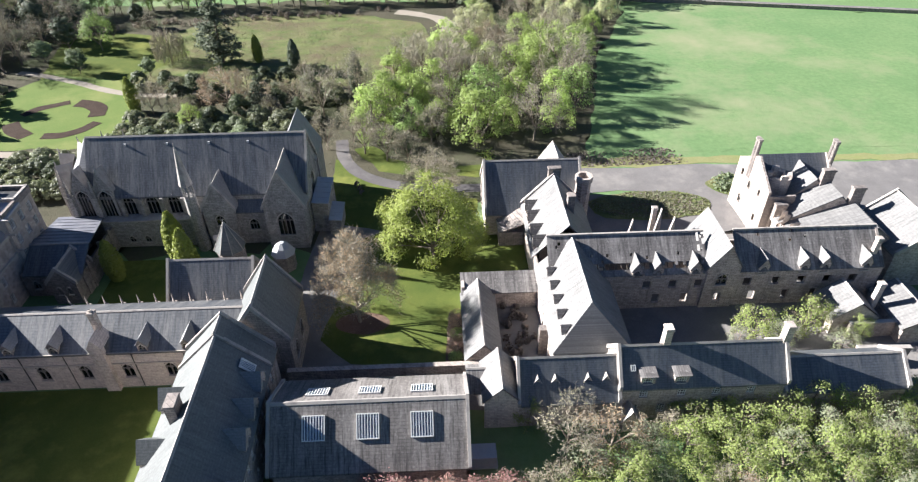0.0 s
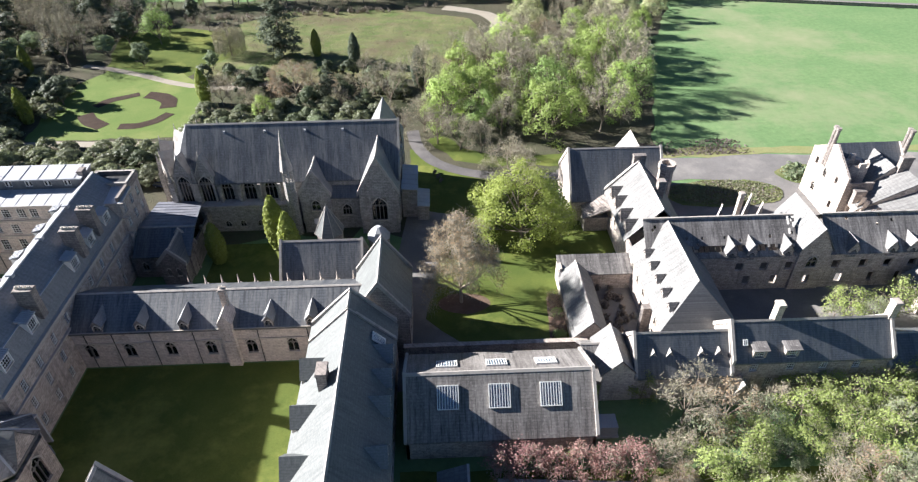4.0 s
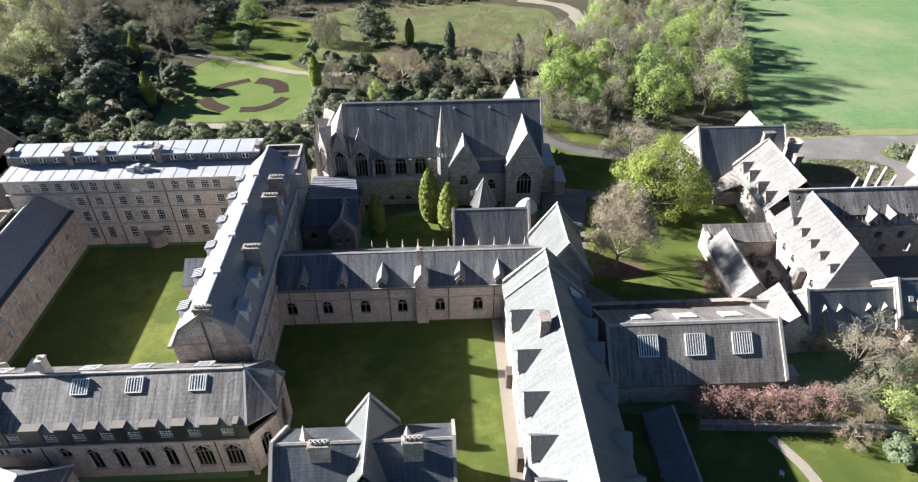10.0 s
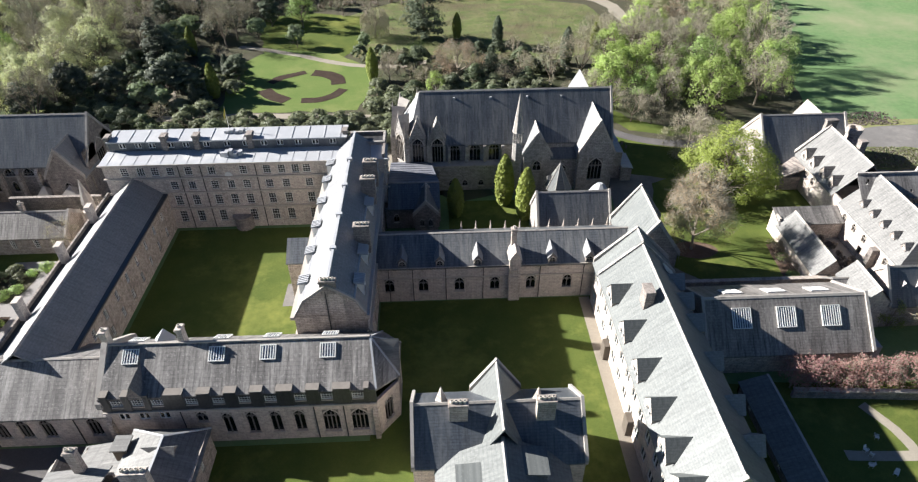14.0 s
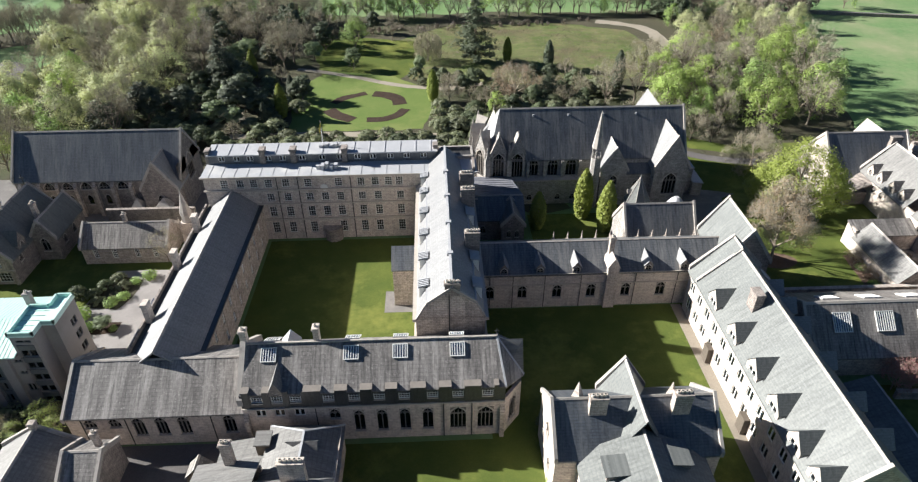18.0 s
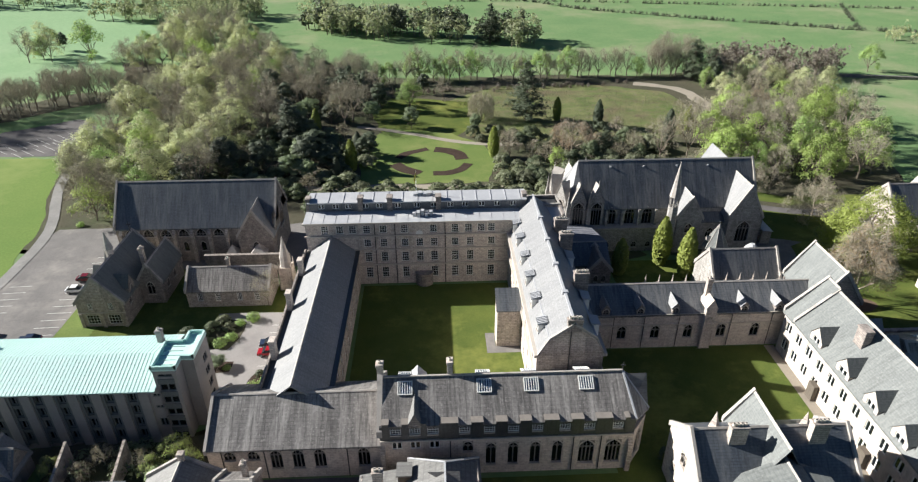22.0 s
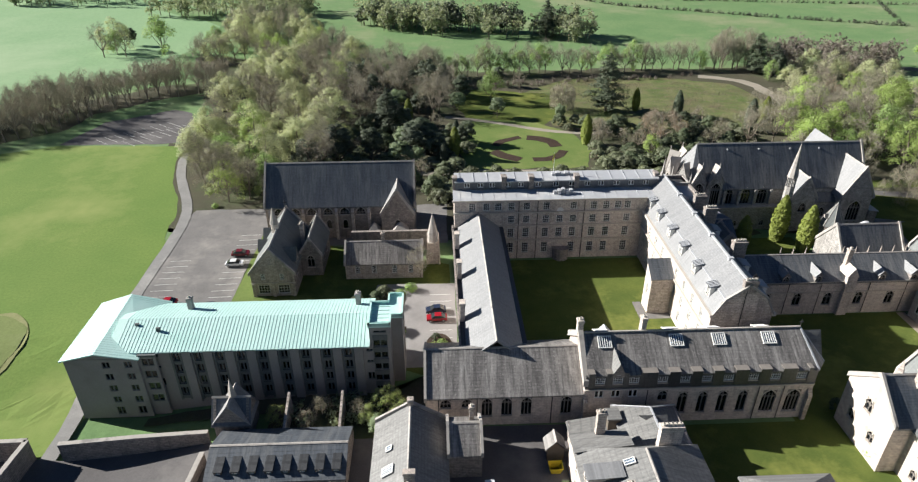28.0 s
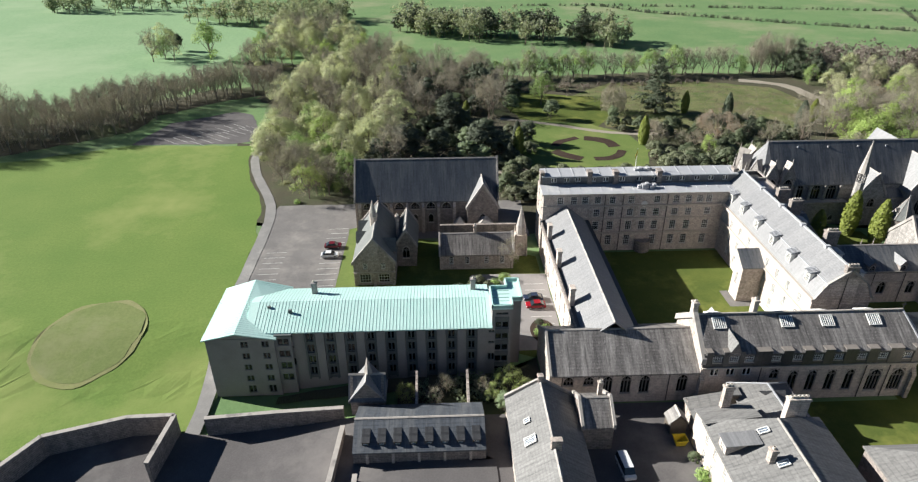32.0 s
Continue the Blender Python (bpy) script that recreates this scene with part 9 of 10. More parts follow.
        w = branches(rnd, h * 0.8, 1.2 if low else rad / h * 2.0, 1 if low else 2, 3, 0.12 if low else h * 0.019, 0.15 if low else 0.2)
        return wood_mesh("trunk", w, BARK), leaf_mesh("crown", p, nr, s, (leaf, TWIG), rnd, tw, h * 0.10, 0.024 + h * 0.0012, share)
    if kind in ("cypress", "dark_cypress"):
        h, n = 9.5, 3000
        z = rnd.random(n) ** 1.25
        r = (1.5 * np.sin(np.pi * np.clip(z * 0.86 + 0.14, 0, 1)) ** 0.7 + 0.1) * (0.75 + 0.35 * rnd.random(n))
        a = rnd.random(n) * 2 * math.pi
        p = np.stack([r * np.cos(a), r * np.sin(a), 0.25 + z * (h - 0.4)], 1)
        nr = np.stack([np.cos(a), np.sin(a), np.full(n, 0.5)], 1) + rnd.normal(size=(n, 3)) * 0.4
        nr /= np.linalg.norm(nr, axis=1, keepdims=True)
        w = ([], [], [])
        limb(w[0], w[1], (0, 0, -0.2), (0, 0, h * 0.9), 0.22, 0.03, 6)
        return wood_mesh("trunk", w, BARK), leaf_mesh("crown", p, nr, 0.4, (LEAF_CYPRESS if kind == "cypress" else LEAF_DARK,), rnd)
    if kind == "conifer":
        # a cedar: ragged level boughs of uneven reach on a tall stem, each with flat sprays
        h, n, w, P, N = 20, 6400, ([], [], []), [], []
        limb(w[0], w[1], (0, 0, -0.2), (0.3, -0.2, h * 0.97), 0.42, 0.04, 6)
        for i in range(64):
            f = (i + rnd.random()) / 64
            zz, aa = 1.6 + (h - 2.4) * f, i * 2.4 + rnd.normal() * 0.4
            reach = (6.6 * (1 - f) ** 0.6 + 0.5) * rnd.uniform(0.5, 1.12) * min(1.0, 0.5 + f * 4)
            end = np.array((reach * math.cos(aa), reach * math.sin(aa), zz - 0.06 * reach + rnd.normal() * 0.25))
            limb(w[0], w[1], (0, 0, zz), tuple(end), 0.10 * (1.2 - f), 0.02, 3)
            m = int(n / 64 * (0.35 + 1.3 * (1 - f)))
            along = rnd.random((m, 1)) ** 0.55
            spread = rnd.normal(size=(m, 3)) * np.array((0.36, 0.36, 0.22)) * (0.5 + 0.25 * reach)
            P.append(np.array((0, 0, zz)) + (end - np.array((0, 0, zz))) * along * 1.05 + spread)
            N.append(np.array((math.cos(aa) * 0.35, math.sin(aa) * 0.35, 1.0)) + rnd.normal(size=(m, 3)) * 0.4)
        P, N = np.concatenate(P), np.concatenate(N)
        N /= np.linalg.norm(N, axis=1, keepdims=True)
        P[:, 2] = np.maximum(P[:, 2], 0.2)
        return wood_mesh("trunk", w, BARK), leaf_mesh("crown", P, N, 0.52, (LEAF_DARK,), rnd)
    # weeping willow: twigs that hang
    n, h = 3600, 10
    a, q = rnd.random(n) * 2 * math.pi, rnd.random(n)
    r = 1.2 + 3.4 * rnd.random(n) ** 0.5
    top = h - 0.16 * r ** 2
    p = np.stack([r * np.cos(a), r * np.sin(a), top - q * (top - 1.0)], 1)
    nr = np.stack([np.cos(a), np.sin(a), np.zeros(n)], 1) + rnd.normal(size=(n, 3)) * 0.3
    nr /= np.linalg.norm(nr, axis=1, keepdims=True)
    tw = np.stack([np.cos(a) * 0.1, np.sin(a) * 0.1, np.full(n, -1.0)], 1) + rnd.normal(size=(n, 3)) * 0.1
    return wood_mesh("trunk", branches(rnd, h, 1.1, 2, 3, 0.3, 0.4), BARK), leaf_mesh("crown", p, nr, 0.25, (LEAF_BUD, TWIG), rnd, tw, 1.4, 0.04, 0.75)


TREE_LABEL = {
    "lime": ("tree", "spreading tree in fresh lime-green spring leaf", "tree"), "green": ("tree", "leafy tree in fresh green leaf", "tree"), "olive": ("woodland_tree", "broad tree in thin olive-green young leaf", "tree"),
    "greygreen": ("woodland_tree", "dense grey-green evergreen tree", "tree"), "evergreen": ("evergreen_tree", "broad dense dark evergreen tree", "tree"), "lime_big": ("tree", "large spreading tree in bright lime leaf on the lawn", "tree"), "thicket": ("tree", "bushy young tree in fresh green leaf", "tree"), "grey_thicket": ("tree", "bushy sallow in grey-green young leaf", "tree"),
    "bud": ("bare_tree", "tall nearly bare tree with brown buds", "tree"), "copper": ("tree", "low spreading tree with copper-pink buds", "tree"), "bare": ("bare_tree", "bare grey-twigged tree without leaves", "tree"),
    "bare_big": ("bare_tree", "broad domed tree with copper-brown buds on the lawn", "tree"), "pole": ("bare_tree", "slim bare grey-brown tree in a close belt", "tree"), "bare_broad": ("bare_tree", "broad low-domed tree with dense grey-brown twigs", "tree"), "pink": ("cherry_tree", "low cherry tree in pink blossom by the wall", "cherry tree"), "twiggy": ("shrub", "bare twiggy brown shrub", "shrub"),
    "cypress": ("cypress", "narrow golden-green columnar cypress", "cypress"), "dark_cypress": ("cypress", "narrow dark green columnar cypress", "cypress"), "conifer": ("conifer", "tall dark ragged conifer with level boughs", "conifer"),
    "rhododendron": ("rhododendron", "rounded grey-green rhododendron bush", "bush"), "dark_bush": ("bush", "dense dark evergreen bush", "bush"), "shrub": ("shrub", "small rounded green shrub", "shrub"), "willow": ("willow_tree", "weeping willow with brown hanging twigs", "willow")}
_masters = {}


def plant(kind, x, y, size=1.0, seed=0, group="", tall=1.0, z=0.0):
    key = (kind, seed % 4 if kind not in ("lime_big", "bare_big", "bare_broad") else 0)
    rr = random.Random(int(x * 31 + y * 17) + seed)
    m = pose(x, y, z, 0, 0, rr.uniform(0, 360)) @ Matrix.Diagonal((size, size, size * tall, 1))
    if key in _masters:
        ob = copy_thing(_masters[key], m)
    else:
        t, c = tree_master(kind, 100 + 7 * len(_masters) + key[1])
        nm, lab, cat = TREE_LABEL[kind]
        ob = tagged(new(nm), lab, cat)
        part("trunk", t, None, ob), part("crown", c, None, ob)
        _masters[key] = ob
        ob.matrix_basis = m
        return tagged(ob, group=group)
    ob.matrix_basis = m
    return tagged(ob, group=group)


def inside(x, y, poly):
    r = False
    for i in range(len(poly)):
        (x0, y0), (x1, y1) = poly[i], poly[i - 1]
        if (y0 > y) != (y1 > y) and x < (x1 - x0) * (y - y0) / (y1 - y0) + x0:
            r = not r
    return r


def scatter(poly, gap, kinds, rnd, lo=0.8, hi=1.2, group="", tall=(0.9, 1.15), keep=()):
    """Trees all over a plot, at least gap apart; kinds: (kind, share)."""
    xs, ys = [p[0] for p in poly], [p[1] for p in poly]
    put = []
    names, shares = [k for k, s in kinds], [s for k, s in kinds]
    for _ in range(int((max(xs) - min(xs)) * (max(ys) - min(ys)) / gap ** 2 * 5)):
        x, y = rnd.uniform(min(xs), max(xs)), rnd.uniform(min(ys), max(ys))
        if not inside(x, y, poly) or any((x - a) ** 2 + (y - b) ** 2 < gap ** 2 for a, b in put) or any((x - a) ** 2 + (y - b) ** 2 < r * r for a, b, r in keep):
            continue
        put.append((x, y))
        plant(rnd.choices(names, shares)[0], x, y, rnd.uniform(lo, hi), rnd.randrange(4), group, rnd.uniform(*tall))
    return len(put)


# single trees that stand out
plant("lime_big", -1.2, 97.6, 1.0)
plant("bare_big", -14.2, 79.6, 1.0)
for x, y in ((-49.8, 97.6), (-46.0, 92.0)):
    plant("cypress", x, y, 1.22, 1, "cloister cypresses", 1.08)
plant("cypress", -60.5, 93.5, 1.05, 2, "cloister cypresses", 0.95)
for x, y, s, k in ((-56.0, 200.0, 0.95, 0), (-11.0, 187.4, 0.95, 1), (-143.2, 189.5, 1.0, 2), (-127.4, 156.0, 1.1, 3), (-82.7, 165.5, 1.1, 1)):
    plant("cypress", x, y, s, k, "garden cypresses")
for x, y, s in ((-42.8, 191.0, 1.12), (-22.6, 174.8, 1.28), (-126.5, 168, 0.9), (-131, 149, 0.8)):
    plant("dark_cypress", x, y, s, 0, "garden cypresses")
for x, y, s, k in ((-67.5, 200.5, 1.05, 0), (-150, 178, 0.8, 2), (-47.5, 162.5, 0.52, 3), (20, 247, 0.72, 2), (14, 252, 0.85, 1), (-70, 330, 1.0, 2)):
    plant("conifer", x, y, s * 1.2, k, "dark conifers", 0.9)
plant("willow", -84.2, 202.0, 1.1)
plant("copper", -57.4, 165.5, 1.12, 0), plant("copper", -49.0, 170.5, 0.55, 1)
plant("bud", -30.1, 159.4, 0.95, 1), plant("bud", -21.0, 160.4, 1.0, 2, tall=1.15), plant("bare", -8.0, 178.0, 1.0, 1)
plant("green", -111.0, 214.0, 1.0, 1), plant("greygreen", -110.0, 194.2, 1.0, 0), plant("lime", -64.1, 154.6, 0.55, 1)
plant("bare_broad", -1.6, 119.6, 1.0, 1)
for i, (x, y, s_) in enumerate(((-17.5, 138.5, 0.75), (-12.0, 135.0, 0.7), (-21.0, 145.0, 0.8), (-7.0, 133.5, 0.65), (-27.0, 141.0, 0.7))):
    plant("bud", x, y, s_, i, "bare trees beside the drive", 0.85)
for i in range(6):
    plant("copper" if i % 3 else "shrub", 2.0 + 0.4 * (i % 2), 70.6 + 1.75 * i, 0.26 if i % 3 else 0.8, i, "shrubs along the lawn wall", 0.8)
plant("bud", 17.0, 52.3, 0.76, 3, tall=1.0)
plant("thicket", 12.0, 57.0, 0.62, 1, tall=1.4)
for x, y, s, k in ((52.0, 72.5, 1.1, 0), (61.5, 73.8, 1.2, 2), (65.0, 69.0, 0.75, 1), (48.5, 71.0, 0.7, 3), (56.5, 71.5, 0.8, 1), (69.0, 72.0, 0.8, 2)):
    plant("grey_thicket" if k % 2 else "thicket", x, y, s * 0.95, k, "shrubs in the ruined court")
for i, (x, y) in enumerate(((-10.5, 44.6), (-7.2, 44.9), (-3.6, 44.6), (0.2, 44.7), (4.0, 44.4), (7.6, 44.6))):
    plant("pink", x, y, 0.95 + 0.1 * (i % 2), i, "cherry trees by the wall")
for i, (x, y) in enumerate(((11.5, 45.4), (14.5, 46.8), (13.0, 42.0), (10.0, 40.0))):
    plant("twiggy" if i < 2 else "copper", x, y, 0.9 if i < 2 else 0.42, i, "shrubs by the thicket")
plant("greygreen", 14.5, 36.5, 0.7, 1, tall=0.8), plant("thicket", -1.0, 46.6, 0.4, 2)
rnd = random.Random(21)
scatter([(17, 36), (80, 28), (84, 56), (60, 61.5), (36, 55.5), (24, 53.5), (17, 48)], 3.3, (("thicket", 6), ("grey_thicket", 2.2), ("twiggy", 1.2), ("copper", 0.5)), rnd, 0.75, 1.15, "thicket below the old house", (0.75, 0.95))
# east wood
wood_keep = [(-11, 187, 4), (-23, 174.8, 5), (-21, 160, 4), (-30, 159, 5)]
scatter([(-19, 146), (-8, 142), (8, 139), (33, 139), (40, 160), (46, 198), (30, 204), (8, 200), (-2, 180), (-14, 164)], 6.0, (("lime", 7.5), ("bud", 3.6), ("green", 1.8), ("copper", 0.8)), rnd, 0.75, 1.2, "east wood", keep=wood_keep)
scatter([(10, 205), (50, 201), (64, 232), (56, 248), (26, 252), (12, 236)], 9.5, (("olive", 4), ("bud", 3), ("green", 1), ("lime", 0.6)), rnd, 0.62, 0.85, "east wood")
scatter([(-12, 196), (-2, 200), (2, 188), (-6, 182)], 6, (("bud", 2), ("bare", 2)), rnd, 0.6, 0.8, "east wood")
# the old shrubbery behind the main block
scatter([(-135, 122), (-62, 121.5), (-60, 136), (-84, 140.5), (-134, 140.5)], 3.9, (("rhododendron", 6), ("dark_bush", 1)), rnd, 0.9, 1.3, "rhododendrons", (0.7, 1.0))
scatter([(-84, 144), (-40, 138), (-34, 150), (-46, 158), (-82, 160)], 4.2, (("rhododendron", 4), ("dark_bush", 2), ("greygreen", 0.6)), rnd, 0.95, 1.35, "garden shrubs", (0.7, 1.0), [(-57, 165, 6), (-64, 154.6, 4), (-82.7, 165.5, 3)])
scatter([(-46, 150), (-34, 148), (-24, 168), (-38, 184), (-76, 178), (-80, 164)], 4.6, (("dark_bush", 3), ("rhododendron", 4), ("twiggy", 2.0)), rnd, 0.8, 1.3, "garden shrubs", keep=[(-57, 165, 7), (-30, 159, 5), (-64, 154, 5), (-42.8, 191, 4), (-47.5, 162.5, 4)])
scatter([(-158, 124), (-128, 143), (-121, 160), (-126, 186), (-156, 190), (-172, 160), (-172, 132)], 4.8, (("dark_bush", 4), ("rhododendron", 4), ("evergreen", 1.4), ("greygreen", 0.5), ("twiggy", 0.4)), rnd, 0.85, 1.35, "dark shrubbery", (0.7, 0.95), keep=[(-143, 189.5, 3.5), (-127.4, 156, 4)])
scatter([(-92, 181), (-74, 176), (-72, 190), (-88, 194)], 4.6, (("dark_bush", 2), ("rhododendron", 3), ("greygreen", 1)), rnd, 0.6, 1.0, "garden shrubs", keep=[(-84, 202, 5)])
scatter([(-166, 192), (-128, 194), (-120, 214), (-128, 252), (-172, 254)], 6.6, (("bud", 4.5), ("evergreen", 2.6), ("greygreen", 1.6)), rnd, 0.8, 1.2, "west wood", (0.75, 1.0), keep=[(-143, 189, 6)])
# west wood
scatter([(-208, 150), (-192, 140), (-176, 128), (-166, 126), (-170, 186), (-172, 254), (-208, 262), (-216, 200), (-211, 170)], 8.2, (("olive", 5), ("bud", 4.2), ("green", 0.6), ("lime", 1.0)), rnd, 0.82, 1.1, "west wood", keep=[(-212, 160, 5)])
scatter([(-208, 262), (-168, 256), (-182, 300), (-222, 372), (-256, 374), (-238, 300)], 9.2, (("bud", 4.2), ("lime", 1.0), ("olive", 4.2)), rnd, 0.85, 1.1, "west wood")
for i, (x, y, k, s_) in enumerate(((-186, 127.5, "bud", 0.8), (-178.5, 124.5, "bud", 0.6), (-193, 134.5, "bud", 0.85), (-172, 123.5, "bud", 0.65), (-199.5, 141.5, "bud", 0.8), (-201.5, 137.5, "bud", 0.7), (-205.5, 146.5, "bud", 0.85), (-208.5, 154.5, "olive", 0.7), (-190.0, 129.0, "bud", 0.75), (-196.5, 139.5, "olive", 0.75), (-189.5, 133, "thicket", 0.8), (-182.5, 128.5, "thicket", 0.7))):
    plant(k, x, y, s_, i, "west wood")
plant("thicket", -191.5, 125.5, 1.5, 3, "west wood", 1.25), plant("bud", -196.5, 133.0, 0.9, 2, "west wood"), plant("shrub", -194.3, 122.6, 0.7, 1, "west wood")
# the shelter belt beyond the field, and the avenue
scatter([(-335, 150), (-300, 164), (-268, 186), (-262, 206), (-244, 226), (-224, 234), (-222, 246), (-250, 246), (-296, 206), (-340, 180)], 3.9, (("pole", 8), ("bud", 0.8)), rnd, 0.75, 1.0, "shelter belt", (0.95, 1.2))
for i in range(48):
    x = -178 + i * 4.25 + rnd.uniform(-1.8, 1.8)
    plant(rnd.choice(("green", "bud", "bud", "bare", "green")) if i < 43 else "bud", x, 254.5 + 0.06 * (x + 90) + rnd.uniform(-3.5, 3.5), rnd.uniform(0.72, 1.05), i, "avenue trees")
for x, y, k, s in ((-241, 286, "olive", 0.8), (-246, 279, "bud", 0.9), (-236, 279, "bud", 1.0), (-248, 291, "bud", 0.8), (-233, 290, "olive", 0.9)):
    plant(k, x, y, s, int(-x) % 4, "west wood")
for x, y, s in ((3, 262, 1.15), (9, 259, 1.2), (-2, 259, 1.05), (14, 262, 1.1), (6, 268, 1.1), (22, 262, 0.9)):
    plant("bud", x, y, s, int(x) % 4, "avenue trees")
plant("evergreen", 21, 245, 0.85, 1), plant("evergreen", -106, 236, 0.7, 2), plant("evergreen", -112, 226, 0.6, 0), plant("bare", -98, 226, 0.75, 2)
for x, y, s, k in ((-301.4, 298.6, 1.0, "bare"), (-297, 304, 0.75, "green"), (-272.9, 303.1, 1.2, "green"), (-301.6, 313.8, 0.8, "olive"), (-290.8, 299.4, 0.8, "bare"), (-297.2, 324.7, 0.6, "evergreen"), (-246.9, 308.6, 0.8, "green"), (100.9, 261.8, 0.8, "green")):
    plant(k, x, y, s * 1.25, 1, "lone field trees")


# far woods and hedges, each one mass of small clumps
def far_wood(name, poly, gap, h, mats, seed, label, category="wood", share=0.15):
    r = np.random.default_rng(seed)
    rr = random.Random(seed)
    xs, ys = [p[0] for p in poly], [p[1] for p in poly]
    P, N, T, V, F = [], [], [], [], []
    n = int((max(xs) - min(xs)) * (max(ys) - min(ys)) / gap ** 2)
    for _ in range(n):
        x, y = rr.uniform(min(xs), max(xs)), rr.uniform(min(ys), max(ys))
        if not inside(x, y, poly):
            continue
        hh = h * rr.uniform(0.75, 1.15)
        rad = hh * rr.uniform(0.26, 0.36)
        p, q, t = crown_points(r, int(240 * (h / 12)) if h > 4 else 70, x, y, hh * (0.16 if h > 4 else -0.2), hh, rad if h > 4 else rad * 1.6, 0.3, 0.34, 9, 0.0, 14 if h > 4 else 0)
        p[:, 2] = np.maximum(p[:, 2], 0.05)
        P.append(p), N.append(q), T.append(t)
        limb(V, F, (x, y, 0), (x, y, hh * 0.6), hh * 0.018, hh * 0.01, 4)
    P, N, T = np.concatenate(P), np.concatenate(N), np.concatenate(T)
    mixed = r.permutation(len(P))
    ob = new(name, leaf_mesh(name, P[mixed], N[mixed], max(0.42, h * 0.072), (mats, TWIG), r, T[mixed], h * 0.12, 0.06, share if h > 4 else 0.25))
    tagged(ob, label, category, kind="stuff")
    if h > 4:
        tagged(part("trunk", wood_mesh("trunk", (V, F), BARK), None, ob), kind="stuff")
    return ob


def tufts(name, poly, n, size, mat, seed, label, cut=0.0):
    """Thin upright tussocks all over a plot, thicker in drifts."""
    r = np.random.default_rng(seed)
    rr = random.Random(seed)
    xs, ys = [p[0] for p in poly], [p[1] for p in poly]
    P = []
    while len(P) < n:
        x, y = rr.uniform(min(xs), max(xs)), rr.uniform(min(ys), max(ys))
        if inside(x, y, poly) and noise.noise((x * 0.09, y * 0.13, seed)) > cut + rr.uniform(-0.5, 0.2):
            P.append((x, y, size * 0.3))
    P = np.array(P)
    nr = r.normal(size=(n, 3)) + np.array((-0.6, -0.4, 0.6))
    nr /= np.linalg.norm(nr, axis=1, keepdims=True)
    return tagged(new(name, leaf_mesh(name, P, nr, size, (mat,), r)), label, "undergrowth", kind="stuff")


far_wood("far_wood", [(-182, 362), (-120, 334), (-60, 318), (-42, 320), (-44, 338), (-100, 358), (-176, 396)], 7.5, 16, LEAF_FAR, 1, "olive-green wood on the rise beyond the garden", share=0.45)
far_wood("far_wood", [(-178, 372), (-110, 346), (-48, 330), (-50, 340), (-120, 362), (-180, 392)], 8, 16, LEAF_DARK, 2, "dark trees inside the far wood")
far_wood("far_wood", [(-318, 408), (-266, 386), (-222, 380), (-205, 420), (-230, 440), (-330, 425)], 8.5, 15, LEAF_FAR, 3, "dark wood at the far side of the field", share=0.3)
far_wood("far_wood", [(-440, 455), (-350, 450), (-330, 475), (-440, 500)], 9, 13, LEAF_GREYGREEN, 4, "far clump of dark trees")
far_wood("far_wood", [(-130, 231), (-60, 240), (-12, 246), (-12, 250), (-60, 247), (-132, 240)], 3.2, 2.2, LEAF_HEATHER, 5, "brown undergrowth along the avenue", "undergrowth")
far_wood("far_wood", [(54, 238), (84, 254), (66, 280), (30, 276), (28, 258)], 5.5, 13, LEAF_HEATHER, 6, "brown bare wood at the field corner", share=0.6)
far_wood("far_wood", [(150, 318), (185, 315), (185, 340), (152, 335)], 7, 8, LEAF_OLIVE, 7, "small copse in the far field")
far_wood("far_wood", [(-560, 540), (700, 540), (700, 590), (-560, 590)], 14, 13, LEAF_GREYGREEN, 8, "distant belt of trees")
far_wood("hedge", [(-30, 466), (0, 432), (77, 388), (154, 350), (320, 316), (321, 319), (155, 353.5), (78, 391), (1, 435), (-28, 469)], 2.0, 2.4, LEAF_DARK, 9, "dark field hedge", "hedge")
far_wood("hedge", [(-90, 470), (-30, 468), (120, 440), (330, 400), (331, 403), (121, 443), (-29, 471), (-90, 473)], 2.4, 2.2, LEAF_DARK, 10, "dark field hedge", "hedge")
far_wood("hedge", [(150, 352), (190, 440), (192, 440), (152, 352)], 2.0, 2.0, LEAF_DARK, 11, "dark field hedge", "hedge")
patch("field_road", strip([(66, 261.5), (78, 258.5), (179, 236), (330, 201)], 5.0), TARMAC, 0.05, "grey country road beyond the field", "road")
fw = thing("field_wall", 74, 255.2, 0, "low dark stone wall along the road", "wall", kind="structure")
for k, (p, q) in enumerate((((74, 255.2), (126, 243.8)), ((126, 243.8), (178, 232.2)), ((178, 232.2), (254, 214.6)), ((254, 214.6), (330, 197)))):
    b = bmesh.new()
    solid(b, [(p[0] - 74, p[1] - 255.2, 1.25), (q[0] - 74, q[1] - 255.2, 1.25), (q[0] - 73.9, q[1] - 254.7, 1.25), (p[0] - 73.9, p[1] - 254.7, 1.25)], (0, 0, -1.3))
    part("wall", b, STONE_DARK, fw)
far_wood("undergrowth", oval(67, 119, 5.6, 4.0, 12), 1.2, 1.9, LEAF_GREYGREEN, 15, "pale bramble bushes on the island", "undergrowth")
far_wood("undergrowth", [(-158.5, 39), (-140, 39), (-139, 46), (-158, 46)], 2.2, 2.6, LEAF_GREYGREEN, 17, "overgrown small gardens", "undergrowth")
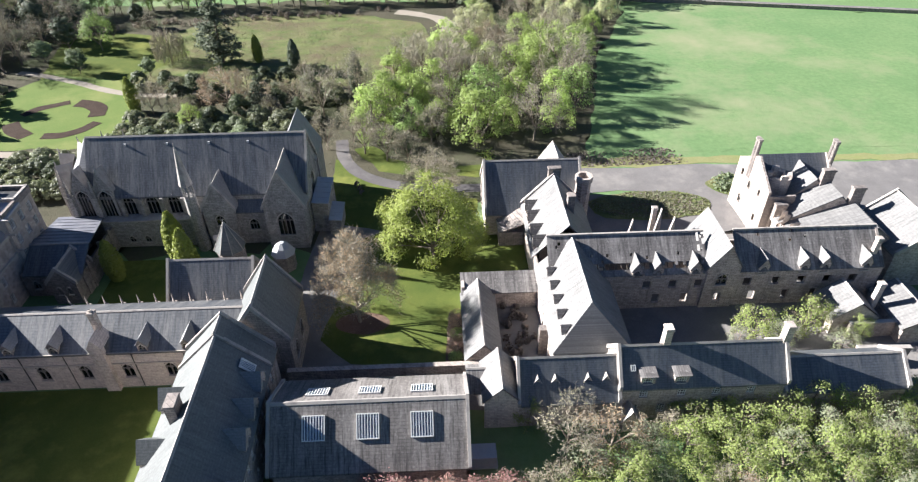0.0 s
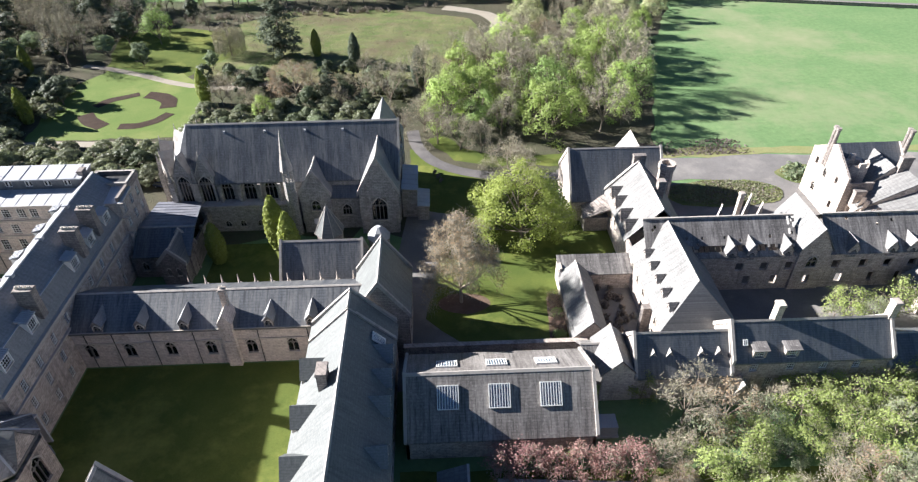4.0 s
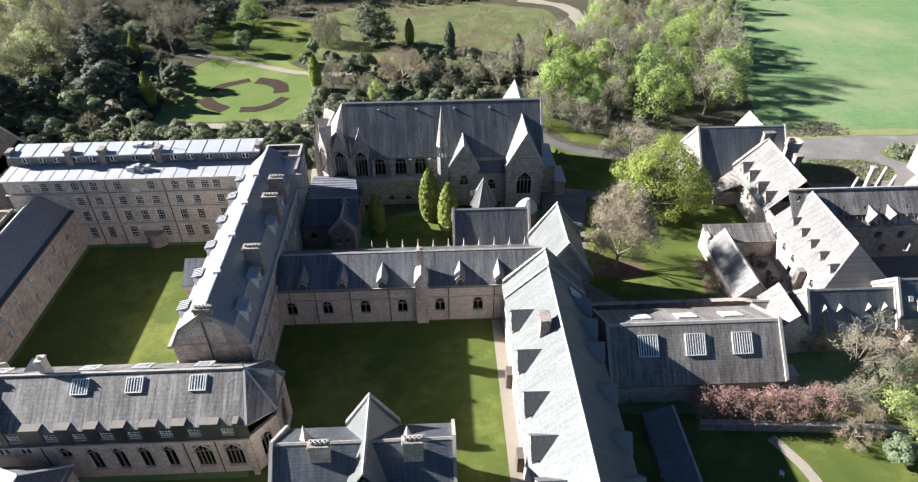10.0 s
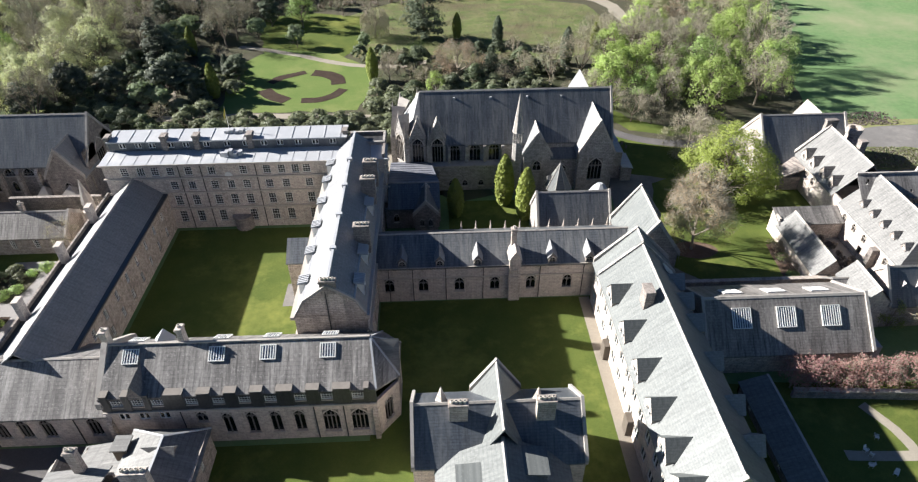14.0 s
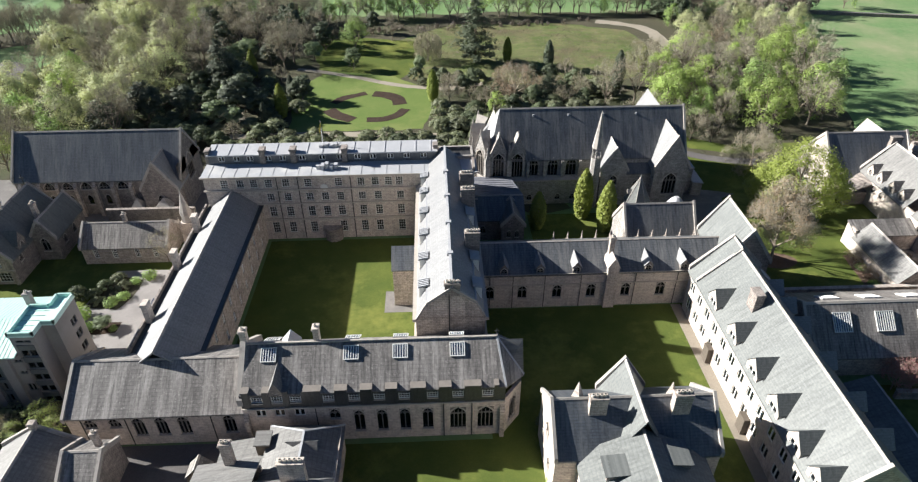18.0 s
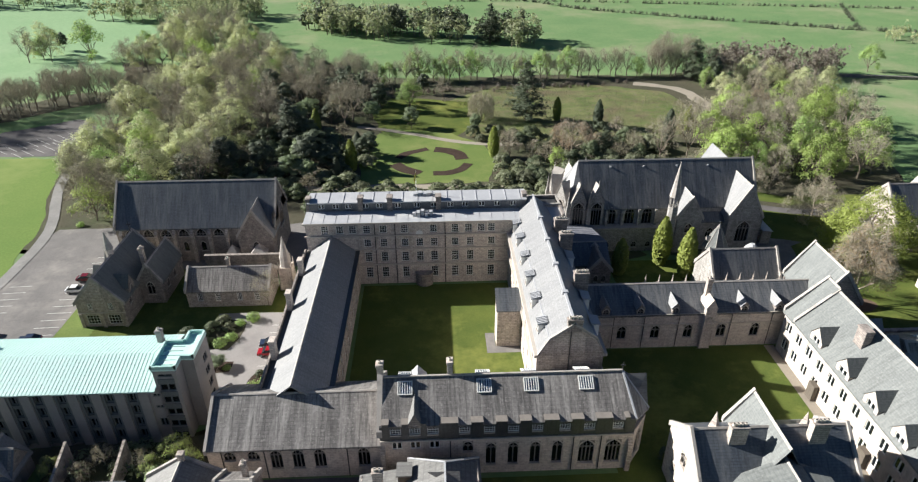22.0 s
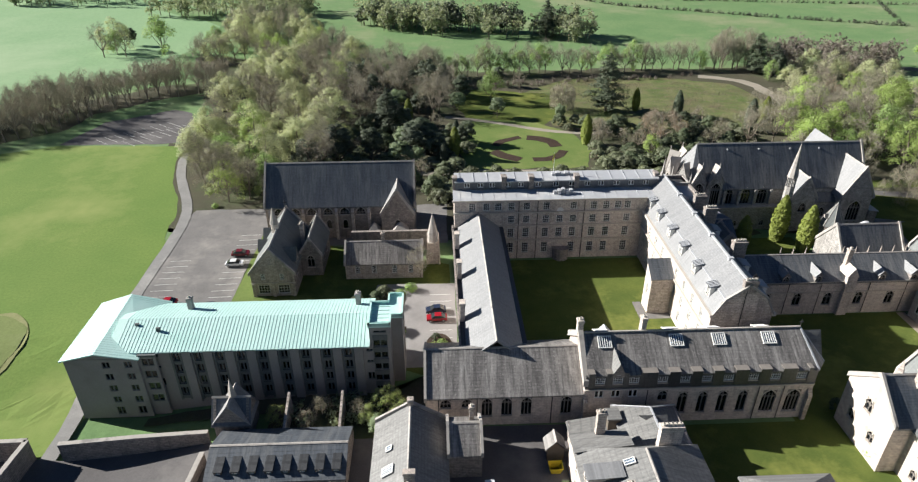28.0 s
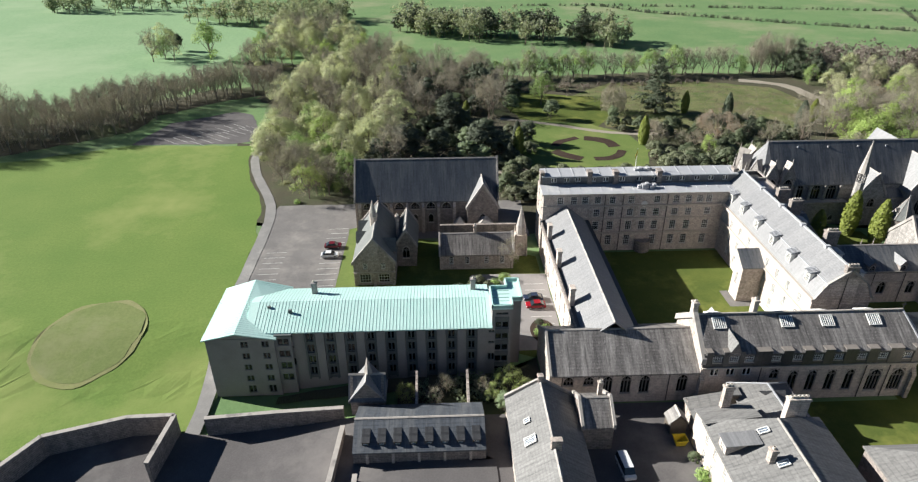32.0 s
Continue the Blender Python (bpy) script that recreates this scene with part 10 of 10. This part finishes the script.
far_wood("undergrowth", [(10, 67), (16, 67), (16, 82), (10, 82)], 1.8, 1.4, LEAF_HEATHER, 18, "dead weeds in the ruined court", "undergrowth")
tufts("undergrowth", [(-94, 226), (-72, 182), (-20, 184), (0, 198), (-6, 232), (-30, 240), (-75, 242)], 6500, 0.3, LEAF_SEDGE, 16, "tussocks of sedge in the rough meadow", -0.1)
tufts("undergrowth", [(-94, 226), (-72, 182), (-20, 184), (0, 198), (-6, 232), (-30, 240), (-75, 242)], 900, 0.34, LEAF_HEATHER, 17, "withered brown reeds in the meadow", 0.15)
tufts("undergrowth", [(32, 136), (60, 137), (60, 129.5), (32, 129)], 900, 0.5, LEAF_HEATHER, 13, "withered undergrowth on the verge")
tufts("undergrowth", oval(46, 112.5, 13.5, 5.3, 16), 1500, 0.55, LEAF_SEDGE, 14, "withered weeds on the island")
tufts("undergrowth", oval(46, 112.5, 13.0, 5.0, 16), 900, 0.5, LEAF_HEATHER, 15, "brown dead stalks on the island")
# ---- small things ----
PAINT_LINE = plain("white_line_paint", (0.66, 0.66, 0.63), (0.55, 0.55, 0.52), 3.0, 0.7)


def bay_lines(name, x0, y0, dx, dy, n, length, turn, group):
    for i in range(n):
        b = bmesh.new()
        a = radians(turn)
        cx, cy = x0 + dx * i, y0 + dy * i
        ux, uy = math.cos(a), math.sin(a)
        solid(b, [(cx - uy * 0.06, cy + ux * 0.06, 0.105), (cx + ux * length - uy * 0.06, cy + uy * length + ux * 0.06, 0.105), (cx + ux * length + uy * 0.06, cy + uy * length - ux * 0.06, 0.105), (cx + uy * 0.06, cy - ux * 0.06, 0.105)], (0, 0, -0.012))
        ob = new(name, mesh_of(name, b, PAINT_LINE))
        tagged(ob, "worn white painted bay line on tarmac", "road marking", group, "structure")


bay_lines("bay_line", -183.2, 71.0, 0.02, 2.5, 15, 4.9, 3, "car park bays")
bay_lines("bay_line", -196.6, 74.0, 0.0, 2.5, 9, 4.8, 3, "car park bays")
bay_lines("bay_line", -135.4, 62.5, 0.0, 2.5, 7, 4.4, 0, "yard bays")
bay_lines("bay_line", -252, 178, 2.4, 2.1, 9, 8.5, -38, "upper car park bays")
bay_lines("bay_line", -242, 176, 2.2, 2.3, 8, 8.5, -38, "upper car park bays")

CAR_RED = plain("red_car_paint", (0.32, 0.012, 0.02), (0.26, 0.01, 0.016), 1.0, 0.25, bmp=0.0, spec=0.6)
CAR_WHITE = plain("white_car_paint", (0.75, 0.75, 0.75), (0.70, 0.70, 0.71), 1.0, 0.25, bmp=0.0, spec=0.6)
CAR_BLUE = plain("dark_blue_car_paint", (0.02, 0.03, 0.06), (0.03, 0.04, 0.07), 1.0, 0.25, bmp=0.0, spec=0.6)
CAR_MAROON = plain("maroon_car_paint", (0.14, 0.012, 0.02), (0.11, 0.01, 0.016), 1.0, 0.25, bmp=0.0, spec=0.6)
TYRE = plain("tyre_rubber", (0.02, 0.02, 0.02), (0.03, 0.03, 0.03), 4.0, 0.9)
CHROME = plain("wheel_alloy", (0.5, 0.5, 0.52), (0.45, 0.45, 0.46), 4.0, 0.3, 0.8)
CARGLASS = plain("tinted_car_glass", (0.02, 0.025, 0.03), (0.03, 0.035, 0.04), 1.0, 0.05, bmp=0.0, spec=0.8)
LAMPRED = plain("tail_lamp_red", (0.4, 0.02, 0.02), (0.35, 0.02, 0.02), 1.0, 0.3)


def car(x, y, turn, paint, label, van=False, z=0.09):
    c = thing("van" if van else "car", x, y, z, label, "van" if van else "car", "parked cars")
    c.rotation_euler.z = radians(turn)
    L, W, top = (2.3, 0.9, 1.9) if van else (2.1, 0.86, 1.45)
    prof = [(-L, 0.35), (-L, 0.78), (-L + 0.12, 0.92), (-0.95 if not van else 0.9, 0.98), (1.55 if not van else 2.0, 0.98), (L, 0.9), (L, 0.35)]
    if van:
        prof = [(-L, 0.35), (-L, 1.0), (L, 1.0), (L, 0.35)]
    b = bmesh.new()
    solid(b, [(px, -W, pz) for px, pz in prof], (0, 2 * W, 0))
    bmesh.ops.bevel(b, geom=b.edges[:], offset=0.06, segments=2, affect="EDGES", profile=0.5)
    part("body", b, paint, c)
    b = bmesh.new()
    cab = [(-1.15, 0.96), (-0.45, top), (0.95, top), (1.75, 0.96)] if not van else [(-1.8, 0.98), (-1.2, top), (2.2, top), (2.28, 0.98)]
    lo = [b.verts.new((px, s * W * (0.97 if pz < 1.1 else 0.8), pz)) for s in (-1, 1) for px, pz in cab]
    for q in ((0, 1, 2, 3), (7, 6, 5, 4), (0, 4, 5, 1), (1, 5, 6, 2), (2, 6, 7, 3), (3, 7, 4, 0)):
        b.faces.new([lo[i] for i in q])
    part("glasshouse", b, CARGLASS, c, "dark tinted glass")
    b = bmesh.new()
    x0, x1 = cab[1][0] + 0.02, cab[2][0] - 0.02
    box(b, x0, x1, -W * 0.79, W * 0.79, top - 0.01, top + 0.04)
    part("car_roof", b, paint, c)
    for sx in (-1.3, 1.3):
        for sy in (-1, 1):
            b = bmesh.new()
            n = 14
            for r0, ya, yb, in ((0.32, sy * (W - 0.16), sy * (W + 0.02)),):
                ring = [(sx + r0 * math.cos(2 * math.pi * i / n), ya, 0.32 + r0 * math.sin(2 * math.pi * i / n)) for i in range(n)]
                solid(b, ring, (0, yb - ya, 0))
            wh = part("wheel", b, TYRE, c)
            b = bmesh.new()
            solid(b, [(sx + 0.19 * math.cos(2 * math.pi * i / n), sy * (W + 0.021), 0.32 + 0.19 * math.sin(2 * math.pi * i / n)) for i in range(n)], (0, sy * 0.012, 0))
            part("rim", b, CHROME, wh)
    for sy in (-0.62, 0.62):
        b = bmesh.new()
        box(b, -L - 0.015, -L + 0.05, sy - 0.16, sy + 0.16, 0.62, 0.76)
        part("headlight", b, WHITE, c)
        b = bmesh.new()
        box(b, L - 0.05, L + 0.015, sy - 0.14, sy + 0.14, 0.64, 0.82)
        part("tail_light", b, LAMPRED, c)


car(-180.6, 96.2, 183, CAR_MAROON, "dark red hatchback parked in a bay")
car(-180.8, 91.6, 182, CAR_WHITE, "white estate car parked in a bay")
car(-191.0, 76.3, 2, CAR_RED, "red hatchback parked by the drive")
car(-181.5, 74.2, 4, CAR_BLUE, "dark blue saloon parked on the bays")
car(-134.2, 71.2, 4, CAR_BLUE, "dark car parked beside the wing")
car(-134.0, 68.4, 2, CAR_RED, "red car parked beside the flower bed")
car(-80.6, 121.5, 160, CAR_BLUE, "dark blue car in the gravel yard")
car(-126.5, 24.6, 95, CAR_WHITE, "white van standing in the kitchen yard", True, 0.06)

# yard planting, bins and the like
patch("island_bed", oval(-133.6, 60.0, 2.6, 4.0, 20), SOIL, 0.14, "kerbed planting bed in the yard", "flower bed", 0.1, 1.0)
for i, (x, y, s) in enumerate(((-134.2, 62.0, 0.7), (-133.0, 60.2, 0.8), (-134.4, 58.6, 0.9), (-133.2, 57.2, 0.8), (-148.0, 68.0, 1.3), (-146.6, 64.5, 1.1), (-147.6, 61.4, 1.2), (-145.8, 58.0, 0.9), (-144.0, 59.5, 0.8), (-150.5, 73.0, 1.4), (-139.5, 79.5, 1.0), (-152.5, 66.0, 1.0), (-66.8, 40.0, 1.1), (-66.6, 37.6, 0.9), (-66.9, 30.0, 1.0), (-115.3, 26.0, 0.8), (-115.2, 22.6, 0.9), (-115.4, 19.6, 0.7))):
    plant("shrub" if i % 3 else "dark_bush", x, y, s * (1 if i % 3 else 0.45), i, "shrubs at the walls")
for i, (x, y, s, k) in enumerate(((-160.5, 41.5, 0.55, "thicket"), (-153.5, 43.0, 0.7, "twiggy"), (-147.0, 42.0, 0.7, "twiggy"), (-142.5, 43.5, 0.75, "thicket"), (-143.6, 38.0, 0.5, "greygreen"), (-145.0, 40.5, 0.6, "thicket"), (-155.5, 40.0, 0.6, "twiggy"), (-139.5, 41.5, 0.6, "thicket"))):
    plant(k, x, y, s, i, "garden bushes behind the hall")
plant("bud", -137.6, 84.6, 0.55, 1, tall=0.9)


def garden_chair(x, y, turn):
    h = thing("garden_chair", x, y, 0.06, "white garden chair standing on the grass", "chair", "white garden chairs")
    h.rotation_euler.z = radians(turn)
    b = bmesh.new()
    box(b, -0.28, 0.28, -0.28, 0.28, 0.42, 0.47)
    part("seat", b, WHITE, h)
    b = bmesh.new()
    solid(b, [(-0.28, 0.24, 0.45), (0.28, 0.24, 0.45), (0.25, 0.40, 1.0), (-0.25, 0.40, 1.0)], (0, 0.04, 0))
    part("backrest", b, WHITE, h)
    for sx in (-0.25, 0.25):
        b = bmesh.new()
        box(b, sx - 0.03, sx + 0.03, -0.26, 0.28, 0.64, 0.68)
        part("armrest", b, WHITE, h)
        for sy in (-0.24, 0.24):
            b = bmesh.new()
            cone(b, sx, sy, 0, 0.64 if sy < 0 else 0.45, 0.025, 0.025, 6)
            part("leg", b, WHITE, h)


for x, y, a in ((-2.3, 35.0, 70), (-5.0, 33.0, 20), (-4.6, 32.2, 130), (-5.6, 30.6, 250), (-2.9, 29.2, 320)):
    garden_chair(x, y, a)
SKIP = plain("yellow_skip_paint", (0.65, 0.50, 0.03), (0.55, 0.42, 0.03), 2.0, 0.5)
s = thing("rubbish_skip", -116.4, 29.6, 0.05, "yellow metal rubbish skip by the wall", "skip")
b = bmesh.new()
v = [b.verts.new(p) for p in ((-0.7, -0.6, 0.0), (0.7, -0.6, 0.0), (0.7, 0.6, 0.0), (-0.7, 0.6, 0.0), (-1.0, -0.8, 1.2), (1.0, -0.8, 1.2), (1.0, 0.8, 1.2), (-1.0, 0.8, 1.2))]
for q in ((3, 2, 1, 0), (0, 1, 5, 4), (1, 2, 6, 5), (2, 3, 7, 6), (3, 0, 4, 7)):
    b.faces.new([v[i] for i in q])
part("skip_body", b, SKIP, s)
b = bmesh.new()
for q in ((-1.08, 1.08, -0.88, -0.78), (-1.08, 1.08, 0.78, 0.88), (-1.08, -0.98, -0.78, 0.78), (0.98, 1.08, -0.78, 0.78)):
    box(b, q[0], q[1], q[2], q[3], 1.15, 1.25)
part("skip_rim", b, SKIP, s)
for i, (x, y) in enumerate(((-183.0, 31.5), (-186.5, 29.0), (-180.0, 29.4), (-176.0, 31.8), (-190.0, 31.0), (-190.5, 27.5))):
    patch("tarmac_patch", oval(x, y, 0.45, 0.35, 10), GRAVEL, 0.09, "small pale repair in the tarmac", "road patch", 0.05, 0.4)
# garden seats on the lawn by the chapel
for x, y in ((-18.4, 124.0), (-17.6, 122.2), (-17.0, 120.4)):
    q = thing("garden_bench", x, y, 0.08, "dark timber garden bench", "bench", "benches by the drive")
    q.rotation_euler.z = radians(70)
    b = bmesh.new()
    box(b, -0.8, 0.8, -0.25, 0.25, 0.42, 0.47)
    part("seat", b, WOOD_DARK, q)
    b = bmesh.new()
    box(b, -0.8, 0.8, 0.22, 0.28, 0.5, 0.95)
    part("backrest", b, WOOD_DARK, q)
    for lx in (-0.7, 0.7):
        for ly in (-0.2, 0.2):
            b = bmesh.new()
            box(b, lx - 0.04, lx + 0.04, ly - 0.04, ly + 0.04, 0, 0.42)
            part("leg", b, WOOD_DARK, q)

# planted beds in the yard beside the wing
patch("yard_bed", [(-148.4, 70.5), (-142.2, 70.0), (-140.6, 73.5), (-140.8, 79.0), (-145.5, 80.5), (-148.6, 77)], LITTER, 0.13, "dark planted bed in the yard", "flower bed", 0.3, 1.2)
patch("yard_bed", [(-147.2, 63.6), (-140.4, 63.4), (-140.2, 66.2), (-147.0, 66.6)], SOIL, 0.13, "bare brown bed with bushes", "flower bed", 0.3, 1.2)
for i, (x, y, s_, k) in enumerate(((-146.6, 72.2, 0.5, "rhododendron"), (-144.0, 71.6, 1.0, "shrub"), (-142.4, 73.4, 0.9, "shrub"), (-146.8, 76.2, 0.55, "dark_bush"), (-143.6, 76.6, 0.5, "rhododendron"),
                                  (-141.9, 78.0, 0.8, "shrub"), (-145.4, 79.0, 0.55, "rhododendron"), (-142.6, 65.0, 0.55, "greygreen"), (-145.2, 65.0, 0.9, "shrub"), (-140.9, 64.6, 0.6, "shrub"), (-148.0, 73.6, 0.5, "dark_bush"))):
    plant(k, x, y, s_, i, "yard bushes", 0.8 if k != "greygreen" else 0.55)
